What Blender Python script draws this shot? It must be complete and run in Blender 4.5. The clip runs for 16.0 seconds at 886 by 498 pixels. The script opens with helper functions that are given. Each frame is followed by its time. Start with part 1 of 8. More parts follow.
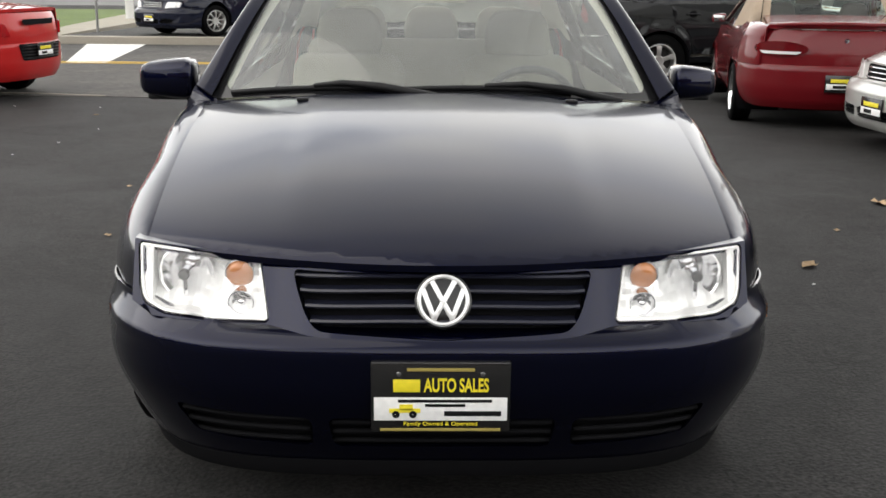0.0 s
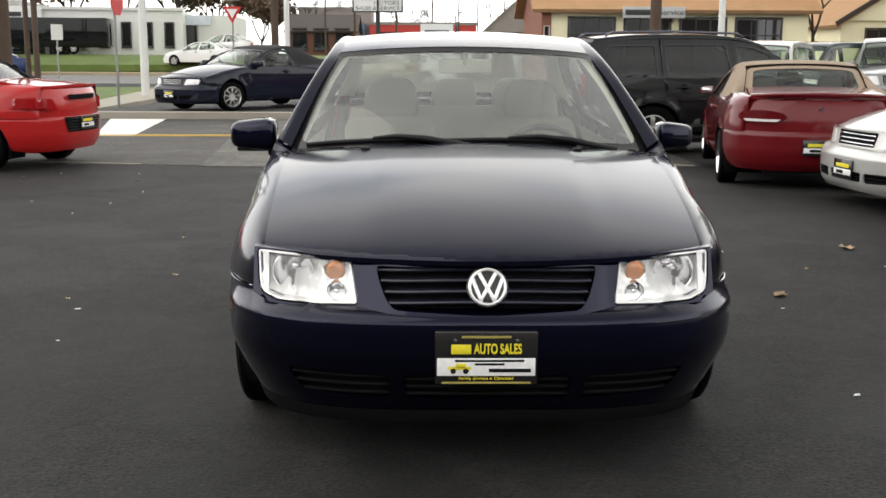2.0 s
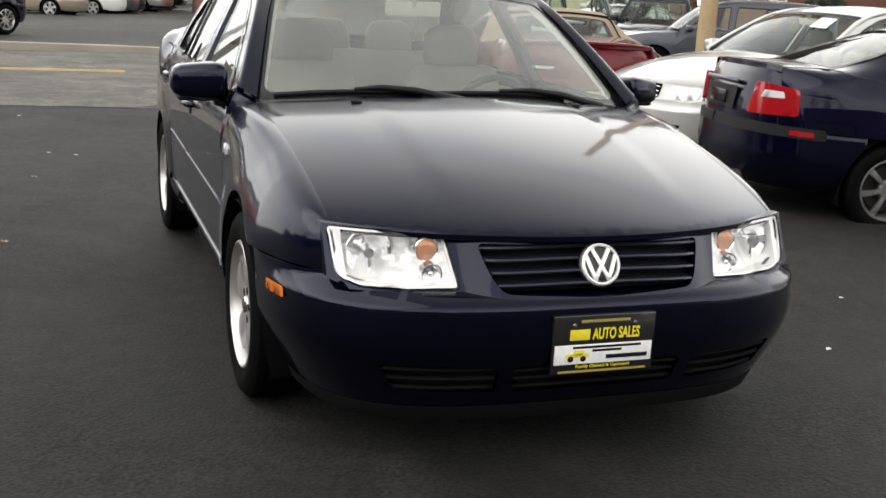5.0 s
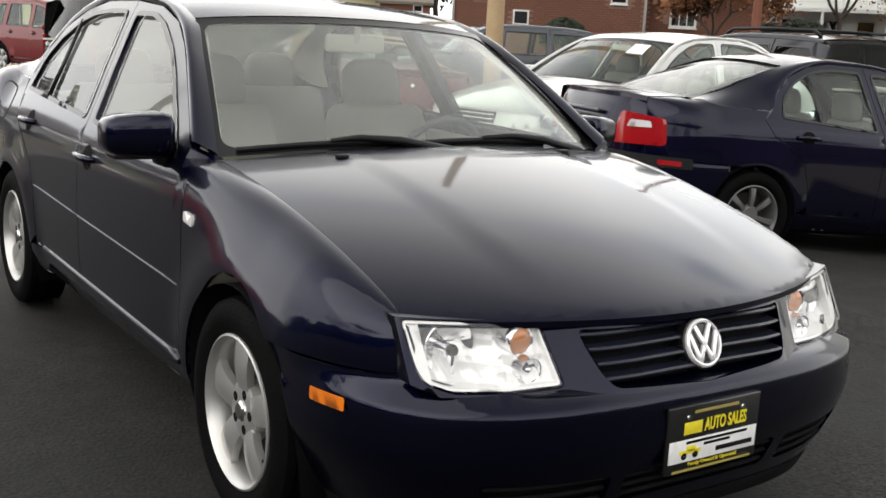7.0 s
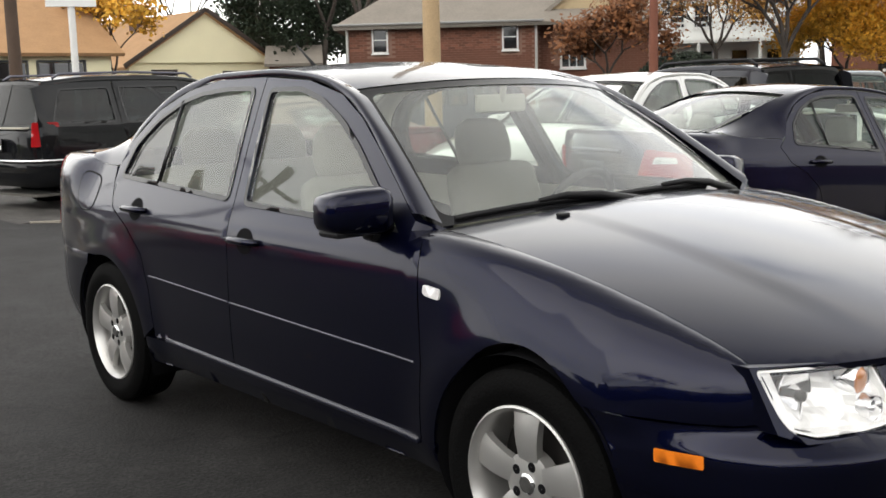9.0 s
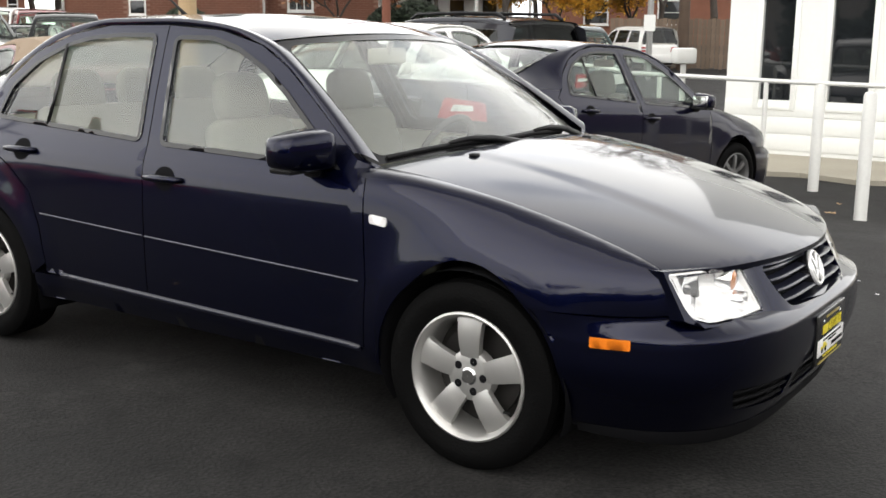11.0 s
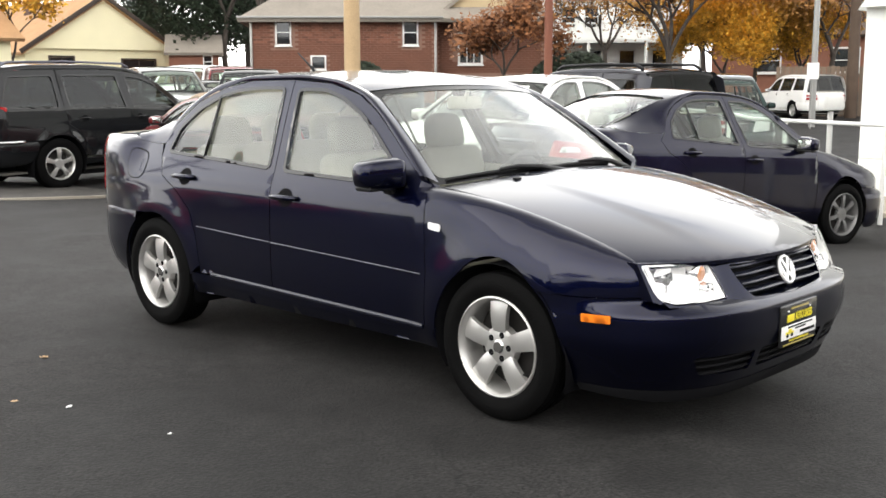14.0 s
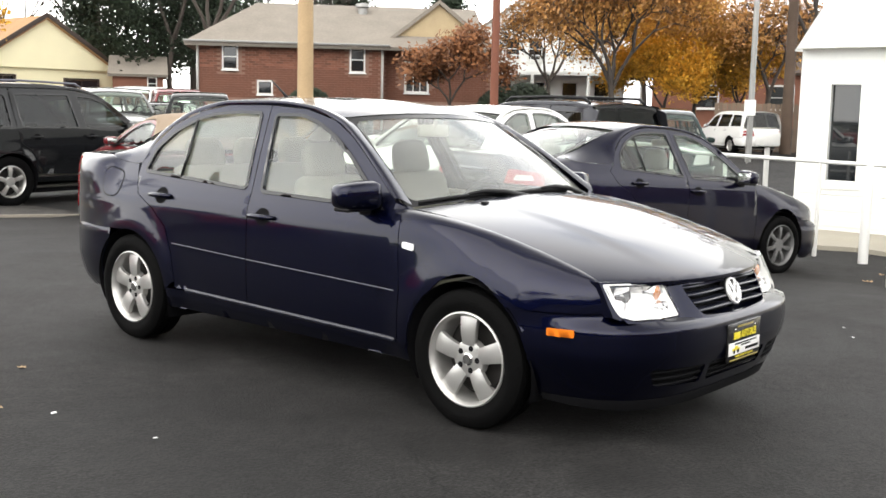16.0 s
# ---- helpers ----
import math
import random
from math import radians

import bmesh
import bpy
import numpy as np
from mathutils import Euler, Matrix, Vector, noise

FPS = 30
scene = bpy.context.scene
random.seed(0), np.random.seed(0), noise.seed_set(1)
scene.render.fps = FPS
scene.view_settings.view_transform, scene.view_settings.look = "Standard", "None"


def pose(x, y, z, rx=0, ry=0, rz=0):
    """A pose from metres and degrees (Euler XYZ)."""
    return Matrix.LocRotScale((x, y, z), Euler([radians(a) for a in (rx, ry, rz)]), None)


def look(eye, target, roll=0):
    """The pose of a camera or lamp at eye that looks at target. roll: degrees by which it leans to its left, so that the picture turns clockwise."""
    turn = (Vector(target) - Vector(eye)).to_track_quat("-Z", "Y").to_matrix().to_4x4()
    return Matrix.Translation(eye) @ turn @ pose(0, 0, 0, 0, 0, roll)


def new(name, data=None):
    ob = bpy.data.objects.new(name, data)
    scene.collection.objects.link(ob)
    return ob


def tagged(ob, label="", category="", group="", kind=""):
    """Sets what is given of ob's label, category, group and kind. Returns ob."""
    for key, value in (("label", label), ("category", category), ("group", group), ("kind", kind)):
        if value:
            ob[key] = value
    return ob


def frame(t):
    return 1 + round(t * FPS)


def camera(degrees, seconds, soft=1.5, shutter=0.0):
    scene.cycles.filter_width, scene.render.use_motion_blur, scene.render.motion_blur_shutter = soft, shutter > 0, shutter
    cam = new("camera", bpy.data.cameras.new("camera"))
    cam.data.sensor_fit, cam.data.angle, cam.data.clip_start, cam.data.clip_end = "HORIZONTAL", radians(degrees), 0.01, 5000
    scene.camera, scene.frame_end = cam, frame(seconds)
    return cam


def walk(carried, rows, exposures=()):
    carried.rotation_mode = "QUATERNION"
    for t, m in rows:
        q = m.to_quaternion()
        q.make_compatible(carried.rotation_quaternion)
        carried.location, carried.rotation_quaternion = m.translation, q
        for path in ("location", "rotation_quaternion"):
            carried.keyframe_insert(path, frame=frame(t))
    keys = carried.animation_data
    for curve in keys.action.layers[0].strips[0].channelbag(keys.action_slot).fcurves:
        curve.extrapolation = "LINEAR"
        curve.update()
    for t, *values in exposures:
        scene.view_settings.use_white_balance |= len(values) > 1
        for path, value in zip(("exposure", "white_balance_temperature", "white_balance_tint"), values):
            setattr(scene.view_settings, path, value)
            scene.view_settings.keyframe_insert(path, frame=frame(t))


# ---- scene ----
cam = camera(45.0, 16.0, soft=1.6)
PATH = [
    (0, (-0.054, 0.024, 1.287), (-0.01, 1.962, 0.794), 0.6),
    (0.5, (-0.102, -0.285, 1.276), (-0.085, 1.658, 0.801), 1.3),
    (1, (-0.067, -0.543, 1.301), (-0.063, 1.421, 0.922), -0.9),
    (1.5, (-0.066, -0.765, 1.308), (-0.03, 1.207, 0.978), 1.2),
    (2, (-0.209, -0.863, 1.279), (-0.164, 1.104, 0.922), 0.3),
    (2.5, (-0.38, -0.895, 1.274), (-0.358, 1.063, 0.866), -0.3),
    (3, (-0.506, -0.754, 1.256), (-0.281, 1.181, 0.805), 2.2),
    (3.5, (-0.661, -0.591, 1.278), (-0.347, 1.34, 0.865), 2.8),
    (4, (-0.906, -0.511, 1.273), (-0.5, 1.406, 0.874), 3.5),
    (4.2, (-1.023, -0.471, 1.273), (-0.543, 1.421, 0.836), 2.7),
    (6.3, (-1.768, 0.353, 1.258), (-0.886, 2.099, 0.840), 3.4),
    (6.5, (-1.805, 0.439, 1.237), (-0.890, 2.169, 0.820), 1.3),
    (7, (-1.923, 0.631, 1.275), (-0.817, 2.251, 0.883), 3.0),
    (7.5, (-2.169, 0.755, 1.277), (-0.909, 2.254, 0.868), 1.3),
    (8, (-2.369, 0.912, 1.273), (-1.169, 2.461, 0.874), 0.8),
    (8.2, (-2.434, 0.989, 1.274), (-1.230, 2.546, 0.921), -0.5),
    (10.3, (-3.175, 1.465, 1.286), (-1.713, 2.805, 1.03), 0.7),
    (10.5, (-3.284, 1.468, 1.336), (-1.763, 2.731, 1.035), 1.1),
    (11, (-3.503, 1.393, 1.33), (-1.887, 2.502, 0.93), 0.5),
    (11.5, (-3.564, 1.239, 1.335), (-1.904, 2.273, 0.916), 0.2),
    (12, (-3.61, 1.042, 1.337), (-1.93, 2.056, 0.952), 1.1),
    (12.5, (-3.784, 0.861, 1.322), (-2.168, 1.994, 0.998), -0.2),
    (13, (-3.935, 0.679, 1.349), (-2.433, 1.962, 1.036), -0.6),
    (13.5, (-3.994, 0.512, 1.323), (-2.625, 1.943, 1.044), -0.9),
    (14, (-4.004, 0.376, 1.332), (-2.582, 1.747, 1.023), -0.2),
    (14.5, (-4.117, 0.334, 1.342), (-2.682, 1.709, 1.111), -0.4),
    (15, (-4.244, 0.289, 1.344), (-2.744, 1.588, 1.094), 1.2),
    (15.5, (-4.295, 0.269, 1.334), (-2.758, 1.522, 1.074), 0.7),
    (16, (-4.314, 0.28, 1.335), (-2.811, 1.574, 1.078), 1.2),
]
EXPOSURES = [(0.0, 0.52), (0.5, 0.42), (1.0, 0.56), (1.5, 0.46), (2.0, 0.36), (2.5, 0.44), (3.0, 0.76), (3.5, 0.64), (4.0, 0.56), (7.0, 0.30), (8.0, 0.36), (10.5, 0.46), (11.0, 0.60), (11.5, 0.84), (12.0, 0.92), (12.5, 0.97), (14.5, 1.00), (16.0, 1.02)]
walk(cam, [(t, look(eye, target, roll)) for t, eye, target, roll in PATH], EXPOSURES)

# ---- world and light ----
SUN_AZ, SUN_EL = radians(255), radians(48)
world = bpy.data.worlds.new("sky")
scene.world = world
world.use_nodes = True
wn, wl = world.node_tree.nodes, world.node_tree.links
wn.clear()
w_out = wn.new("ShaderNodeOutputWorld")
w_bg = wn.new("ShaderNodeBackground")
w_sky = wn.new("ShaderNodeTexSky")
w_sky.sky_type, w_sky.sun_disc = "NISHITA", False
w_sky.sun_elevation, w_sky.sun_rotation = SUN_EL, SUN_AZ
w_sky.air_density, w_sky.dust_density, w_sky.ozone_density = 1.0, 3.0, 1.0
w_tc = wn.new("ShaderNodeTexCoord")
w_map = wn.new("ShaderNodeMapping")
w_map.inputs["Scale"].default_value = (1.0, 1.0, 2.6)
w_noise = wn.new("ShaderNodeTexNoise")
w_noise.inputs["Scale"].default_value = 3.4
w_noise.inputs["Detail"].default_value = 4.0
w_noise.inputs["Roughness"].default_value = 0.48
w_noise.inputs["Distortion"].default_value = 0.25
w_ramp = wn.new("ShaderNodeValToRGB")
w_ramp.color_ramp.elements[0].position, w_ramp.color_ramp.elements[0].color = 0.12, (0, 0, 0, 1)
w_ramp.color_ramp.elements[1].position, w_ramp.color_ramp.elements[1].color = 0.34, (1, 1, 1, 1)
w_cloud = wn.new("ShaderNodeValToRGB")
w_cloud.color_ramp.elements[0].position, w_cloud.color_ramp.elements[0].color = 0.30, (10.8, 11.0, 11.5, 1)
w_cloud.color_ramp.elements[1].position, w_cloud.color_ramp.elements[1].color = 0.56, (13.5, 13.3, 12.8, 1)
w_mix = wn.new("ShaderNodeMixRGB")
wl.new(w_tc.outputs["Generated"], w_map.inputs["Vector"])
wl.new(w_map.outputs[0], w_noise.inputs["Vector"])
wl.new(w_noise.outputs["Fac"], w_ramp.inputs[0])
wl.new(w_noise.outputs["Fac"], w_cloud.inputs[0])
wl.new(w_ramp.outputs[0], w_mix.inputs[0])
wl.new(w_sky.outputs[0], w_mix.inputs[1])
wl.new(w_cloud.outputs[0], w_mix.inputs[2])
w_sep = wn.new("ShaderNodeSeparateXYZ")
w_high = wn.new("ShaderNodeMapRange")
w_high.inputs["From Min"].default_value, w_high.inputs["From Max"].default_value = 0.46, 0.86
w_high.inputs["To Min"].default_value, w_high.inputs["To Max"].default_value = 1.16, 0.34
w_dim = wn.new("ShaderNodeVectorMath")
w_dim.operation = "SCALE"
wl.new(w_tc.outputs["Generated"], w_sep.inputs[0])
wl.new(w_sep.outputs["Z"], w_high.inputs["Value"])
wl.new(w_mix.outputs[0], w_dim.inputs[0])
w_far = wn.new("ShaderNodeVectorMath")
w_far.operation = "DOT_PRODUCT"
w_far.inputs[1].default_value = (0.45, 0.89, 0.0)
w_side = wn.new("ShaderNodeMapRange")
w_side.inputs["From Min"].default_value, w_side.inputs["From Max"].default_value = -0.8, 0.8
w_side.inputs["To Min"].default_value, w_side.inputs["To Max"].default_value = 0.74, 0.97
w_both = wn.new("ShaderNodeMath")
w_both.operation = "MULTIPLY"
wl.new(w_tc.outputs["Generated"], w_far.inputs[0])
wl.new(w_far.outputs["Value"], w_side.inputs["Value"])
wl.new(w_high.outputs[0], w_both.inputs[0])
wl.new(w_side.outputs[0], w_both.inputs[1])
wl.new(w_both.outputs[0], w_dim.inputs["Scale"])
wl.new(w_dim.outputs[0], w_bg.inputs["Color"])
w_bg.inputs["Strength"].default_value = 0.13
wl.new(w_bg.outputs[0], w_out.inputs[0])
sun = new("sun", bpy.data.lights.new("sun", "SUN"))
sun.data.energy, sun.data.angle, sun.data.color = 1.35, radians(80), (1.0, 0.95, 0.88)
sun.rotation_euler = (radians(90) - SUN_EL, 0, math.pi - SUN_AZ)

# ---- materials ----
def nodes_of(name):
    m = bpy.data.materials.new(name)
    m.use_nodes = True
    return m, m.node_tree.nodes, m.node_tree.links, m.node_tree.nodes["Principled BSDF"]


def mat(name, col, rough=0.5, metal=0.0, vary=0.12, scale=3.0, fine=60.0, bump=0.0, coat=0.0, spec=0.5, rnd=0.0, emit=0.0):
    """A surface with colour variation at two scales, fine relief and, on request, a clear coat."""
    m, n, l, b = nodes_of(name)
    b.inputs["Metallic"].default_value, b.inputs["Roughness"].default_value = metal, rough
    b.inputs["Coat Weight"].default_value, b.inputs["Coat Roughness"].default_value = coat, 0.04
    b.inputs["Specular IOR Level"].default_value = spec
    tc = n.new("ShaderNodeTexCoord")
    a, c = n.new("ShaderNodeTexNoise"), n.new("ShaderNodeTexNoise")
    a.inputs["Scale"].default_value, c.inputs["Scale"].default_value = scale, fine
    a.inputs["Detail"].default_value = 6.0
    c.inputs["Detail"].default_value = 3.0
    l.new(tc.outputs["Object"], a.inputs["Vector"])
    l.new(tc.outputs["Object"], c.inputs["Vector"])
    mul = n.new("ShaderNodeMath"); mul.operation = "ADD"
    l.new(a.outputs["Fac"], mul.inputs[0]); l.new(c.outputs["Fac"], mul.inputs[1])
    rng = n.new("ShaderNodeMapRange")
    rng.inputs["From Min"].default_value, rng.inputs["From Max"].default_value = 0.6, 1.4
    rng.inputs["To Min"].default_value, rng.inputs["To Max"].default_value = 1 - vary, 1 + vary
    l.new(mul.outputs[0], rng.inputs["Value"])
    val = rng.outputs[0]
    if rnd:
        oi = n.new("ShaderNodeObjectInfo")
        r2 = n.new("ShaderNodeMapRange")
        r2.inputs["To Min"].default_value, r2.inputs["To Max"].default_value = 1 - rnd, 1 + rnd
        l.new(oi.outputs["Random"], r2.inputs["Value"])
        mm = n.new("ShaderNodeMath"); mm.operation = "MULTIPLY"
        l.new(val, mm.inputs[0]); l.new(r2.outputs[0], mm.inputs[1])
        val = mm.outputs[0]
    sc = n.new("ShaderNodeVectorMath"); sc.operation = "SCALE"
    sc.inputs[0].default_value = col
    l.new(val, sc.inputs["Scale"])
    l.new(sc.outputs[0], b.inputs["Base Color"])
    if bump:
        bp = n.new("ShaderNodeBump")
        bp.inputs["Strength"].default_value, bp.inputs["Distance"].default_value = bump, 0.01
        l.new(c.outputs["Fac"], bp.inputs["Height"])
        l.new(bp.outputs[0], b.inputs["Normal"])
    if emit:
        b.inputs["Emission Color"].default_value, b.inputs["Emission Strength"].default_value = (*col, 1), emit
    return m


def paint(name, col, metal=0.0, rough=0.4):
    """Car paint: a base with fine flake under a clear coat, faint dust on it."""
    m = mat(name, col, rough, metal, 0.10, 1.5, 900.0, 0.0, 1.0, 0.0 if max(col) < 0.05 else 0.1)
    b = m.node_tree.nodes["Principled BSDF"]
    b.inputs["Coat Roughness"].default_value, b.inputs["Coat IOR"].default_value = 0.06, 1.37
    return m


def glass(name, col=(0.85, 0.92, 0.90), rough=0.0, f0=0.07, veil=0.0):
    """A thin pane: see-through, glossier at grazing angles, and, on request, with a pale diffuse veil that paints in
    sky haze.
    """
    m, n, l, b = nodes_of(name)
    n.remove(b)
    tr, gl, mx, fr = n.new("ShaderNodeBsdfTransparent"), n.new("ShaderNodeBsdfGlossy"), n.new("ShaderNodeMixShader"), n.new("ShaderNodeLayerWeight")
    tr.inputs["Color"].default_value = (*col, 1)
    gl.inputs["Roughness"].default_value = rough
    fr.inputs["Blend"].default_value = 0.5
    power, gloss = n.new("ShaderNodeMath"), n.new("ShaderNodeMapRange")
    power.operation, power.inputs[1].default_value = "POWER", 5.0
    gloss.inputs["To Min"].default_value = f0
    l.new(fr.outputs["Facing"], power.inputs[0]); l.new(power.outputs[0], gloss.inputs["Value"])
    see = tr.outputs[0]
    if veil:
        df, dm, ns, mr, tc = n.new("ShaderNodeBsdfDiffuse"), n.new("ShaderNodeMixShader"), n.new("ShaderNodeTexNoise"), n.new("ShaderNodeMapRange"), n.new("ShaderNodeTexCoord")
        df.inputs["Color"].default_value = (0.72, 0.74, 0.73, 1)
        ns.inputs["Scale"].default_value, ns.inputs["Detail"].default_value = 3.0, 8.0
        mr.inputs["From Min"].default_value, mr.inputs["From Max"].default_value = 0.3, 0.7
        mr.inputs["To Min"].default_value, mr.inputs["To Max"].default_value = veil * 0.7, veil * 1.3
        l.new(tc.outputs["Object"], ns.inputs["Vector"]); l.new(ns.outputs["Fac"], mr.inputs["Value"])
        l.new(mr.outputs[0], dm.inputs[0]); l.new(tr.outputs[0], dm.inputs[1]); l.new(df.outputs[0], dm.inputs[2])
        see = dm.outputs[0]
    l.new(gloss.outputs[0], mx.inputs[0]); l.new(see, mx.inputs[1]); l.new(gl.outputs[0], mx.inputs[2])
    l.new(mx.outputs[0], n["Material Output"].inputs[0])
    return m


NAVY = paint("navy_paint", (0.0020, 0.0029, 0.0165), 0.85, 0.36)
NAVY_TRIM = mat("navy_trim", (0.010, 0.011, 0.022), 0.35, 0.0, coat=0.3)
BLACK_PLASTIC = mat("black_plastic", (0.009, 0.009, 0.010), 0.5, bump=0.15, fine=300, spec=0.25)
GLOSS_BLACK = mat("gloss_black", (0.008, 0.008, 0.009), 0.18)
DARK = mat("dark_inside", (0.005, 0.005, 0.006), 0.85, spec=0.1)
RUBBER = mat("tyre_rubber", (0.0028, 0.0028, 0.0029), 0.7, bump=0.3, fine=120, vary=0.25, spec=0.05)
ALLOY = mat("silver_alloy", (0.52, 0.515, 0.50), 0.34, 0.75, 0.06, 6, 400)
ALLOY_DARK = mat("shaded_alloy", (0.09, 0.088, 0.085), 0.5, 0.6)
BRAKE_IRON = mat("brake_iron", (0.022, 0.020, 0.019), 0.6, 0.4)
CHROME = mat("chrome", (0.82, 0.82, 0.83), 0.08, 1.0, 0.03)
BADGE = mat("bright_badge", (0.88, 0.88, 0.88), 0.22, 0.45, 0.02)
REFLECTOR = mat("lamp_reflector", (0.97, 0.97, 0.96), 0.12, 0.25, 0.02, 14, 40)
LAMP_WHITE = mat("lamp_bezel", (0.85, 0.85, 0.84), 0.25, 0.2, 0.05)
AMBER = mat("amber_lens", (0.80, 0.20, 0.012), 0.15, 0.0, 0.08, 30, 200, coat=1.0)
AMBER_BULB = mat("amber_bulb", (0.50, 0.20, 0.075), 0.2, 0.1, 0.15, 30, 90, coat=1.0)
RED_LENS = mat("red_lens", (0.33, 0.007, 0.010), 0.12, 0.0, 0.1, 20, 150, coat=1.0)
CLEAR_LENS = mat("clear_lens", (0.75, 0.74, 0.74), 0.15, 0.1, 0.1, 20, 150, coat=1.0)
GLASS = glass("car_glass", (0.84, 0.92, 0.86), f0=0.055, veil=0.015)
# these two panes carry a painted pale veil for the sky's milky reflection
SCREEN = glass("veiled_windscreen", (0.90, 0.95, 0.91), f0=0.07, veil=0.155)
SIDE_GLASS = glass("veiled_side_glass", (0.86, 0.93, 0.87), f0=0.09, veil=0.085)
GLASS_DARK = glass("tinted_glass", (0.10, 0.12, 0.12), f0=0.04)
GLASS_LAMP = glass("lamp_glass", (0.97, 0.97, 0.97))
CLOTH = mat("beige_cloth", (0.17, 0.162, 0.132), 0.9, 0.0, 0.10, 5, 250, bump=0.3)
TRIM_BEIGE = mat("beige_trim", (0.46, 0.445, 0.38), 0.65, 0.0, 0.06, 4, 200, bump=0.1)
HEADLINER = mat("headliner", (0.62, 0.61, 0.56), 0.95, 0.0, 0.05)
DASH = mat("dark_grey_dashboard", (0.035, 0.036, 0.038), 0.6, bump=0.2, fine=300)
CARPET = mat("carpet", (0.10, 0.095, 0.085), 0.95, bump=0.4)
PLATE_BLACK = mat("plate_black", (0.010, 0.010, 0.010), 0.25, coat=0.5)
PLATE_GOLD = mat("plate_gold", (0.34, 0.27, 0.07), 0.45)
PLATE_YELLOW = mat("plate_yellow", (0.78, 0.66, 0.03), 0.4)
PLATE_WHITE = mat("plate_white", (0.80, 0.80, 0.79), 0.35)
STRIP = mat("bright_strip", (0.13, 0.13, 0.16), 0.35, 0.5)
MIRROR = mat("mirror_glass", (0.8, 0.8, 0.8), 0.02, 1.0, 0.0)


# ---- building tools ----
def empty(name, loc, rz=0.0, label="", category="", group="", kind=""):
    e = new(name)
    e.location, e.rotation_euler = loc, (0, 0, radians(rz))
    e.empty_display_size = 0.2
    return tagged(e, label, category, group, kind)


def link(name, me, material, parent=None, label=""):
    if material is not None:
        me.materials.clear()
        me.materials.append(material)
    ob = new(name, me)
    if parent is not None:
        ob.parent = parent
    return tagged(ob, label)


def part(name, bm, material, parent=None, label="", smooth=True, angle=35):
    """Links a bmesh as one mesh object under a thing or part."""
    me = bpy.data.meshes.new(name)
    if smooth:
        lim = radians(angle)
        for e in bm.edges:
            if len(e.link_faces) == 2 and e.calc_face_angle(0) > lim:
                e.smooth = False
        for f in bm.faces:
            f.smooth = True
    bm.to_mesh(me)
    bm.free()
    return link(name, me, material, parent, label)


def raw(name, verts, faces, material, parent=None, label="", smooth=True):
    me = bpy.data.meshes.new(name)
    me.from_pydata([tuple(map(float, v)) for v in verts], [], [tuple(map(int, f)) for f in faces])
    if smooth:
        me.polygons.foreach_set("use_smooth", [True] * len(me.polygons))
    me.update()
    return link(name, me, material, parent, label)


def add_box(bm, x0, x1, y0, y1, z0, z1, bevel=0.0, m=None):
    r = bmesh.ops.create_cube(bm, size=1.0)
    bmesh.ops.scale(bm, vec=(abs(x1 - x0), abs(y1 - y0), abs(z1 - z0)), verts=r["verts"])
    bmesh.ops.translate(bm, vec=((x0 + x1) / 2, (y0 + y1) / 2, (z0 + z1) / 2), verts=r["verts"])
    vs = list(r["verts"])
    if bevel:
        es = list({e for v in vs for e in v.link_edges})
        out = bmesh.ops.bevel(bm, geom=es, offset=bevel, segments=2, affect="EDGES", profile=0.5)
        vs = list({v for f in out["faces"] for v in f.verts} | {v for v in vs if v.is_valid})
    if m is not None:
        bmesh.ops.transform(bm, matrix=m, verts=[v for v in vs if v.is_valid])
    return vs


def box(name, x0, x1, y0, y1, z0, z1, material, parent=None, bevel=0.0, label=""):
    bm = bmesh.new()
    add_box(bm, x0, x1, y0, y1, z0, z1, bevel)
    return part(name, bm, material, parent, label)


def add_tube(bm, a, b, r0, r1=None, seg=12, caps=True):
    a, b = Vector(a), Vector(b)
    r1 = r0 if r1 is None else r1
    d = b - a
    q = d.to_track_quat("Z", "Y").to_matrix().to_4x4()
    return bmesh.ops.create_cone(bm, cap_ends=caps, segments=seg, radius1=r0, radius2=r1, depth=d.length,
                                 matrix=Matrix.Translation((a + b) / 2) @ q)["verts"]


def tube(name, a, b, r0, material, parent=None, r1=None, seg=14, label=""):
    bm = bmesh.new()
    add_tube(bm, a, b, r0, r1, seg)
    return part(name, bm, material, parent, label)


def sweep(name, pts, r, material, parent=None, seg=8, label="", flat=1.0):
    """A round bar along points."""
    pts = [Vector(p) for p in pts]
    vs, fs = [], []
    for i, p in enumerate(pts):
        d = (pts[min(i + 1, len(pts) - 1)] - pts[max(i - 1, 0)]).normalized()
        u = d.cross(Vector((0, 0, 1)))
        u = u.normalized() if u.length > 1e-4 else Vector((1, 0, 0))
        w = u.cross(d)
        rr = r[i] if isinstance(r, (list, tuple)) else r
        for k in range(seg):
            a = 2 * math.pi * k / seg
            vs.append(p + u * (math.cos(a) * rr) + w * (math.sin(a) * rr * flat))
    for i in range(len(pts) - 1):
        for k in range(seg):
            fs.append((i * seg + k, i * seg + (k + 1) % seg, (i + 1) * seg + (k + 1) % seg, (i + 1) * seg + k))
    fs.append(tuple(range(seg))[::-1])
    fs.append(tuple((len(pts) - 1) * seg + k for k in range(seg)))
    return raw(name, vs, fs, material, parent, label)


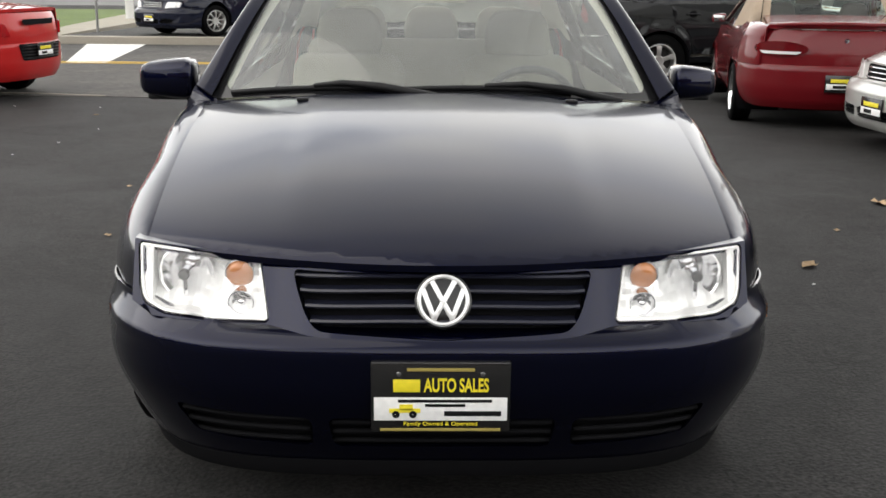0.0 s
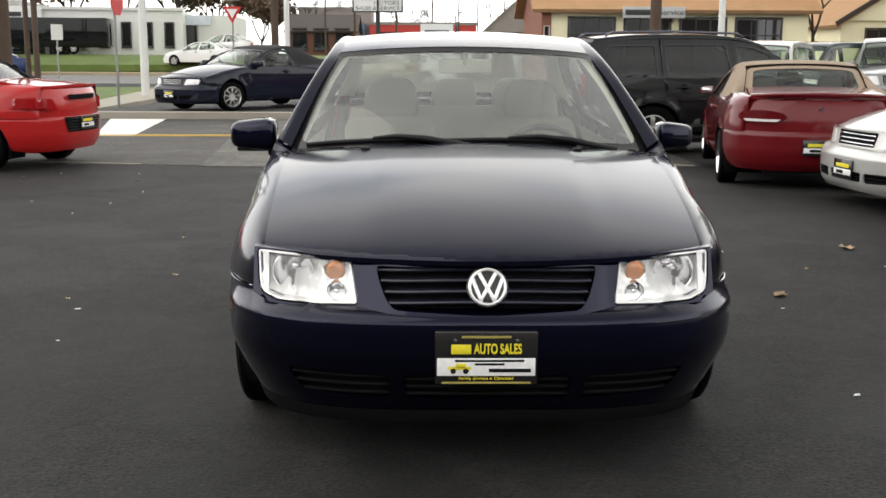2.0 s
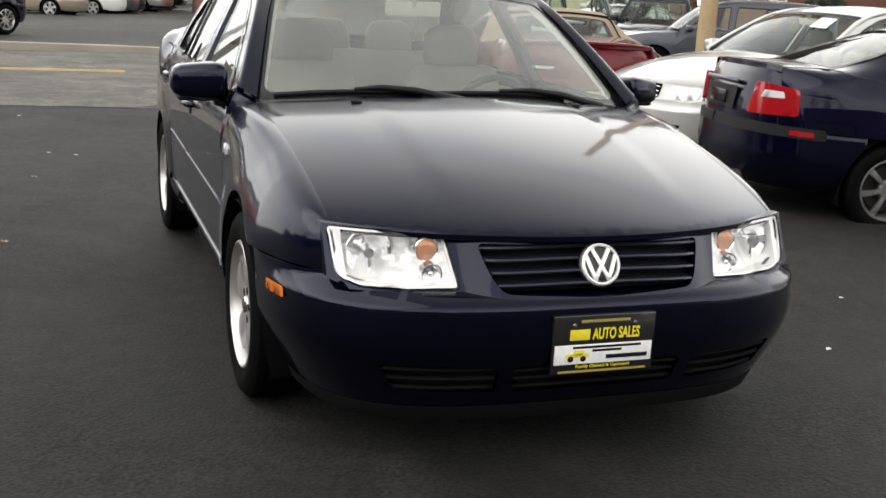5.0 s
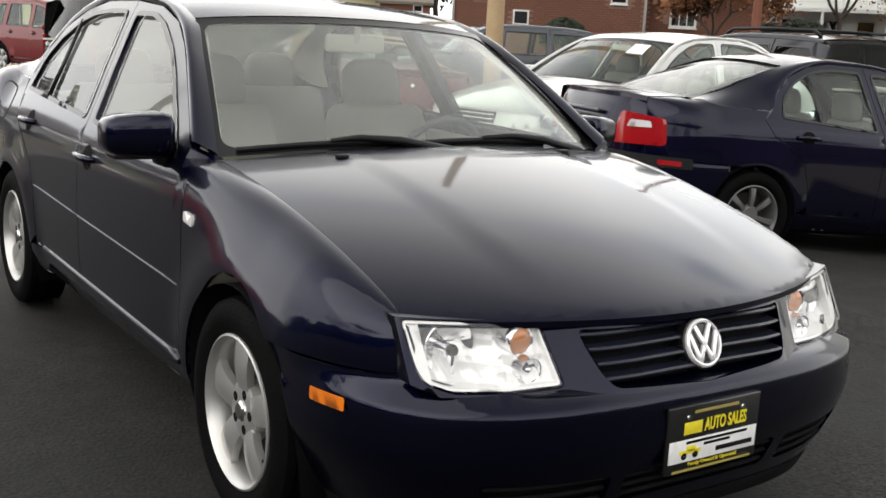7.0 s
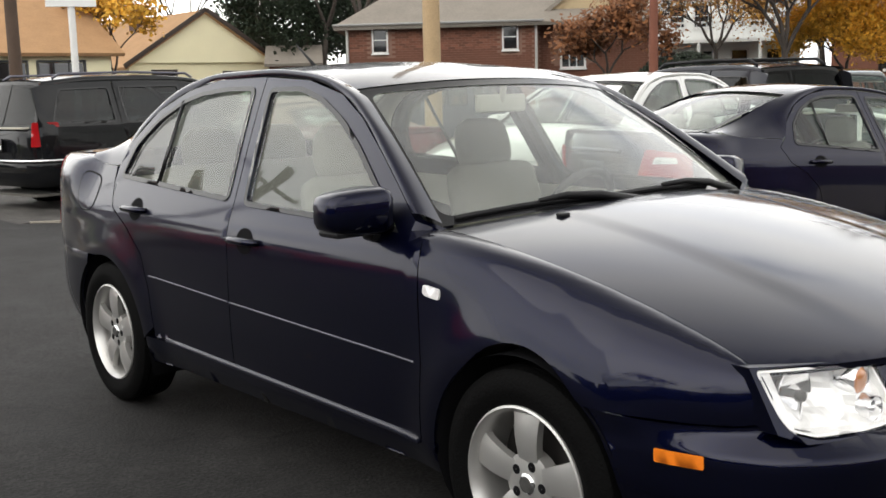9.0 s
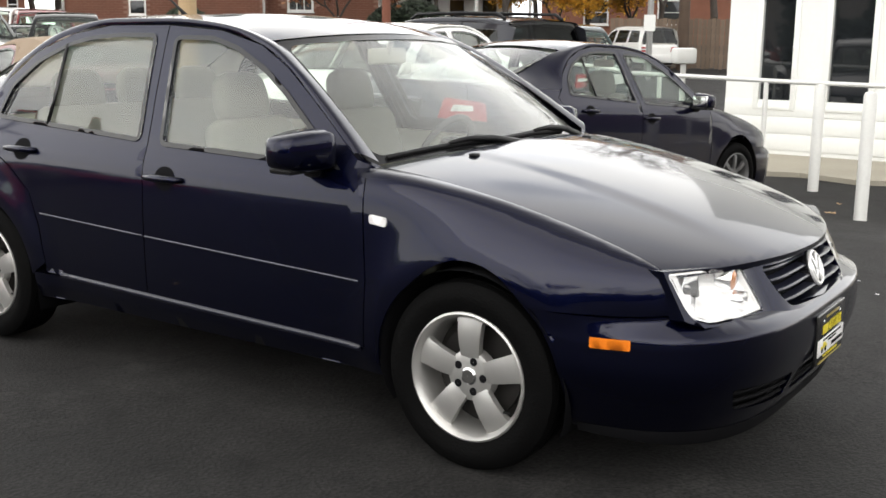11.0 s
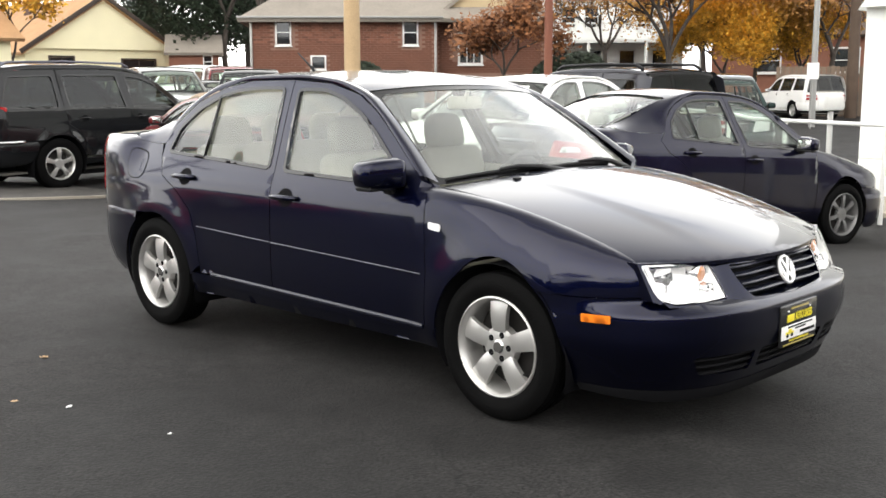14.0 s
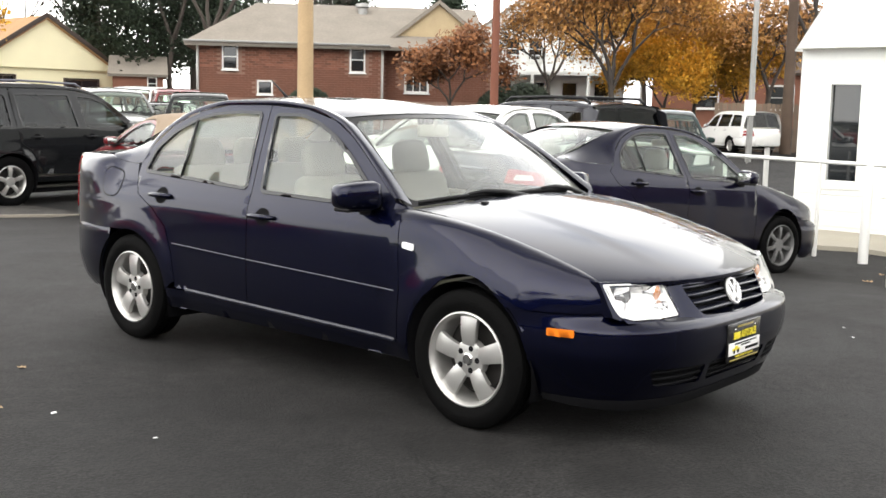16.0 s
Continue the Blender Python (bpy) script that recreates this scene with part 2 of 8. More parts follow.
def lathe(name, prof, material, parent=None, seg=48, axis="x", label="", centre=(0, 0, 0)):
    """A turned shape: prof holds (along the axis, radius)."""
    vs, fs = [], []
    for a, r in prof:
        for k in range(seg):
            t = 2 * math.pi * k / seg
            c, s = math.cos(t) * r, math.sin(t) * r
            p = (a, c, s) if axis == "x" else ((c, a, s) if axis == "y" else (c, s, a))
            vs.append(tuple(p[i] + centre[i] for i in range(3)))
    for i in range(len(prof) - 1):
        for k in range(seg):
            fs.append((i * seg + k, i * seg + (k + 1) % seg, (i + 1) * seg + (k + 1) % seg, (i + 1) * seg + k))
    bm = bmesh.new()
    bv = [bm.verts.new(v) for v in vs]
    for f in fs:
        bm.faces.new([bv[i] for i in f])
    bmesh.ops.remove_doubles(bm, verts=bm.verts, dist=1e-5)
    bmesh.ops.recalc_face_normals(bm, faces=bm.faces)
    return part(name, bm, material, parent, label, angle=30)


def curve(pts):
    """A smooth monotone curve through (t, value) points, as a function on numbers and arrays."""
    x = np.array([p[0] for p in pts], float)
    y = np.array([p[1] for p in pts], float)
    h, d = np.diff(x), np.diff(y) / np.diff(x)
    m = np.zeros(len(x))
    m[0], m[-1] = d[0], d[-1]
    for i in range(1, len(x) - 1):
        if d[i - 1] * d[i] > 0:
            w1, w2 = 2 * h[i] + h[i - 1], h[i] + 2 * h[i - 1]
            m[i] = (w1 + w2) / (w1 / d[i - 1] + w2 / d[i])

    def f(t):
        t = np.clip(np.asarray(t, float), x[0], x[-1])
        i = np.clip(np.searchsorted(x, t) - 1, 0, len(x) - 2)
        s = (t - x[i]) / h[i]
        return ((2 * s ** 3 - 3 * s ** 2 + 1) * y[i] + (s ** 3 - 2 * s ** 2 + s) * h[i] * m[i]
                + (3 * s ** 2 - 2 * s ** 3) * y[i + 1] + (s ** 3 - s ** 2) * h[i] * m[i + 1])
    return f


def dense(poly, step, closed=True):
    """The polygon with points added along its sides."""
    out = []
    n = len(poly)
    for i in range(n if closed else n - 1):
        a, b = np.array(poly[i], float), np.array(poly[(i + 1) % n], float)
        k = max(1, int(np.hypot(*(b - a)) / step))
        out += [tuple(a + (b - a) * j / k) for j in range(k)]
    return out


def rounded(poly, r, n=5):
    """The polygon with its corners rounded."""
    out = []
    m = len(poly)
    for i in range(m):
        p, a, b = (np.array(poly[j % m], float) for j in (i, i - 1, i + 1))
        u, v = a - p, b - p
        lu, lv = np.hypot(*u), np.hypot(*v)
        k = min(r, lu * 0.45, lv * 0.45)
        u, v = p + u / lu * k, p + v / lv * k
        for j in range(n + 1):
            s = j / n
            out.append(tuple((1 - s) ** 2 * u + 2 * s * (1 - s) * p + s * s * v))
    return out


def inside(poly, pts):
    p = np.asarray(poly, float)
    x, y = pts[:, 0][:, None], pts[:, 1][:, None]
    x0, y0 = p[:, 0][None], p[:, 1][None]
    x1, y1 = np.roll(p[:, 0], -1)[None], np.roll(p[:, 1], -1)[None]
    c = ((y0 > y) != (y1 > y)) & (x < (x1 - x0) * (y - y0) / np.where(y1 == y0, 1e-12, y1 - y0) + x0)
    return c.sum(1) % 2 == 1


def inset(poly, d):
    """The polygon moved inwards by d."""
    p = np.asarray(poly, float)
    area = np.sum(p[:, 0] * np.roll(p[:, 1], -1) - np.roll(p[:, 0], -1) * p[:, 1])
    e = np.roll(p, -1, 0) - np.roll(p, 1, 0)
    nrm = np.stack([-e[:, 1], e[:, 0]], 1) / np.maximum(1e-9, np.hypot(e[:, 0], e[:, 1]))[:, None]
    return [tuple(q) for q in p + nrm * d * (1 if area > 0 else -1)]


def patch(name, poly, fn, material, parent=None, label="", step=0.04, holes=(), gap=0.0025, rim=(0, 0, 0), mirror=False, flip=False, exact=True):
    """A curved panel: the outline poly in a flat domain, carried onto the surface fn, shaded by its true normals. rim: the way in which its edge turns back."""
    from mathutils.geometry import delaunay_2d_cdt
    loops = [dense(inset(poly, gap) if gap else poly, step)] + [dense(inset(h, -gap) if gap else h, step) for h in holes]
    pts, edges = [], []
    for lp in loops:
        k = len(pts)
        pts += lp
        edges += [(k + i, k + (i + 1) % len(lp)) for i in range(len(lp))]
    b = np.array(pts)
    lo, hi = b.min(0), b.max(0)
    gx, gy = np.meshgrid(np.arange(lo[0] + step / 2, hi[0], step), np.arange(lo[1] + step / 2, hi[1], step))
    g = np.stack([gx.ravel(), gy.ravel()], 1)
    if len(g):
        keep = inside(loops[0], g)
        for h in loops[1:]:
            keep &= ~inside(h, g)
        g = g[keep]
    if len(g):
        near = np.min(np.hypot(g[:, 0][:, None] - b[:, 0][None], g[:, 1][:, None] - b[:, 1][None]), 1)
        g = g[near > step * 0.55]
        pts = pts + [tuple(q) for q in g]
    r = delaunay_2d_cdt([Vector(map(float, p)) for p in pts], edges, [], 0, 1e-6)
    vv = np.array([tuple(v) for v in r[0]])
    fs = [f for f in r[2]]
    cen = np.array([vv[list(f)].mean(0) for f in fs])
    ok = inside(loops[0], cen)
    for h in loops[1:]:
        ok &= ~inside(h, cen)
    fs = [f for f, k in zip(fs, ok) if k]
    def on(u, v):
        q = np.asarray(fn(u, v), float)
        return q.T if q.shape[0] == 3 and q.shape[1] != 3 else q
    P = on(vv[:, 0], vv[:, 1])
    N = None
    if exact:
        e = 0.002 if step > 0.012 else 0.001
        N = np.cross(on(vv[:, 0] + e, vv[:, 1]) - on(vv[:, 0] - e, vv[:, 1]), on(vv[:, 0], vv[:, 1] + e) - on(vv[:, 0], vv[:, 1] - e))
        N = N / np.maximum(1e-12, np.linalg.norm(N, axis=1))[:, None]
    if mirror:
        P = P * np.array([-1, 1, 1])
        N = N * np.array([-1, 1, 1]) if exact else N
    if flip != mirror:
        fs = [f[::-1] for f in fs]
    verts = [tuple(p) for p in P]
    faces = [tuple(f) for f in fs]
    if any(rim):
        cnt = {}
        for f in faces:
            for i in range(3):
                cnt[(f[i], f[(i + 1) % 3])] = 1
        back = np.array(rim, float) * (np.array([-1, 1, 1]) if mirror else 1)
        for (i, j) in [e for e in cnt if (e[1], e[0]) not in cnt]:
            k = len(verts)
            verts += [verts[i], verts[j], tuple(P[j] + back), tuple(P[i] + back)]
            faces.append((k + 1, k, k + 3, k + 2))
    ob = raw(name, verts, faces, material, parent, label)
    if exact:
        me = ob.data
        own = np.zeros(len(verts) * 3, dtype=np.float32)
        me.vertices.foreach_get("normal", own)
        own = own.reshape(-1, 3)
        n = len(P)
        side = np.sign(np.sum(own[:n] * N, axis=1))
        good = np.abs(np.sum(own[:n] * N, axis=1)) > 0.75
        own[:n][good] = (N * side[:, None])[good]
        me.normals_split_custom_set_from_vertices([tuple(map(float, v)) for v in own])
    return ob


def grid_sheet(name, fn, nu, nv, material, parent=None, label="", mirror=False, u=(0, 1), v=(0, 1)):
    """A sheet of nu by nv cells on the surface fn(u, v)."""
    uu, vv = np.meshgrid(np.linspace(*u, nu + 1), np.linspace(*v, nv + 1), indexing="ij")
    P = np.stack(fn(uu.ravel(), vv.ravel()), 1)
    if mirror:
        P = P * np.array([-1, 1, 1])
    idx = lambda i, j: i * (nv + 1) + j
    fs = [(idx(i, j), idx(i + 1, j), idx(i + 1, j + 1), idx(i, j + 1)) for i in range(nu) for j in range(nv)]
    if mirror:
        fs = [f[::-1] for f in fs]
    return raw(name, P, fs, material, parent, label)


def words(name, text, size, m, material, parent=None, width=None, depth=0.0006, offset=0.0):
    """Raised lettering in the built-in font, lying in the xy plane of m, centred."""
    cu = bpy.data.curves.new(name, "FONT")
    cu.body, cu.size, cu.extrude, cu.align_x, cu.align_y = text, size, depth, "CENTER", "CENTER"
    cu.offset = offset
    cu.materials.append(material)
    ob = new(name, cu)
    if width:
        bpy.context.view_layer.update()
        ob.scale = (width / max(1e-6, ob.dimensions.x), 1, 1)
    ob.parent = parent
    ob.matrix_basis = m @ Matrix.Diagonal((*ob.scale, 1))
    return ob


def smoothstep(a, b, t):
    s = np.clip((np.asarray(t, float) - a) / (b - a), 0, 1)
    return s * s * (3 - 2 * s)


def ground_z(x, y):
    """The lot falls gently to one side; far off the land climbs a little."""
    x, y = np.asarray(x, float), np.asarray(y, float)
    fall = -0.255 * smoothstep(3.4, 6.8, x) * (1 - smoothstep(11, 24, y)) - 0.016
    fall = np.minimum(fall, -0.016 - 0.17 * smoothstep(9, 14, y) * smoothstep(0.5, 3.0, x) * (1 - smoothstep(18, 26, y)))
    far = np.hypot(x, y)
    rise = 0.022 * np.clip(far - 26, 0, 40) * smoothstep(0.05, 0.5, x / np.maximum(far, 1e-6))
    return fall + rise - 0.008 * np.exp(-(x * x + (y - 4.0) ** 2) / 30.0)


def gz(x, y):
    return float(ground_z(x, y))

# ---- cars ----
def sup(a, yc, b, n, front=True, count=1500):
    """A bumper's plan: arc length from the middle, x, y and inward normal."""
    th = np.linspace(0, math.pi / 2, count)
    x = a * np.sin(th) ** (2 / n)
    y = yc - b * np.cos(th) ** (2 / n) if front else yc + b * np.cos(th) ** (2 / n)
    s = np.concatenate([[0], np.cumsum(np.hypot(np.diff(x), np.diff(y)))])
    tx, ty = np.gradient(x, s), np.gradient(y, s)
    sg = 1 if front else -1
    return s, x, y, -ty * sg, tx * sg


class Body:
    """The surfaces of a car body, its front at y = 0, its rear at y = L, its middle at x = 0, the road at z = 0."""

    flare_w, fb_tuck, dome_band, shoulder = 0.05, 0.0, (0.372, 0.412), 2.6

    def __init__(self):
        self.Sf = curve(self.S)
        self.W = max(v for _, v in self.S)
        self.front = sup(*self.planf)
        self.fside = sup(*self.plans)
        self.rear = sup(*self.planr, front=False)
        self.lipf = lambda a: self.lip[0] + self.lip[1] * np.asarray(a, float) ** 2
        self.gf = lambda t: 0.55 * (1 - (1 - t) ** 1.75) + 0.45 * np.clip(t, 1e-6, 1) ** 0.62
        self.xef = curve(self.xe)
        self.T3 = np.array(self.T, float)
        t = np.concatenate([[0], np.cumsum(np.linalg.norm(np.diff(self.T3, axis=0), axis=1))])
        self.Tt = t / t[-1]
        self.Tx, self.Ty, self.Tz = (curve(list(zip(self.Tt, self.T3[:, i]))) for i in range(3))
        self.xer, self.zer = curve(self.xe_r), curve(self.ze_r)

    def hood(self, x, y):
        ax = np.abs(x)
        lip, end = self.lipf(ax), self.cowl + 0.10 * (ax / 0.75) ** 2
        t = np.clip((y - lip) / (end - lip), 0, 1)
        top = self.hood_top - self.hood_drop * (ax / 0.745) ** 2
        z = self.lip_z + (top - self.lip_z) * self.gf(t)
        return z + self.dome * (1 - smoothstep(*self.dome_band, ax + 0.02 * (1 - t))) * smoothstep(0.02, 0.35, t)

    def ze(self, y):
        return self.hood(self.xef(y), y)

    def planw(self, y):
        xf = np.interp(y, self.fside[2], self.fside[1])
        xr = np.interp(-np.asarray(y, float), -self.rear[2], self.rear[1])
        return np.minimum(xf, xr)

    def side(self, y, z):
        y, z = np.asarray(y, float), np.asarray(z, float)

        def base(zz):
            w = self.Sf(zz) + (self.planw(y) - self.plans[0]) * (1 - 0.75 * smoothstep(self.belt, self.belt + 0.25, zz))
            w = w - self.tail_in * smoothstep(self.wr - 0.2, self.L, y) * smoothstep(self.belt - 0.1, self.belt + 0.3, zz)
            return w
        x = base(z)
        zs = self.zs
        zt, xt = self.ze(y), self.xef(y)
        u = np.clip((z - zs) / np.maximum(zt - zs, 1e-3), 0, 1)
        p = 2.0 + 1.5 * smoothstep(0.75, self.cowl + 0.05, y)
        xf = xt + (base(np.full_like(z, zs)) - xt) * (1 - u ** p) ** (1 / p)
        x = np.where((y < self.fy) & (z > zs), xf, x)
        if self.trunk:
            zt, xt = self.zer(y), self.xer(y)
            zs = self.zs_r
            u = np.clip((z - zs) / np.maximum(zt - zs, 1e-3), 0, 1)
            xr = xt + (base(np.full_like(z, zs)) - xt) * (1 - u ** self.shoulder) ** (1 / self.shoulder)
            k = smoothstep(self.ry, self.ry + 0.25, y)
            x = np.where((y > self.ry) & (z > zs), x * (1 - k) + xr * k, x)
        for wy, wz in ((self.wf, self.wzf), (self.wr, self.wzr)):
            r = np.hypot(y - wy, z - wz)
            x = x + self.flare * np.exp(-(np.maximum(r - self.arch - 0.012, 0.0) / self.flare_w) ** 2) * smoothstep(wz - 0.2, wz - 0.05, z)
        return x

    def side3(self, y, v):
        """Side view to space; close to the bonnet's edge v runs along the curve."""
        z = np.asarray(v, float)
        zt = self.ze(y)
        zz = self.zs + (zt - self.zs) * np.sin(np.clip((z - self.zs) / np.maximum(zt - self.zs, 1e-3), 0, 1) * math.pi / 2)
        z = np.where((np.asarray(y) < self.fy) & (z > self.zs), zz, z)
        if self.trunk:
            zt, zs = self.zer(y), self.zs_r
            zz = zs + (zt - zs) * np.sin(np.clip((z - zs) / np.maximum(zt - zs, 1e-3) * 1.06, 0, 1) * math.pi / 2)
            k = smoothstep(self.ry, self.ry + 0.25, y)
            z = np.where(z > zs, z * (1 - k) + zz * k, z)
        return np.stack([self.side(y, z), y, z])

    def nose(self, s, z, d=0.0, rear=False):
        t = self.rear if rear else self.front
        a = np.abs(s)
        x, y, nx, ny = (np.interp(a, t[0], t[i]) for i in (1, 2, 3, 4))
        return np.stack([np.sign(s) * (x + nx * d), y + ny * d, z])

    def s_of_y(self, y, rear=False):
        t = self.rear if rear else self.front
        return float(np.interp(y, t[2], t[0])) if not rear else float(np.interp(-y, -t[2], t[0]))

    def s_of_x(self, x):
        return float(np.interp(x, self.front[1], self.front[0]))

    def screen(self, base, top, bow=0.03):
        """A bowed pane between two edges, u across from -1 to 1, v from the bottom to the top. Edges: (x, y, z at the middle), (x, y, z at the end)."""
        def f(u, v):
            a, b = np.abs(u), np.asarray(v)
            P = []
            for i in range(3):
                q = lambda e: (u * e[1][0]) if i == 0 else e[0][i] + (e[1][i] - e[0][i]) * a ** 2.2
                P.append(q(base) * (1 - b) + q(top) * b)
            P[2] = P[2] + bow * np.sin(math.pi * np.clip(b, 0, 1)) * 0.6
            return np.stack(P)
        return f


def arc(wy, wz, r, a0, a1, n=22):
    return [(wy + r * math.cos(math.radians(a0 + (a1 - a0) * i / n)), wz + r * math.sin(math.radians(a0 + (a1 - a0) * i / n))) for i in range(n + 1)]


def petal(n=14, r0=0.045, r1=0.192, w0=0.022, w1=0.05):
    pts = []
    for i in range(n + 1):
        r = r0 + (r1 - r0) * i / n
        t = i / n
        pts.append((w0 + (w1 - w0) * (t ** 0.8) + (0.008 * max(0, t - 0.85) / 0.15), r))
    return [(-a, b) for a, b in pts] + [(a, b) for a, b in pts[::-1]]


def make_wheel(R=0.30, rim=0.205, width=0.19, spokes=5, fancy=True, parent=None, m=None, petal_w=None, metal=None):
    """A road wheel whose outer face looks along -x, its centre at the origin."""
    metal = metal or ALLOY
    w = new("wheel")
    w.parent = parent
    if m is not None:
        w.matrix_basis = m
    k, h = rim / 0.205, width / 2
    sh = R - rim
    lathe("tyre", [(-h * 0.62, rim - 0.012), (-h * 0.86, rim + 0.004), (-h * 1.0, rim + sh * 0.35), (-h * 1.0, rim + sh * 0.55), (-h * 0.93, R - 0.022), (-h * 0.80, R - 0.006),
                   (-h * 0.6, R), (-h * 0.57, R), (-h * 0.56, R - 0.008), (-h * 0.5, R - 0.008), (-h * 0.49, R), (-h * 0.07, R), (-h * 0.06, R - 0.008), (h * 0.06, R - 0.008), (h * 0.07, R),
                   (h * 0.8, R - 0.006), (h * 1.0, rim + sh * 0.5), (h * 0.86, rim), (h * 0.6, rim - 0.012)], RUBBER, w, 56 if fancy else 32)
    r = lathe("rim", [(-h * 0.80, rim + 0.004), (-h * 0.90, rim + 0.002), (-h * 0.93, rim - 0.004), (-h * 0.86, rim - 0.010), (-h * 0.72, rim - 0.018), (-h * 0.4, rim - 0.026), (h * 0.7, rim - 0.03)], metal, w, 56 if fancy else 32)
    lathe("brake_disc", [(0.02, 0.001), (0.0, 0.06 * k), (0.0, rim * 0.72), (0.02, rim * 0.72), (0.03, rim * 0.9), (0.03, rim - 0.02)], BRAKE_IRON, w, 28)
    pw = petal_w or (0.030, 0.046)
    poly = petal(8 if not fancy else 14, 0.045 * k, rim - 0.012, pw[0] * k, pw[1] * k)
    x0 = -h * 0.62

    def face(a, b):
        t = np.clip((np.asarray(b) - 0.045 * k) / (rim - 0.06), 0, 1)
        return np.stack([x0 - 0.012 * np.sin(t * math.pi * 0.9) - 0.004 + 3.2 * np.asarray(a) ** 2 * (1 - 0.4 * t), a, b])
    proto = patch("spoke", poly, face, metal, w, step=0.016 if fancy else 0.04, gap=0, rim=(0.022, 0, 0), flip=True)
    for i in range(spokes):
        s = proto if i == 0 else new("spoke", proto.data)
        s.parent = w
        s.matrix_basis = Matrix.Rotation(2 * math.pi * i / spokes, 4, "X")
    lathe("hub", [(x0 - 0.007, 0.001), (x0 - 0.007, 0.062 * k), (x0 - 0.001, 0.080 * k), (x0 + 0.03, 0.086 * k)] if fancy else [(x0 - 0.008, 0.001), (x0 - 0.008, 0.055 * k), (x0 + 0.002, 0.068 * k), (x0 + 0.03, 0.07 * k)], metal, w, 28)
    if fancy:
        tube("valve", (x0 + 0.012, -0.135, -0.10), (x0 - 0.004, -0.125, -0.093), 0.0045, BLACK_PLASTIC, w, seg=8)
    if fancy:
        cap = lathe("hub_cap", [(x0 - 0.016, 0.001), (x0 - 0.015, 0.022), (x0 - 0.011, 0.028), (x0 - 0.004, 0.030)], CHROME, w, 28)
        lathe("hub_emblem", [(x0 - 0.0175, 0.001), (x0 - 0.0175, 0.019), (x0 - 0.014, 0.020)], ALLOY_DARK, cap, 20)
        for i in range(5):
            a = 2 * math.pi * (i + 0.5) / 5
            lathe("wheel_bolt", [(x0 - 0.0085, 0.001), (x0 - 0.0085, 0.0105), (x0 - 0.0075, 0.0135), (x0 - 0.004, 0.014)], DARK, w, 10, centre=(0, 0.05 * math.cos(a), 0.05 * math.sin(a)))
    return w


def seat(parent, x, y, z=0.30, w=0.26, rest=True, recline=0.30, scale=1.0, material=None):
    """A front seat with cushion, backrest and headrest."""
    material = material or CLOTH
    s = new("seat")
    s.parent = parent
    s.location = (x, y, z)

    def pad(name, sx, sy, sz, loc, rx=0.0, r=0.05):
        bm = bmesh.new()
        add_box(bm, -sx, sx, -sy, sy, -sz, sz, min(r, sx * 0.9, sy * 0.9, sz * 0.9))
        bmesh.ops.subdivide_edges(bm, edges=bm.edges, cuts=1, use_grid_fill=True)
        for v in bm.verts:
            v.co.x *= 1 - 0.12 * (v.co.z / sz) ** 2 if name == "backrest" and v.co.z > 0 else 1
            v.co.x *= 1 - 0.30 * max(0.0, v.co.z / sz) ** 2 if name == "headrest" else 1
        bmesh.ops.transform(bm, matrix=Matrix.Translation(loc) @ Matrix.Rotation(rx, 4, "X"), verts=bm.verts)
        return part(name, bm, material, s, angle=60)
    pad("cushion", w, 0.26, 0.07, (0, 0, 0.08), 0.08)
    pad("backrest", w * 0.94, 0.06, 0.29, (0, 0.30, 0.40), -recline, 0.055)
    if rest:
        pad("headrest", w * 0.52, 0.05, 0.10, (0, 0.42, 0.76), -recline * 0.7, 0.045)
        for k in (-1, 1):
            tube("headrest_post", (k * 0.05, 0.375, 0.60), (k * 0.05, 0.40, 0.70), 0.006, CHROME, s, seg=6)
    return s


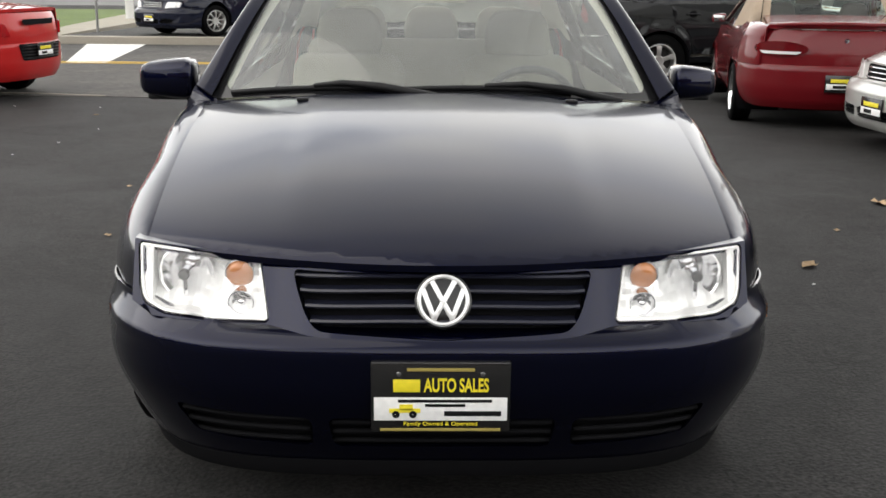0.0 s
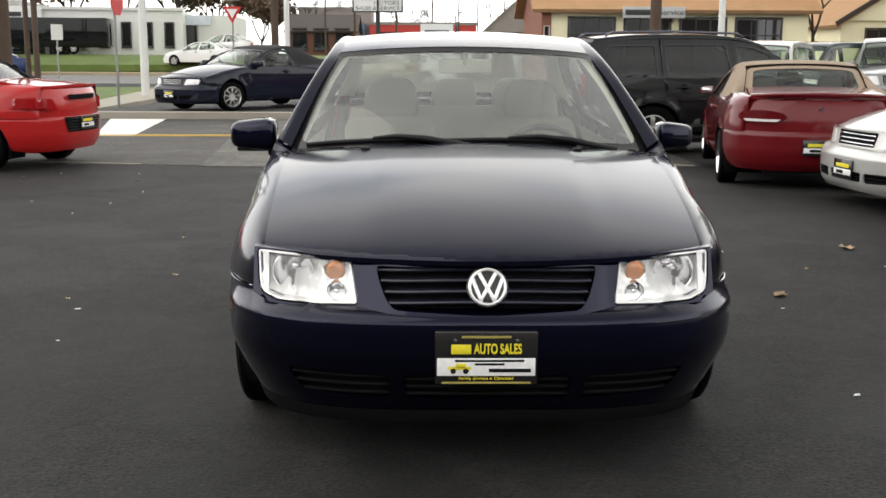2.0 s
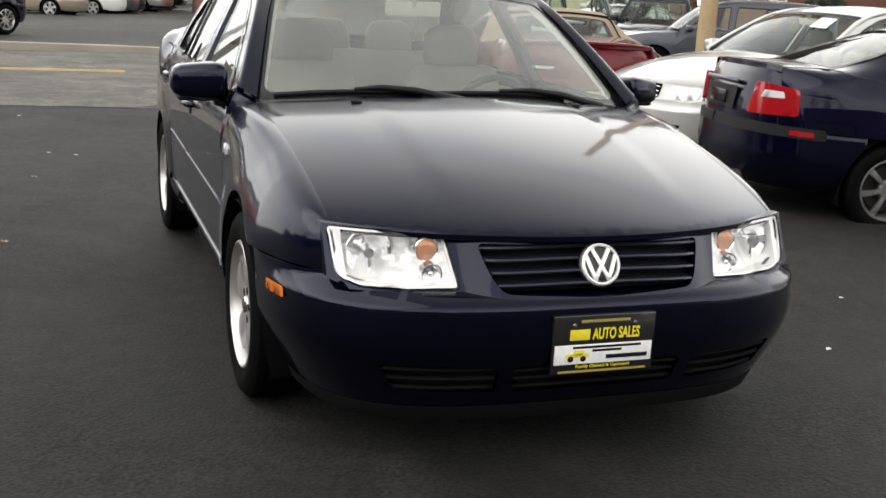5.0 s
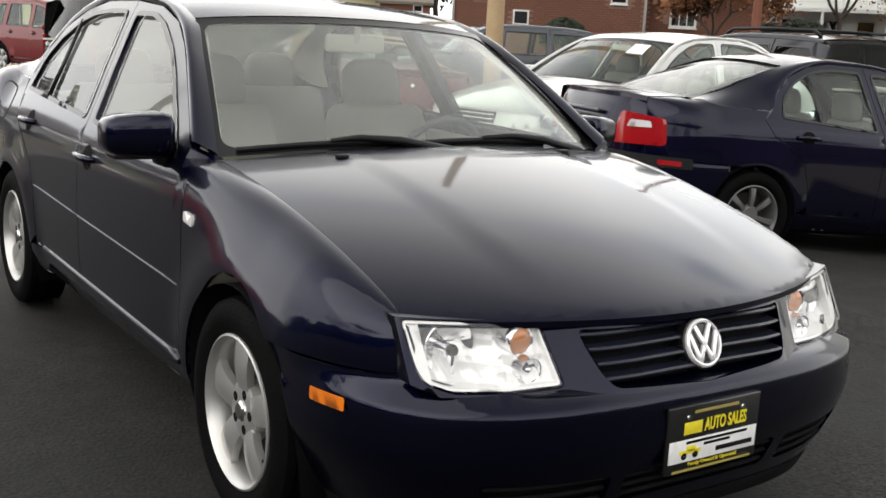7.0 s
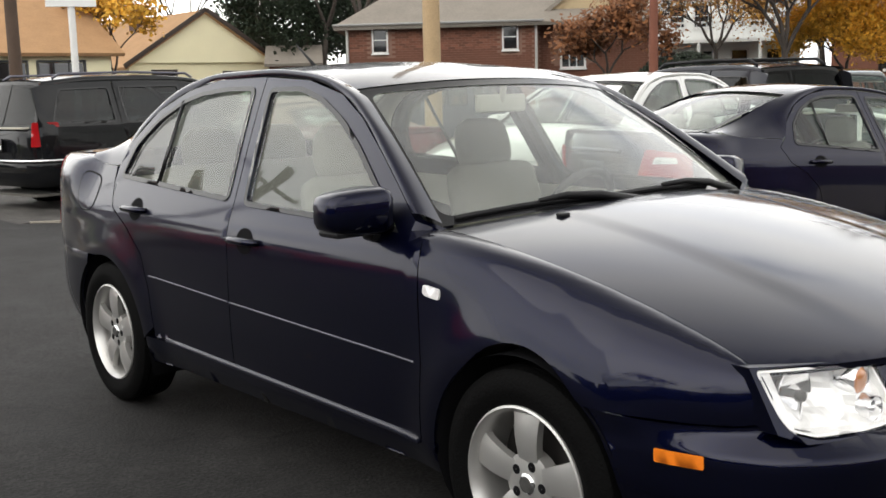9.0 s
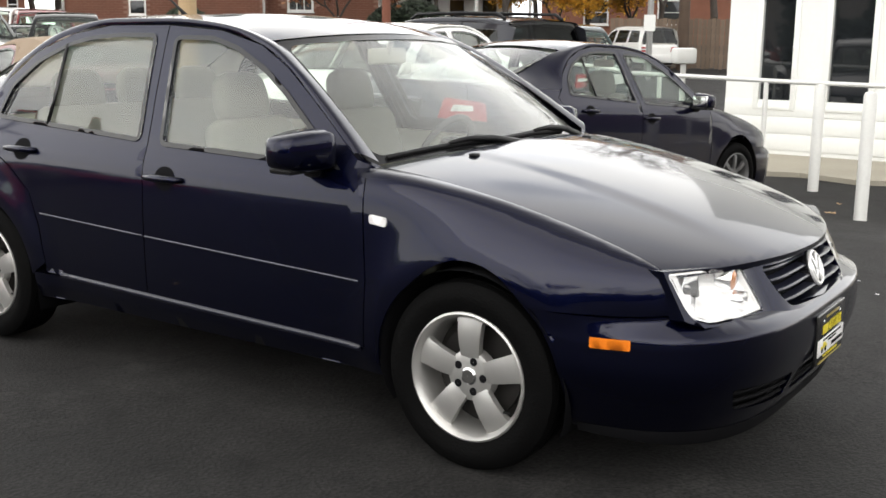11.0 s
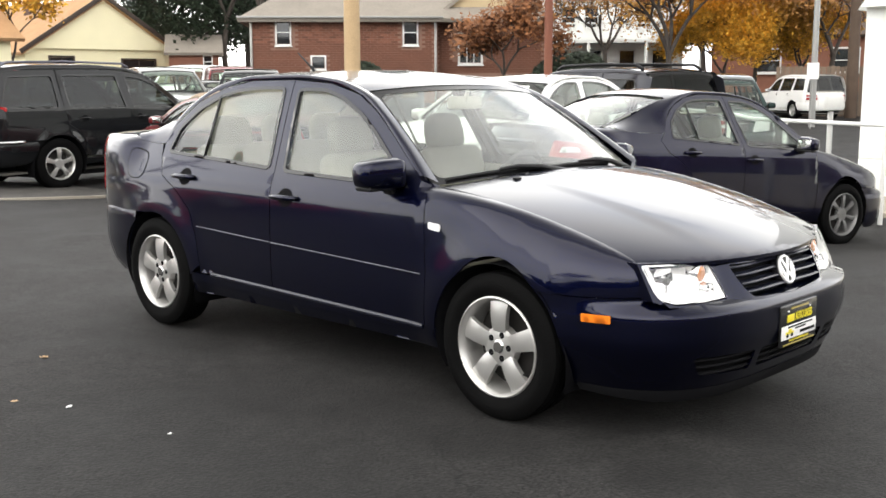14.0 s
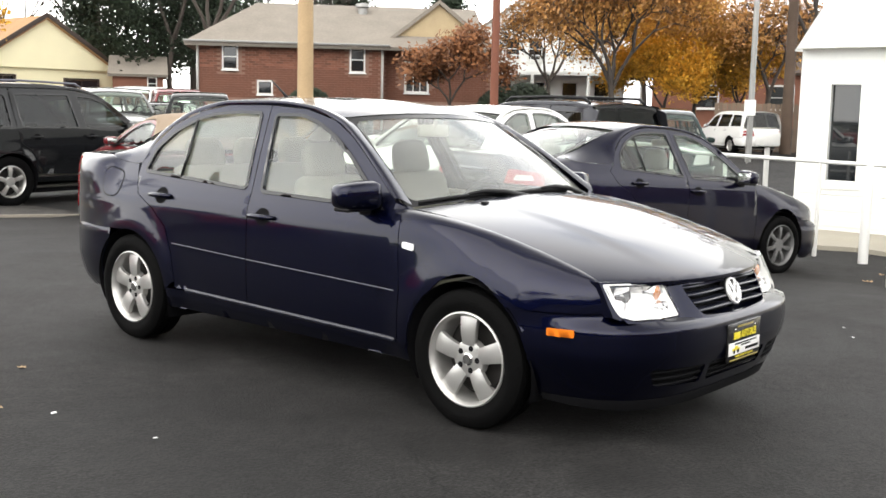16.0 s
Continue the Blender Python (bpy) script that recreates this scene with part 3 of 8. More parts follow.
def build_car(name, c, label, loc, rz, body, glass_m=None, interior=True, step=0.05, group="", seats_m=None, fancy=False, roof_m=None, rim_kw=None, screen_m=None, lamp_bits=True, head=None, tail=None, bumper_m=None, rear_m=None):
    """A whole car from its surfaces c."""
    car = empty(name, loc, rz, label, "car", group)
    glass_m = glass_m or GLASS
    roof_m = roof_m or body
    bumper_m = bumper_m or body
    f3 = c.side3
    for sd in (False, True):
        sg = -1 if sd else 1
        A = c.arch
        # fender, doors, quarter and sill
        by = math.degrees(math.asin((c.bz - c.wzf) / A))
        tops = [(y, float(c.ze(y))) for y in np.linspace(c.fy, c.lampy, 14)]
        fend = list(c.fend0) + arc(c.wf, c.wzf, A, 180 - by, 0) + [(c.wf + A, c.sill), (c.shut1[0][0], c.sill)] + list(c.shut1)[:-1] + tops
        patch("front_fender", fend, f3, body, car, step=step, rim=(-0.012, 0, 0), mirror=sd)
        G = list(c.G)
        iB = min(range(len(G)), key=lambda i: abs(G[i][0] - c.shut2[-1][0]))
        d1 = [(c.shut1[0][0], c.sill + 0.004)] + list(c.shut1) + G[:iB] + list(c.shut2)[::-1] + [(c.shut2[0][0], c.sill + 0.012)]
        door = patch("front_door", d1, f3, body, car, step=step, holes=[c.win1], rim=(-0.03, 0, 0), mirror=sd)
        d2 = [(c.shut2[0][0], c.sill + 0.012)] + list(c.shut2) + G[iB:] + list(c.shut3)[::-1] + [(c.shut3[0][0], c.sill + 0.03)]
        door2 = patch("rear_door", d2, f3, body, car, step=step, holes=[c.win2] if c.win2 else [], rim=(-0.03, 0, 0), mirror=sd)
        ins = lambda y, v: f3(y, v) - np.array([0.012, 0, 0])[:, None]
        ins2 = lambda y, v: f3(y, v) + np.array([0.0045, 0, 0.001])[:, None]
        for dd, w in ((door, c.win1), (door2, c.win2)):
            if w:
                g = patch("window", inset(w, -0.012), ins, glass_m, dd, "clear side window" if glass_m in (GLASS, SIDE_GLASS) else "dark tinted side window", step=0.08, gap=0, mirror=sd)
                g.visible_shadow = False
                patch("window_seal", inset(dense(w, 0.05), -0.006), ins2, GLOSS_BLACK, dd, step=min(step, 0.06), holes=[inset(dense(w, 0.05), 0.011)], gap=0, mirror=sd)
        if c.win2 and c.div:
            sweep("window_divider", [f3(np.array([q[0]]), np.array([q[1]]))[:, 0] * np.array([sg, 1, 1]) for q in c.div], 0.0085, GLOSS_BLACK, door2, seg=6)
        qr = math.degrees(math.asin((c.bz_r - c.wzr) / A))
        quarter = list(c.shut3) + list(c.Gq) + [(c.rear_y + 0.015, c.zq - 0.02), (c.rear_y, c.bz_r)] + arc(c.wr, c.wzr, A, qr, 180)[:-1]
        q = patch("rear_quarter", quarter, f3, body, car, step=step, holes=[c.win3] if c.win3 else [], rim=(-0.012, 0, 0), mirror=sd)
        if c.win3:
            g = patch("quarter_window", inset(c.win3, -0.012), ins, glass_m, q, step=0.08, gap=0, mirror=sd)
            g.visible_shadow = False
            patch("window_seal", inset(dense(c.win3, 0.05), -0.006), ins2, GLOSS_BLACK, q, step=0.06, holes=[inset(dense(c.win3, 0.05), 0.011)], gap=0, mirror=sd)
        lowy = np.linspace(c.wf + A + 0.005, c.wr - A - 0.005, 24)
        sill = [(y, c.sill + 0.05 * (y - c.wf) / 2.5 * c.sill_rise) for y in lowy] + [(lowy[-1], c.sill - 0.09), (lowy[0], c.sill - 0.09)]
        patch("sill", sill, lambda y, v: f3(y, v) + np.array([-0.004, 0, 0])[:, None] - np.array([1.0, 0, 0])[:, None] * (0.6 * np.clip(c.sill - 0.02 - v, 0, 1) ** 1.3)[None], body, car, step=step, rim=(-0.05, 0, 0), mirror=sd)
        # pillar and roof rail strip
        tt = np.linspace(0, 1, 46)
        gp = np.array(G + list(c.Gq)[:c.gq_n])
        gs = np.concatenate([[0], np.cumsum(np.hypot(*np.diff(gp, axis=0).T))])
        gs /= gs[-1]
        gy, gzv = curve(list(zip(gs, gp[:, 0]))), curve(list(zip(gs, gp[:, 1])))

        def rail(u, v):
            a = f3(gy(u), gzv(u))
            b = np.stack([c.Tx(u), c.Ty(u), c.Tz(u)])
            m = a * (1 - v) + b * v
            out = 0.018 * np.sin(math.pi * v)
            return m + np.stack([out, out * 0, out * 0.7])
        ob = grid_sheet("roof_rail", rail, 60, 6, roof_m, car, mirror=sd)
        if fancy:
            trim = lambda u, v: rail(u, v) - np.stack([0.036 + 0 * u, -0.035 * (1 - u), 0.022 + 0 * u])
            grid_sheet("pillar_trim", trim, 60, 6, TRIM_BEIGE, car, mirror=sd)
            patch("mirror_sail", [(1.39, 0.880), (1.60, 0.893), (1.565, 0.93), (1.555, 0.995)], lambda y, v: f3(y, v) + np.stack([0.002 + 0 * y, 0 * y, 0 * y]), BLACK_PLASTIC, door, step=0.05, gap=0, mirror=sd)
        # wheels and wheel housings
        for wy, wz in ((c.wf, c.wzf), (c.wr, c.wzr)):
            cx = c.track
            kw = dict(R=c.R, rim=c.rim, fancy=fancy)
            kw.update(rim_kw or {})
            m = Matrix.Translation((sg * cx, wy, wz))
            if not sd:
                m = m @ Matrix.Rotation(math.pi, 4, "Z")
            make_wheel(parent=car, m=m, **kw)
            xo = c.W + c.flare
            hv, hf = [], []
            for i in range(25):
                a = math.radians(-25 + 230 * i / 24)
                hy, hz = wy + (A + 0.003) * math.cos(a), wz + (A + 0.003) * math.sin(a)
                for xx in (min(xo, float(c.side(np.array([hy]), np.array([hz]))[0]) - 0.006), 0.45):
                    hv.append((sg * xx, hy, hz))
            for i in range(24):
                hf.append((2 * i, 2 * i + 1, 2 * i + 3, 2 * i + 2))
            hv.append((sg * 0.45, wy, wz))
            for i in range(24):
                hf.append((2 * i + 1, 50, 2 * i + 3))
            raw("wheel_housing", hv, hf, DARK, car)
        # door mirror
        my, mz = c.mirror
        mx = float(c.side(np.array([my]), np.array([mz]))[0])
        mir = new("door_mirror"); mir.parent = car
        bm = bmesh.new()
        add_box(bm, 0.03, 0.225, -0.105, 0.055, -0.068, 0.068, 0.035)
        bmesh.ops.subdivide_edges(bm, edges=bm.edges, cuts=1, use_grid_fill=True)
        for v in bm.verts:
            t = (v.co.x - 0.03) / 0.195
            v.co.z = v.co.z * (1.0 - 0.25 * t * t) - 0.004 * t
            v.co.y = v.co.y * (1 - 0.3 * t) + 0.025 * t
            v.co.x *= sg
        bmesh.ops.recalc_face_normals(bm, faces=bm.faces)
        h = part("housing", bm, body, mir, angle=60)
        bm = bmesh.new()
        add_box(bm, sg * -0.01, sg * 0.07, -0.03, 0.03, -0.095, -0.045, 0.012)
        add_box(bm, sg * 0.0, sg * 0.20, -0.038, 0.06, -0.074, -0.050, 0.01)
        part("mirror_foot", bm, BLACK_PLASTIC, mir)
        bm = bmesh.new()
        add_box(bm, sg * 0.05, sg * 0.20, 0.052, 0.062, -0.045, 0.042, 0.004)
        part("mirror_glass", bm, MIRROR, mir)
        mir.location = (sg * (mx - 0.005), my, mz)
        if sg > 0:
            mir.scale = (0.80, 1.0, 0.85)
        # door handles
        for hy, hz, dd in ((c.handles[0][0], c.handles[0][1], door), (c.handles[1][0], c.handles[1][1], door2)):
            if not c.two_door or dd is door:
                hx = float(c.side(np.array([hy]), np.array([hz]))[0])
                p = [(sg * (hx + o), hy + dy, hz + dz) for o, dy, dz in ((-0.004, -0.095, 0.0), (0.022, -0.075, 0.002), (0.030, -0.03, 0.003), (0.030, 0.04, 0.003), (0.022, 0.08, 0.001), (-0.004, 0.095, 0.0))]
                sweep("door_handle", p, [0.010, 0.013, 0.014, 0.014, 0.013, 0.010], c.handle_m or body, dd, seg=8)
                # no hollow is cut: a dark oval on the skin paints its shade
                cup = [(hy + 0.055 * math.cos(a), hz + 0.045 * math.sin(a)) for a in np.linspace(0, 2 * math.pi, 20, endpoint=False)]
                patch("handle_recess_shade", cup, lambda y, v: f3(y, v) + np.stack([0.0015 + 0 * y, 0 * y, 0 * y]), DARK, dd, step=0.03, gap=0, mirror=sd)
    # bonnet
    ys = np.linspace(c.lampy, c.cowl + 0.10, 10)
    right = [(float(c.xef(y)), float(y)) for y in ys]
    backe = [(x, c.cowl + 0.10 * (x / 0.75) ** 2) for x in np.linspace(right[-1][0], -right[-1][0], 21)]
    fronte = [(x, float(c.lipf(abs(x)))) for x in np.linspace(-right[0][0], right[0][0], 41)]
    hood = right[1:-1] + backe + [(-x, y) for x, y in right[::-1][1:-1]] + fronte
    patch("bonnet", hood, lambda x, y: np.stack([x, y, c.hood(x, y)]), body, car, step=step * 0.8, rim=(0, 0, -0.015))
    # screens and roof
    ws = c.screen(*c.ws)
    wsp = patch("windscreen", rounded([(-1, 0), (1, 0), (1, 1), (-1, 1)], 0.06), ws, glass_m if c.ws_tint else screen_m or GLASS, car, step=0.1, gap=0)
    wsp.visible_shadow = False
    edge = rounded([(-1.02, -0.02), (1.02, -0.02), (1.02, 1.02), (-1.02, 1.02)], 0.06)
    patch("windscreen_seal", edge, lambda u, v: ws(u, v) + np.array([0, 0, 0.004])[:, None], GLOSS_BLACK, car, step=0.06, holes=[rounded([(-0.965, 0.03), (0.965, 0.03), (0.965, 0.965), (-0.965, 0.965)], 0.08)], gap=0)
    if c.bl:
        bl = c.screen(*c.bl)
        o = patch("rear_window", rounded([(-1, 0), (1, 0), (1, 1), (-1, 1)], 0.1), bl, rear_m or glass_m, car, step=0.1, gap=0, flip=True)
        o.visible_shadow = False
        patch("rear_window_seal", rounded([(-1.02, -0.02), (1.02, -0.02), (1.02, 1.02), (-1.02, 1.02)], 0.1), lambda u, v: bl(u, v) + np.array([0, 0, 0.005])[:, None], roof_m if c.soft_top else GLOSS_BLACK, car, step=0.06,
              holes=[rounded([(-0.90, 0.07), (0.90, 0.07), (0.90, 0.90), (-0.90, 0.90)], 0.12) if c.soft_top else rounded([(-0.955, 0.025), (0.955, 0.025), (0.955, 0.95), (-0.955, 0.95)], 0.10)], gap=0, flip=True)
    u0, u1 = c.roof_u

    def roof(a, b):
        u = u0 + (u1 - u0) * b
        tx, ty, tz = c.Tx(u), c.Ty(u), c.Tz(u)
        k = np.abs(a) ** 2.2
        ty = ty - c.roof_bow[0] * (1 - k) * (1 - b) ** 2 + c.roof_bow[1] * (1 - k) * b ** 2
        return np.stack([a * tx, ty, tz + c.crown * (1 - k)])
    grid_sheet("roof", roof, 30, 30, roof_m, car, u=(-1, 1))
    # bumpers
    fb = c.fb
    pf = curve(fb)
    zlo, zhi = fb[0][0], fb[-1][0]
    left = []
    for z in np.linspace(zlo + 0.03, c.bz, 12):
        dy = math.sqrt(max(0.0, c.arch ** 2 - (z - c.wzf) ** 2))
        left.append((c.s_of_y(c.wf - dy - 0.004), z))
    prof = left + [(c.s_of_y(y), z) for y, z in c.fb_top] + [(c.s_of_x(0.5), zhi)]
    poly = [(0.0, zlo)] + [(left[0][0] * 0.93, zlo)] + prof
    poly = poly + [(-s, z) for s, z in poly[::-1][:-1]]
    holes = [h for h in c.fb_holes] + [[(-s, z) for s, z in h[::-1]] for h in c.fb_holes if min(p[0] for p in h) > 0]
    ysurf = lambda s: np.interp(np.abs(s), c.front[0], c.front[2])
    side_k = lambda s, z: 1 - smoothstep(0.10, 0.56, ysurf(s)) * smoothstep(c.fb_knee, c.fb_knee + 0.02, z)
    tuck = lambda s, z: c.fb_tuck * smoothstep(0.40, 0.15, z) * (0.75 + 0.25 * smoothstep(0.40, 0.90, np.abs(s)))
    fbo = patch("front_bumper", poly, lambda s, z: c.nose(s, z, pf(z) * side_k(s, z) + tuck(s, z)), bumper_m, car, step=step * 0.7, holes=holes, rim=(0, 0.015, 0), gap=0.001)
    for h in holes:
        if max(abs(p[0]) for p in h) > 0:
            patch("intake_back", inset(h, -0.02), lambda s, z: c.nose(s, z, pf(z) + 0.04 + tuck(s, z)), DARK, fbo, step=0.08, gap=0)
            z0, z1 = min(p[1] for p in h), max(p[1] for p in h)
            s0, s1 = min(p[0] for p in h), max(p[0] for p in h)
            for k in range(c.fb_slats):
                zz = z0 + (z1 - z0) * (k + 0.5) / c.fb_slats
                sweep("intake_slat", [c.nose(np.array([s]), np.array([zz]), float(pf(zz) + tuck(s, zz)) + 0.012)[:, 0] for s in np.linspace(s0 + 0.005, s1 - 0.005, 12)], 0.0075, DARK, fbo, seg=6, flat=0.8)
    pr = curve(c.rb)
    zlo, zhi = c.rb[0][0], c.rb[-1][0]
    left = []
    for z in np.linspace(zlo + 0.03, c.bz_r, 10):
        dy = math.sqrt(max(0.0, c.arch ** 2 - (z - c.wzr) ** 2))
        left.append((c.s_of_y(c.wr + dy + 0.004, True), z))
    poly = [(0.0, zlo), (left[0][0] * 0.8, zlo)] + left + [(left[-1][0] * 0.8, zhi)]
    poly = poly + [(-s, z) for s, z in poly[::-1][:-1]]
    patch("rear_bumper", poly, lambda s, z: c.nose(s, z, pr(z), True), bumper_m, car, step=step * 0.8, rim=(0, -0.015, 0), flip=True)
    # tail: panel between bumper and boot, boot lid
    tz0, tz1 = c.bz_r - 0.03, c.tail_z
    sm = c.s_of_y(c.rear_y - 0.01, True)
    tp = curve([(tz0, 0.02), (tz0 + 0.1, 0.02), (tz1 - 0.04, 0.03 + c.tail_lean), (tz1, 0.05 + c.tail_lean)])
    patch("boot_panel", [(-sm, tz0), (sm, tz0), (sm, tz1), (-sm, tz1)], lambda s, z: c.nose(s, z, tp(z), True), body, car, step=step, flip=True)
    if c.trunk:
        y0, y1 = c.bl[0][0][1] - 0.03, c.L - 0.05 - c.tail_lean - 0.03
        rs = [(float(c.xer(y)) + 0.004, float(y)) for y in np.linspace(y0 + 0.02, c.rear_y, 8)]
        endc = [(x, y1 - (y1 - c.rear_y) * (abs(x) / rs[-1][0]) ** 2.6) for x in np.linspace(rs[-1][0], -rs[-1][0], 15)]
        lid = rs[:-1] + endc + [(-x, y) for x, y in rs[::-1][1:]]
        patch("boot_lid", lid, lambda x, y: np.stack([x, y, c.zer(y) + 0.02 * (1 - (np.abs(x) / 0.7) ** 2.5)]), body, car, step=step, rim=(0, 0, -0.035))
    # underbody and cabin shell
    bm = bmesh.new()
    add_box(bm, -0.68, 0.68, c.wf + 0.36, c.wr - 0.36, 0.17, 0.24, 0.01)
    add_box(bm, -0.45, 0.45, 0.16, c.wr + 0.6, 0.19, 0.30, 0.01)
    add_box(bm, -0.62, 0.62, 0.22, c.wf - 0.3, 0.2, 0.5, 0.02)
    part("underbody", bm, DARK, car)
    if interior:
        cab(car, c, seats_m)
    return car


def cab(car, c, cloth=None):
    """Cabin: floor, dashboard, firewall, seats, wheel, door linings."""
    cloth = cloth or CLOTH
    y0, y1 = c.cowl + 0.2, c.bl[0][0][1] if c.bl else c.L - 0.4
    b = c.belt
    box("cabin_floor", -0.70, 0.70, y0 - 0.1, y1, 0.24, 0.27, CARPET, car)
    bm = bmesh.new()
    add_box(bm, -0.70, 0.70, y0 - 0.16, y0 + 0.30, b - 0.28, b - 0.045, 0.05)
    add_box(bm, -0.72, 0.72, c.cowl + 0.06, y0 + 0.1, b - 0.32, b - 0.05, 0.01)
    part("dashboard", bm, DASH, car)
    yr = c.shut2[0][0]
    for x in (-0.35, 0.35):
        seat(car, x, yr - 0.45, 0.30, material=cloth)
    if not c.soft_top:
        bm = bmesh.new()
        add_box(bm, -0.62, 0.62, yr + 0.25, yr + 0.75, 0.33, 0.47, 0.05)
        part("rear_bench", bm, cloth, car)
        bm = bmesh.new()
        add_box(bm, -0.62, 0.62, -0.06, 0.06, -0.30, 0.30, 0.05, Matrix.Translation((0, yr + 0.86, 0.70)) @ Matrix.Rotation(-0.35, 4, "X"))
        part("rear_backrest", bm, cloth, car)
        for x in (-0.36, 0.0, 0.36):
            bm = bmesh.new()
            add_box(bm, -0.135, 0.135, -0.045, 0.045, -0.095, 0.095, 0.042)
            bmesh.ops.subdivide_edges(bm, edges=bm.edges, cuts=1, use_grid_fill=True)
            for v in bm.verts:
                v.co.x *= 1 - 0.32 * max(0.0, v.co.z / 0.095) ** 2
            bmesh.ops.transform(bm, matrix=Matrix.Translation((x, yr + 1.0, 1.05)) @ Matrix.Rotation(-0.2, 4, "X"), verts=bm.verts)
            part("rear_headrest", bm, cloth, car, angle=60)
        bm = bmesh.new()
        add_box(bm, -0.60, 0.60, yr + 0.98, y1 + 0.05, b + 0.02, b + 0.045, 0.008)
        part("parcel_shelf", bm, TRIM_BEIGE, car)
    for sg in (-1, 1):
        poly = [(c.shut1[0][0] + 0.1, 0.30), (c.wr - 0.44, 0.36), (c.wr - 0.40, 0.70), (c.shut3[-1][0], 0.76), (c.shut3[-1][0], b - 0.0), (c.shut1[0][0] + 0.1, b - 0.03)]
        patch("door_lining", poly, lambda y, v: c.side3(y, v) - np.stack([0.07 + 0 * y, 0 * y, 0 * y]), TRIM_BEIGE, car, step=0.12, gap=0, mirror=sg < 0)
    sw = new("steering_wheel"); sw.parent = car
    sw.matrix_basis = Matrix.Translation((0.35, y0 + 0.42, b - 0.06)) @ Matrix.Rotation(radians(-62), 4, "X")
    vs = [(0.175 * math.cos(a), 0.175 * math.sin(a), 0) for a in np.linspace(0, 2 * math.pi, 33)]
    sweep("wheel_ring", vs, 0.015, DASH, sw, seg=8)
    bm = bmesh.new()
    add_box(bm, -0.17, 0.17, -0.025, 0.025, -0.015, 0.01, 0.008)
    add_box(bm, -0.06, 0.06, -0.08, 0.06, -0.03, 0.012, 0.02)
    add_tube(bm, (0, 0, 0), (0, 0, -0.3), 0.03)
    part("wheel_hub", bm, DASH, sw)
    bm = bmesh.new()
    tz, ty = c.ws[1][0][2] - 0.075, c.ws[1][0][1] + 0.03
    add_box(bm, -0.12, 0.12, ty - 0.012, ty + 0.012, tz - 0.032, tz + 0.032, 0.012)
    add_tube(bm, (0, ty, tz), (0, ty - 0.02, tz + 0.06), 0.012)
    part("inner_mirror", bm, TRIM_BEIGE, car)
    if not c.soft_top:
        u0, u1 = c.roof_u

        def lining(a, q):
            u = u0 + (u1 - u0) * q
            return np.stack([a * (c.Tx(u) - 0.01), c.Ty(u), c.Tz(u) + c.crown * (1 - np.abs(a) ** 2.2) - 0.03])
        grid_sheet("headliner", lining, 10, 10, HEADLINER, car, u=(-1, 1))

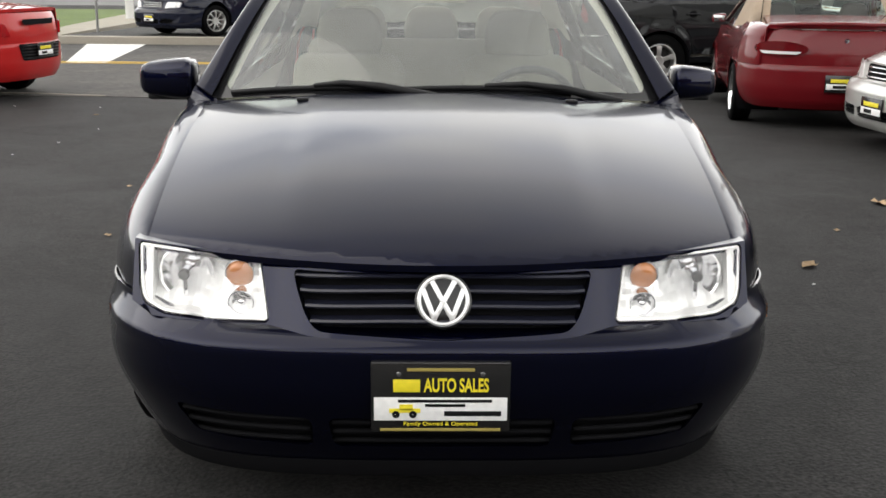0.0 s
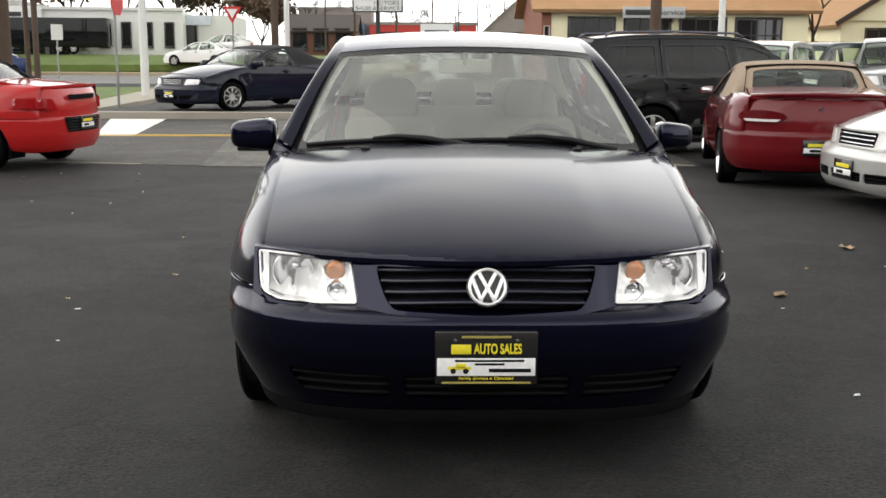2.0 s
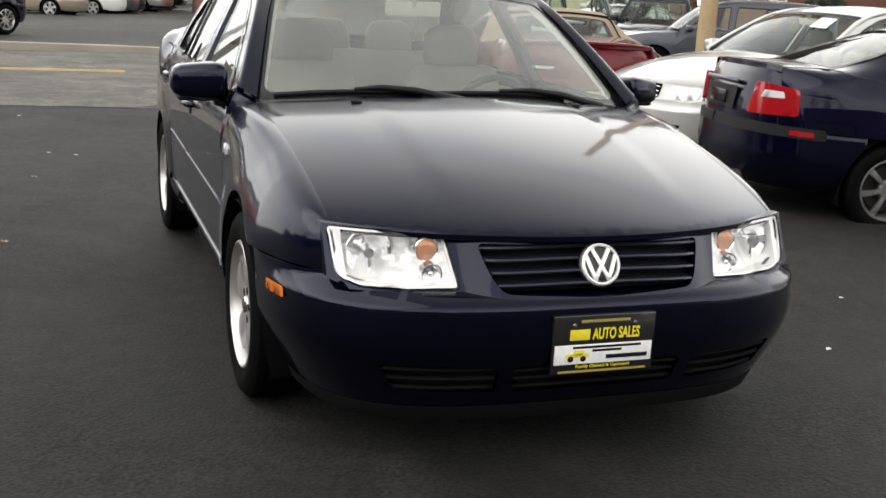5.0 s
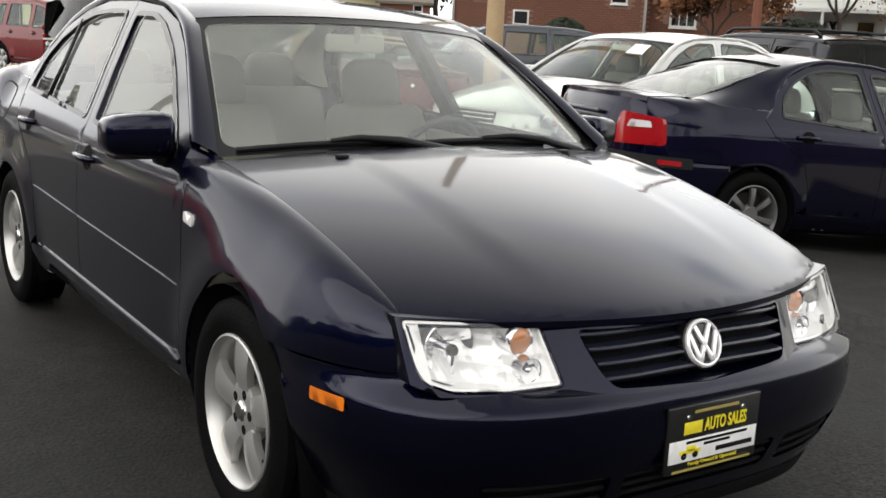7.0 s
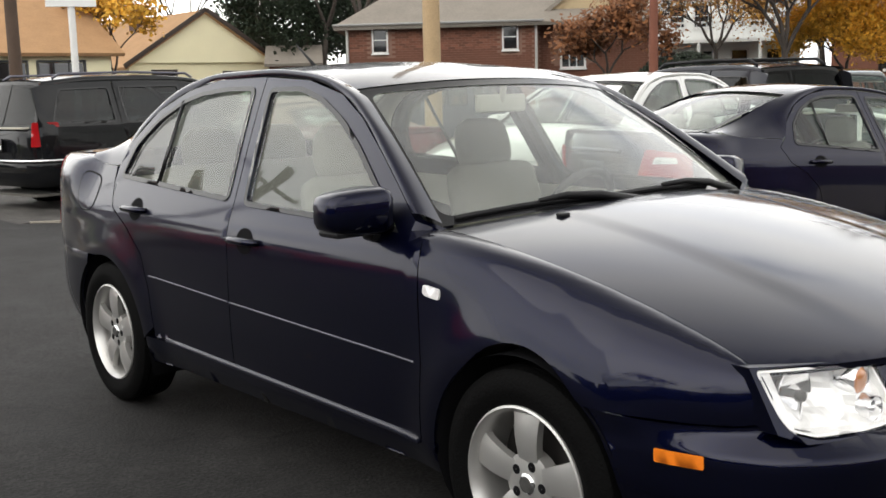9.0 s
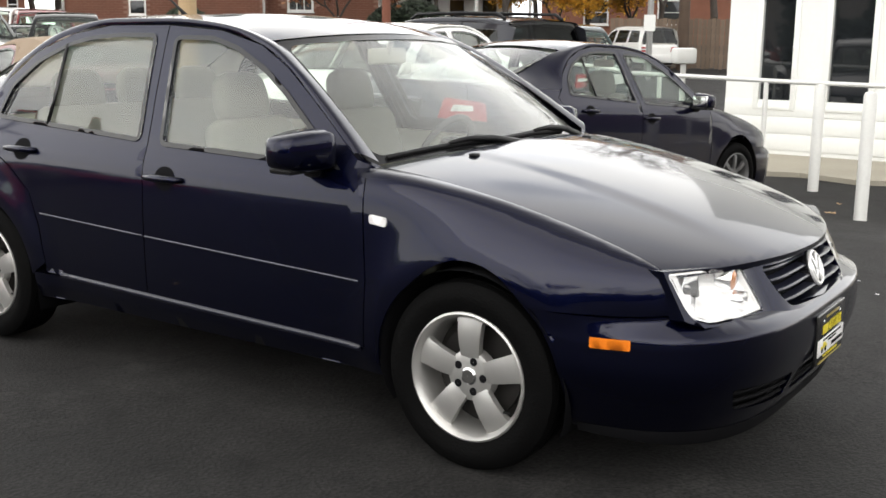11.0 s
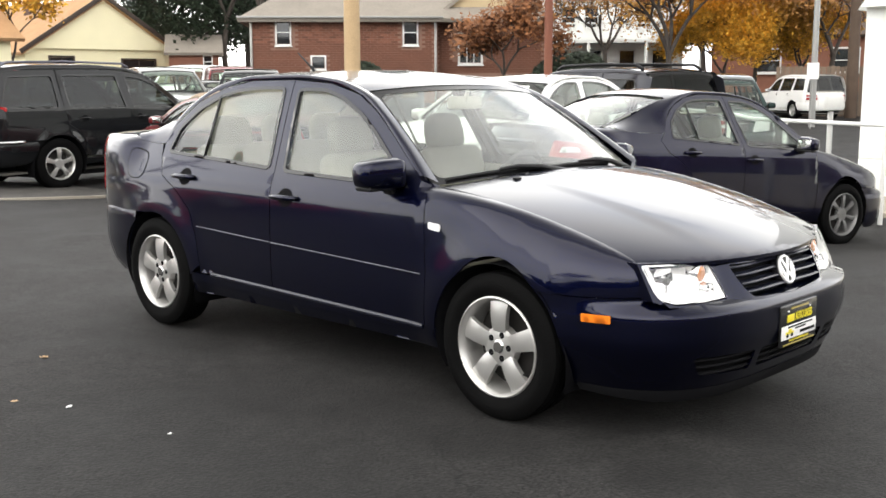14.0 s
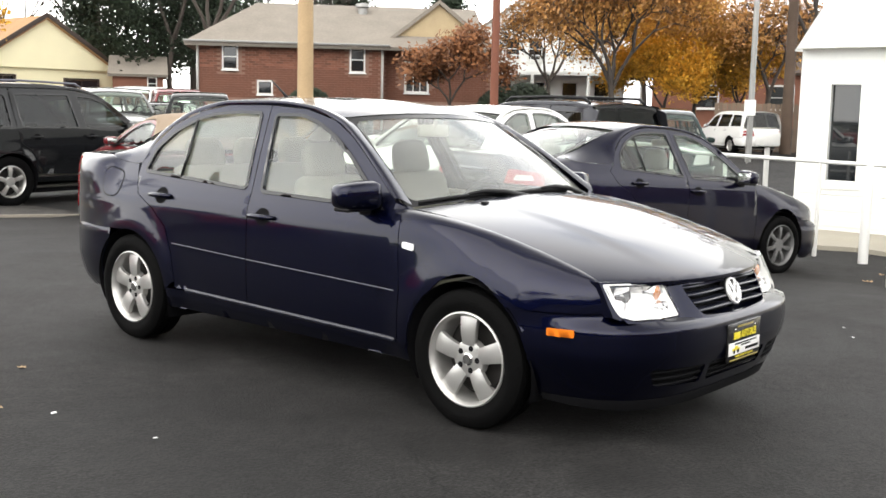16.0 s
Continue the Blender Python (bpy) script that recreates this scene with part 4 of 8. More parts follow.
# ---- the navy saloon in the middle of the lot ----
class SaloonShape(Body):
    """A compact three-box saloon."""
    L = 4.24
    S = [(0.0, 0.8), (0.2, 0.832), (0.36, 0.856), (0.5, 0.862), (0.65, 0.86), (0.78, 0.846), (0.87, 0.822), (1.0, 0.762), (1.15, 0.69), (1.32, 0.6), (1.4, 0.55)]
    planf = (0.864, 0.75, 0.740, 3.35)
    plans = (0.86, 0.75, 0.72, 2.6)
    planr = (0.855, 3.5, 0.74, 2.8)
    belt = 0.87
    tail_in = 0.05
    flare = 0.018
    arch = 0.338
    wf = 0.87
    wr = 3.383
    wzf = 0.282
    wzr = 0.292
    R = 0.298
    rim = 0.205
    track = 0.771
    lip = (0.085, 0.4)
    lip_z = 0.656
    xe = [(0.2, 0.708), (0.287, 0.711), (0.6, 0.722), (1.0, 0.735), (1.4, 0.745)]
    cowl = 1.17
    hood_top = 0.928
    hood_drop = 0.04
    dome = 0.003
    zs = 0.56
    fy = 1.32
    lampy = 0.287
    bz = 0.538
    fend0 = [(0.255, 0.60), (0.232, 0.552), (0.30, 0.541), (0.387, 0.538)]
    bz_r = 0.615
    sill = 0.3
    sill_rise = 0.6
    shut1 = [(1.272, 0.305), (1.262, 0.53), (1.285, 0.78), (1.305, 0.9)]
    shut2 = [(2.345, 0.33), (2.335, 0.74), (2.345, 0.9), (2.45, 1.343)]
    shut3 = [(2.96, 0.37), (2.985, 0.52), (3.04, 0.66), (3.17, 0.76), (3.32, 0.83), (3.385, 0.93)]
    G = [(1.36, 0.935), (1.46, 1.005), (1.6, 1.1), (1.76, 1.2), (1.92, 1.275), (2.15, 1.326), (2.45, 1.345), (2.8, 1.342), (3.02, 1.305), (3.22, 1.225), (3.36, 1.1), (3.4, 1.0)]
    Gq = [(3.42, 0.99), (3.55, 0.985), (3.66, 0.985), (3.9, 0.975), (4.06, 0.955)]
    gq_n = 3
    zq = 0.955
    rear_y = 4.05
    win1 = rounded([(2.275, 0.905), (2.385, 1.298), (2.18, 1.298), (2.03, 1.262), (1.86, 1.19), (1.72, 1.11), (1.54, 0.985), (1.4, 0.885)], 0.03, 3)
    win2 = rounded([(3.33, 0.955), (3.3, 1.085), (3.18, 1.19), (3.02, 1.262), (2.88, 1.292), (2.7, 1.305), (2.5, 1.305), (2.395, 0.912)], 0.03, 3)
    win3 = None
    div = [(3.03, 1.262), (2.975, 0.94)]
    T = [(0.735, 1.3, 0.905), (0.68, 1.5, 1.05), (0.625, 1.7, 1.18), (0.575, 1.88, 1.275), (0.555, 2.15, 1.345), (0.545, 2.45, 1.368), (0.54, 2.8, 1.366), (0.54, 3.05, 1.335), (0.55, 3.3, 1.235), (0.57, 3.52, 1.11), (0.6, 3.72, 1.01)]
    roof_u = (0.285, 0.7)
    crown = 0.028
    roof_bow = (0.07, 0.06)
    ws = (((0, 1.215, 0.925), (0.735, 1.335, 0.895)), ((0, 1.8, 1.302), (0.578, 1.885, 1.275)), 0.03)
    ws_tint = False
    bl = (((0, 3.74, 1.03), (0.58, 3.68, 1.02)), ((0, 3.16, 1.335), (0.53, 3.1, 1.3)), 0.03)
    xe_r = [(3.3, 0.6), (3.7, 0.62), (4.1, 0.64)]
    ze_r = [(3.3, 1.04), (3.7, 1.01), (4.0, 0.985), (4.2, 0.965)]
    zs_r = 0.8
    ry = 3.55
    trunk = True
    soft_top = False
    two_door = False
    mirror = (1.5, 0.945)
    handles = ((2.215, 0.785), (3.095, 0.835))
    handle_m = None
    tail_z = 0.95
    tail_lean = 0.03
    fb = [(0.148, 0.06), (0.185, 0.025), (0.25, 0.008), (0.36, 0.001), (0.432, 0.0), (0.450, 0.0), (0.455, 0.009), (0.463, 0.009), (0.470, 0.001), (0.488, 0.005), (0.503, 0.022), (0.511, 0.05), (0.515, 0.082)]
    fb_holes = [rounded([(-0.25, 0.235), (0.25, 0.235), (0.26, 0.315), (-0.26, 0.315)], 0.02), rounded([(0.3, 0.235), (0.6, 0.25), (0.64, 0.325), (0.3, 0.315)], 0.02)]
    fb_slats = 3
    fb_knee = 0.474
    fb_top = [(0.30, 0.538), (0.20, 0.545), (0.15, 0.533), (0.11, 0.521)]
    rb = [(0.22, 0.08), (0.3, 0.03), (0.45, 0.0), (0.58, 0.0), (0.62, 0.01), (0.64, 0.03)]


class LongTailShape(SaloonShape):
    """The same saloon with its full-length tail."""
    L, R, flare, flare_w, fb_tuck, dome, dome_band = 4.376, 0.304, 0.020, 0.10, 0.070, 0.0042, (0.345, 0.445)
    S = [(0.0, 0.8), (0.2, 0.832), (0.36, 0.853), (0.5, 0.860), (0.65, 0.8625), (0.76, 0.860), (0.82, 0.850), (0.87, 0.831), (1.0, 0.766), (1.15, 0.69), (1.32, 0.6), (1.4, 0.55)]
    planr = (0.855, 3.62, 0.756, 2.8)
    Gq = [(3.42, 0.995), (3.57, 1.0), (3.70, 1.012), (4.0, 1.012), (4.18, 0.995)]
    zq, tail_z, shoulder = 0.998, 0.985, 3.4
    rear_y = 4.17
    bl = (((0, 3.78, 1.045), (0.645, 3.72, 1.035)), ((0, 3.16, 1.335), (0.54, 3.1, 1.3)), 0.03)
    T = SaloonShape.T[:-4] + [(0.55, 3.05, 1.335), (0.58, 3.3, 1.235), (0.62, 3.53, 1.12), (0.655, 3.73, 1.035)]
    xe_r = [(3.3, 0.64), (3.7, 0.66), (4.24, 0.665)]
    ze_r = [(3.3, 1.06), (3.7, 1.035), (4.1, 1.03), (4.34, 1.0)]
    wzf, wzr, arch = 0.280, 0.285, 0.337


hero_c = LongTailShape()
HY = 2.25
# rear glass: a strong diffuse veil imitates the bright sky glare on it
hero = build_car("saloon_car", hero_c, "dark navy four-door saloon with silver alloy wheels, parked on asphalt", (0, HY, 0), 0, NAVY, glass_m=SIDE_GLASS, step=0.03, fancy=True, screen_m=SCREEN, rear_m=glass("veiled_rear_glass", (0.88, 0.94, 0.89), f0=0.07, veil=0.48))


ny0 = curve([(0.0, 0.044), (0.2, 0.049), (0.29, 0.061), (0.34, 0.080), (0.40, 0.107), (0.5, 0.128), (0.6, 0.154), (0.71, 0.197), (0.78, 0.236)])


def face_at(off):
    """The leaning front between bumper and bonnet, over (x, z)."""
    return lambda x, z: np.stack([x, ny0(np.abs(x)) + 0.52 * (z - 0.52) + off, z])


def face_pt(x, z, d):
    return face_at(d)(np.array([x]), np.array([z]))[:, 0]


# nose panel between and around the lamps and grille
gr = rounded([(0.343, 0.637), (0.334, 0.60), (0.312, 0.545), (0.285, 0.514), (0.0, 0.500), (-0.285, 0.514), (-0.312, 0.545), (-0.334, 0.60), (-0.343, 0.637)], 0.02)
lamp_poly = rounded([(0.425, 0.653), (0.399, 0.521), (0.53, 0.517), (0.653, 0.522), (0.703, 0.540), (0.715, 0.570), (0.725, 0.664)], 0.012)
low_x = [(x, 0.508 + 0.03 * smoothstep(0.66, 0.74, x)) for x in (0.735, 0.68, 0.5, 0.33)]
low_x = [(float(x), float(z) if x > 0.4 else 0.497) for x, z in low_x]
top_x = [(0.34, 0.652), (0.50, 0.661), (0.738, 0.672)]
nose_poly = [(-x, z) for x, z in low_x] + low_x[::-1] + top_x[::-1] + [(-x, z) for x, z in top_x]
patch("nose_panel", nose_poly, face_at(0.0), NAVY, hero, step=0.02, holes=[gr, inset(lamp_poly, -0.004), inset([(-x, z) for x, z in lamp_poly], -0.004)], rim=(0, 0.045, 0), gap=0)
grille = new("grille"); grille.parent = hero
patch("grille_back", inset(gr, -0.012), face_at(0.042), DARK, grille, step=0.06, gap=0)
for k in range(4):
    zz = 0.532 + 0.031 * k
    hw = 0.300 + 0.0125 * k
    vs, fs = [], []
    for i, x in enumerate(np.linspace(-hw, hw, 25)):
        for dy, dz in ((0.004, -0.0045), (0.001, 0.0), (0.006, 0.0042), (0.036, 0.006), (0.036, -0.006)):
            p = face_pt(x, zz, dy)
            vs.append((p[0], p[1], p[2] + dz - 0.006 * (x / 0.3) ** 2 + 0.006))
        if i:
            for j in range(5):
                q = (i - 1) * 5
                fs.append((q + j, q + 5 + j, q + 5 + (j + 1) % 5, q + (j + 1) % 5))
    raw("slat", vs, fs, NAVY_TRIM, grille, smooth=False)
badge = new("badge"); badge.parent = grille
badge.matrix_basis = Matrix.Translation((0, 0.074, 0.582)) @ Matrix.Rotation(radians(-20), 4, "X")
lathe("badge_disc", [(-0.002, 0.001), (-0.004, 0.056), (0.0, 0.064), (0.03, 0.066)], GLOSS_BLACK, badge, 48, "y")
lathe("badge_ring", [(-0.004, 0.0490), (-0.010, 0.0505), (-0.011, 0.0545), (-0.008, 0.0585), (0.0, 0.060)], BADGE, badge, 48, "y")
for pts in ([(-0.026, 0.044), (0.0215, -0.043)], [(0.026, 0.044), (-0.0215, -0.043)], [(-0.045, 0.024), (-0.0195, -0.044)], [(0.045, 0.024), (0.0195, -0.044)]):
    (x0, z0), (x1, z1) = pts
    bm = bmesh.new()
    L = math.hypot(x1 - x0, z1 - z0)
    add_box(bm, -0.0058, 0.0058, -0.010, -0.002, -L / 2 - 0.002, L / 2 + 0.002, 0.0012)
    bmesh.ops.transform(bm, matrix=Matrix.Translation(((x0 + x1) / 2, 0, (z0 + z1) / 2)) @ Matrix.Rotation(math.atan2(x1 - x0, z1 - z0), 4, "Y"), verts=bm.verts)
    part("badge_bar", bm, BADGE, badge)

# headlamps
for sd in (False, True):
    sg = -1 if sd else 1
    lamp = new("headlamp"); lamp.parent = hero
    o = patch("lens", lamp_poly, face_at(-0.004), GLASS_LAMP, lamp, "clear lamp glass", step=0.03, gap=0.001, mirror=sd)
    o.visible_shadow = False
    inner = inset(dense(lamp_poly, 0.02), 0.007)
    patch("bezel", lamp_poly, face_at(0.006), LAMP_WHITE, lamp, step=0.03, gap=0.001, holes=[inner], rim=(0, 0.06, 0), mirror=sd)
    patch("bezel_side", [(0.685, 0.53), (0.712, 0.55), (0.722, 0.66), (0.690, 0.66)], face_at(0.014), LAMP_WHITE, lamp, step=0.03, gap=0, rim=(0, 0.05, 0), mirror=sd)
    cx, cz = 0.61, 0.592

    def bowl(x, z):
        r = np.hypot((x - cx) / 0.10, (z - cz) / 0.075)
        facet = 0.006 * np.abs(np.sin((x - cx) * 75)) + 0.003 * np.sin((z - cz) * 160) * (r > 0.5)
        shelf = 0.020 * smoothstep(0.502, 0.498, x)
        return np.stack([x, ny0(np.abs(x)) + 0.52 * (z - 0.52) + 0.105 - 0.065 * np.clip(r, 0, 1.0) ** 2 - shelf + facet, z])
    rf = patch("reflector", inset(lamp_poly, -0.003), bowl, REFLECTOR, lamp, step=0.0125, gap=0, mirror=sd, exact=False)
    rf.data.polygons.foreach_set("use_smooth", [False] * len(rf.data.polygons))

    def bulb(nm, x, z, r, mt, d, prof):
        p = face_pt(x, z, d)
        ob = lathe(nm, [(a_ * r, b_ * r) for a_, b_ in prof], mt, lamp, 28, "y")
        ob.matrix_basis = Matrix.Translation((sg * p[0], p[1], p[2]))
    ball = [(-1.0, 0.01), (-0.92, 0.38), (-0.70, 0.70), (-0.38, 0.92), (0.0, 1.0), (0.5, 1.02)]
    tubep = [(-3.2, 0.01), (-3.15, 0.7), (-2.9, 0.95), (1.5, 1.0), (2.5, 1.6)]
    bulb("indicator_ring", 0.472, 0.613, 0.0345, CHROME, 0.012, [(-0.1, 0.86), (-0.18, 0.95), (0.0, 1.04), (1.2, 1.15)])
    bulb("indicator_bulb", 0.472, 0.613, 0.0315, AMBER_BULB, 0.012, [(-0.35, 0.01), (-0.33, 0.38), (-0.25, 0.70), (-0.12, 0.92), (0.0, 1.0), (0.5, 1.02)])
    bulb("main_bowl", 0.612, 0.594, 0.062, CHROME, 0.062, [(0.75, 0.01), (0.68, 0.30), (0.45, 0.65), (0.0, 1.0), (-0.03, 1.05), (0.0, 1.08)])
    bulb("side_light_bowl", 0.466, 0.553, 0.028, CHROME, 0.016, [(0.5, 0.01), (0.42, 0.4), (0.15, 0.8), (-0.3, 1.0), (-0.35, 1.08), (0.8, 1.15)])
    bulb("side_light_bulb", 0.466, 0.553, 0.011, CHROME, 0.020, ball)
    bulb("main_bulb", 0.615, 0.594, 0.0125, CHROME, 0.075, tubep)
    bulb("bulb_cap", 0.615, 0.594, 0.0135, ALLOY_DARK, 0.040, [(-0.5, 0.01), (-0.45, 0.8), (0.0, 1.0), (0.7, 1.0), (0.9, 0.9)])
    bm = bmesh.new(); add_box(bm, -0.006, 0.006, 0.0, 0.05, -0.055, 0.0, 0.003)
    st = part("bulb_stem", bm, CHROME, lamp)
    st.location = tuple(np.array([sg, 1, 1]) * face_pt(0.612, 0.590, 0.045))
    # side marker, repeater, strips
    mfn = lambda y, v: hero_c.side3(y, v) + np.stack([0.006 + 0 * y, 0 * y, 0 * y])
    s0, s1 = hero_c.s_of_y(0.34), hero_c.s_of_y(0.455)
    patch("side_marker", rounded([(s0, 0.452), (s1, 0.450), (s1, 0.482), (s0, 0.484)], 0.005), lambda s, z: hero_c.nose(s, z, -0.0015), AMBER, hero, "amber side marker lamp", step=0.02, gap=0, mirror=sd)
    patch("indicator_repeater", rounded([(1.178, 0.664), (1.248, 0.670), (1.248, 0.692), (1.178, 0.687)], 0.014), mfn, CLEAR_LENS, hero, "clear indicator repeater", step=0.02, gap=0, rim=(-0.012, 0, 0), mirror=sd)
    for y0, z0, y1, z1 in ((1.295, 0.527, 2.335, 0.556), (2.35, 0.557, 2.975, 0.578)):
        sweep("side_moulding", [hero_c.side3(np.array([y]), np.array([z0 + (z1 - z0) * (y - y0) / (y1 - y0)]))[:, 0] * np.array([sg, 1, 1]) + np.array([sg * 0.0015, 0, 0]) for y in np.linspace(y0, y1, 10)], 0.003, STRIP, hero, seg=6)
    sweep("sill_moulding", [hero_c.side3(np.array([y]), np.array([0.300 + 0.030 * (y - 1.29) / 1.63]))[:, 0] * np.array([sg, 1, 1]) + np.array([sg * -0.002, 0, 0]) for y in np.linspace(1.29, 2.87, 16)], 0.012, NAVY_TRIM, hero, seg=8)
    if sd:
        cap = [(3.60 + 0.085 * math.copysign(abs(math.cos(a)) ** 0.7, math.cos(a)), 0.875 + 0.072 * math.copysign(abs(math.sin(a)) ** 0.7, math.sin(a))) for a in np.linspace(0, 2 * math.pi, 28, endpoint=False)]
        patch("fuel_flap_gap", inset(cap, -0.006), lambda y, v: hero_c.side3(y, v) + np.stack([0.001 + 0 * y, 0 * y, 0 * y]), DARK, hero, step=0.03, gap=0, mirror=sd)
        patch("fuel_flap", cap, lambda y, v: hero_c.side3(y, v) + np.stack([0.0025 + 0 * y, 0 * y, 0 * y]), NAVY, hero, step=0.03, gap=0, mirror=sd)
    # tail lamps
    tl = rounded([(4.04, 0.70), (4.175, 0.69), (4.18, 0.965), (4.09, 0.97)], 0.02)
    patch("tail_lamp", tl, lambda y, v: hero_c.side3(y, v) + np.stack([0.004 + 0 * y, 0 * y, 0 * y]), RED_LENS, hero, "red tail lamp", step=0.03, gap=0, rim=(-0.02, 0, 0), mirror=sd)

# black lip under the front bumper
lip_s = hero_c.s_of_y(0.50)
lip_d = curve([(0.130, 0.045), (0.155, 0.030), (0.205, 0.012)])
patch("bumper_lip", [(-lip_s, 0.158), (-lip_s * 0.7, 0.140), (lip_s * 0.7, 0.140), (lip_s, 0.158), (lip_s, 0.188), (-lip_s, 0.188)], lambda s, z: hero_c.nose(s, z, lip_d(z) + hero_c.fb_tuck * (0.75 + 0.25 * smoothstep(0.40, 0.90, np.abs(s)))), DARK, hero, "matt black bumper lip", step=0.035, gap=0, rim=(0, 0.02, 0))

# licence plate
pl = new("licence_plate"); pl.parent = hero
pl.matrix_basis = Matrix.Translation((-0.005, 0.004, 0.378)) @ Matrix.Rotation(radians(90), 4, "X")
bm = bmesh.new(); add_box(bm, -0.156, 0.156, -0.083, 0.083, -0.012, 0.0, 0.004)
part("plate_frame", bm, PLATE_BLACK, pl, "black dealer plate frame")
bm = bmesh.new(); add_box(bm, -0.149, 0.149, -0.055, 0.0, -0.001, 0.0015, 0.0006)
part("white_band", bm, PLATE_WHITE, pl)
T = lambda x, y, z=0.002: Matrix.Translation((x, y, z))
words("dealer_lettering", "AUTO SALES", 0.044, T(0.035, 0.028), PLATE_YELLOW, pl, 0.145, offset=0.0011)
words("family_lettering", "Family Owned & Operated", 0.013, T(0.0, -0.0625), PLATE_YELLOW, pl, 0.165)
bars = [("name_bar", -0.076, 0.028, 0.060, 0.030, PLATE_YELLOW), ("phone_bar", 0.0, 0.066, 0.150, 0.0075, PLATE_GOLD), ("address_bar", 0.01, -0.008, 0.21, 0.007, GLOSS_BLACK),
        ("town_bar", 0.01, -0.0185, 0.09, 0.007, GLOSS_BLACK), ("number_bar", 0.072, -0.038, 0.128, 0.012, GLOSS_BLACK), ("web_bar", 0.0, -0.0765, 0.27, 0.0065, PLATE_GOLD)]
for nm, x, y, w, h, mt in bars:
    bm = bmesh.new(); add_box(bm, x - w / 2, x + w / 2, y - h / 2, y + h / 2, 0.0012, 0.0025, 0.0005)
    part(nm, bm, mt, pl)
bm = bmesh.new()
add_box(bm, -0.115, -0.045, -0.036, -0.026, 0.001, 0.0026, 0.0005); add_box(bm, -0.092, -0.062, -0.030, -0.016, 0.001, 0.0026, 0.0005)
part("old_car_picture", bm, PLATE_YELLOW, pl)
for x in (-0.10, -0.062):
    lathe("picture_wheel", [(0.003, 0.001), (0.003, 0.0085), (0.0012, 0.009)], GLOSS_BLACK, pl, 14, "z", centre=(x, -0.040, 0))
for x in (-0.093, 0.093):
    lathe("plate_screw", [(0.004, 0.001), (0.0035, 0.005), (0.001, 0.006)], CHROME, pl, 12, "z", centre=(x, 0.055, 0))

# wipers and cowl
patch("cowl_panel", [(-0.72, 1.16), (0.72, 1.16), (0.72, 1.34), (0, 1.27), (-0.72, 1.34)], lambda x, y: np.stack([x, y + 0.05 * (np.abs(x) / 0.72) ** 2, 0.905 - 0.035 * (np.abs(x) / 0.72) ** 2 + 0 * y]), BLACK_PLASTIC, hero, step=0.06, gap=0)
wsf = hero_c.screen(*hero_c.ws)
for x0, piv in ((-0.66, -0.30), (-0.12, 0.28)):
    w = new("wiper"); w.parent = hero
    on = lambda u, v, o: wsf(np.array([u / 0.72]), np.array([v]))[:, 0] + np.array([0, -0.55, 0.8]) * o
    blade = [on(x0 + 0.55 * t, 0.012 + 0.014 * math.sin(t * 3), 0.010) for t in np.linspace(0, 1, 9)]
    sweep("blade", blade, 0.009, BLACK_PLASTIC, w, seg=6)
    p0 = on(piv + 0.30, -0.05, 0.012)
    sweep("arm", [p0, on(piv + 0.12, -0.005, 0.034), on(piv, 0.025, 0.03), on(x0 + 0.27, 0.026, 0.02)], [0.016, 0.013, 0.010, 0.007], BLACK_PLASTIC, w, seg=8)
for x in (-0.42, 0.42):
    yy = 1.13
    z = float(hero_c.hood(np.array([x]), np.array([yy]))[0])
    bm = bmesh.new(); add_box(bm, x - 0.018, x + 0.018, yy - 0.012, yy + 0.014, z - 0.002, z + 0.009, 0.004)
    part("washer_nozzle", bm, BLACK_PLASTIC, hero)
sweep("roof_aerial", [(0, 3.0, 1.385), (0, 3.06, 1.43), (0, 3.16, 1.50)], [0.012, 0.006, 0.003], BLACK_PLASTIC, hero, seg=6)

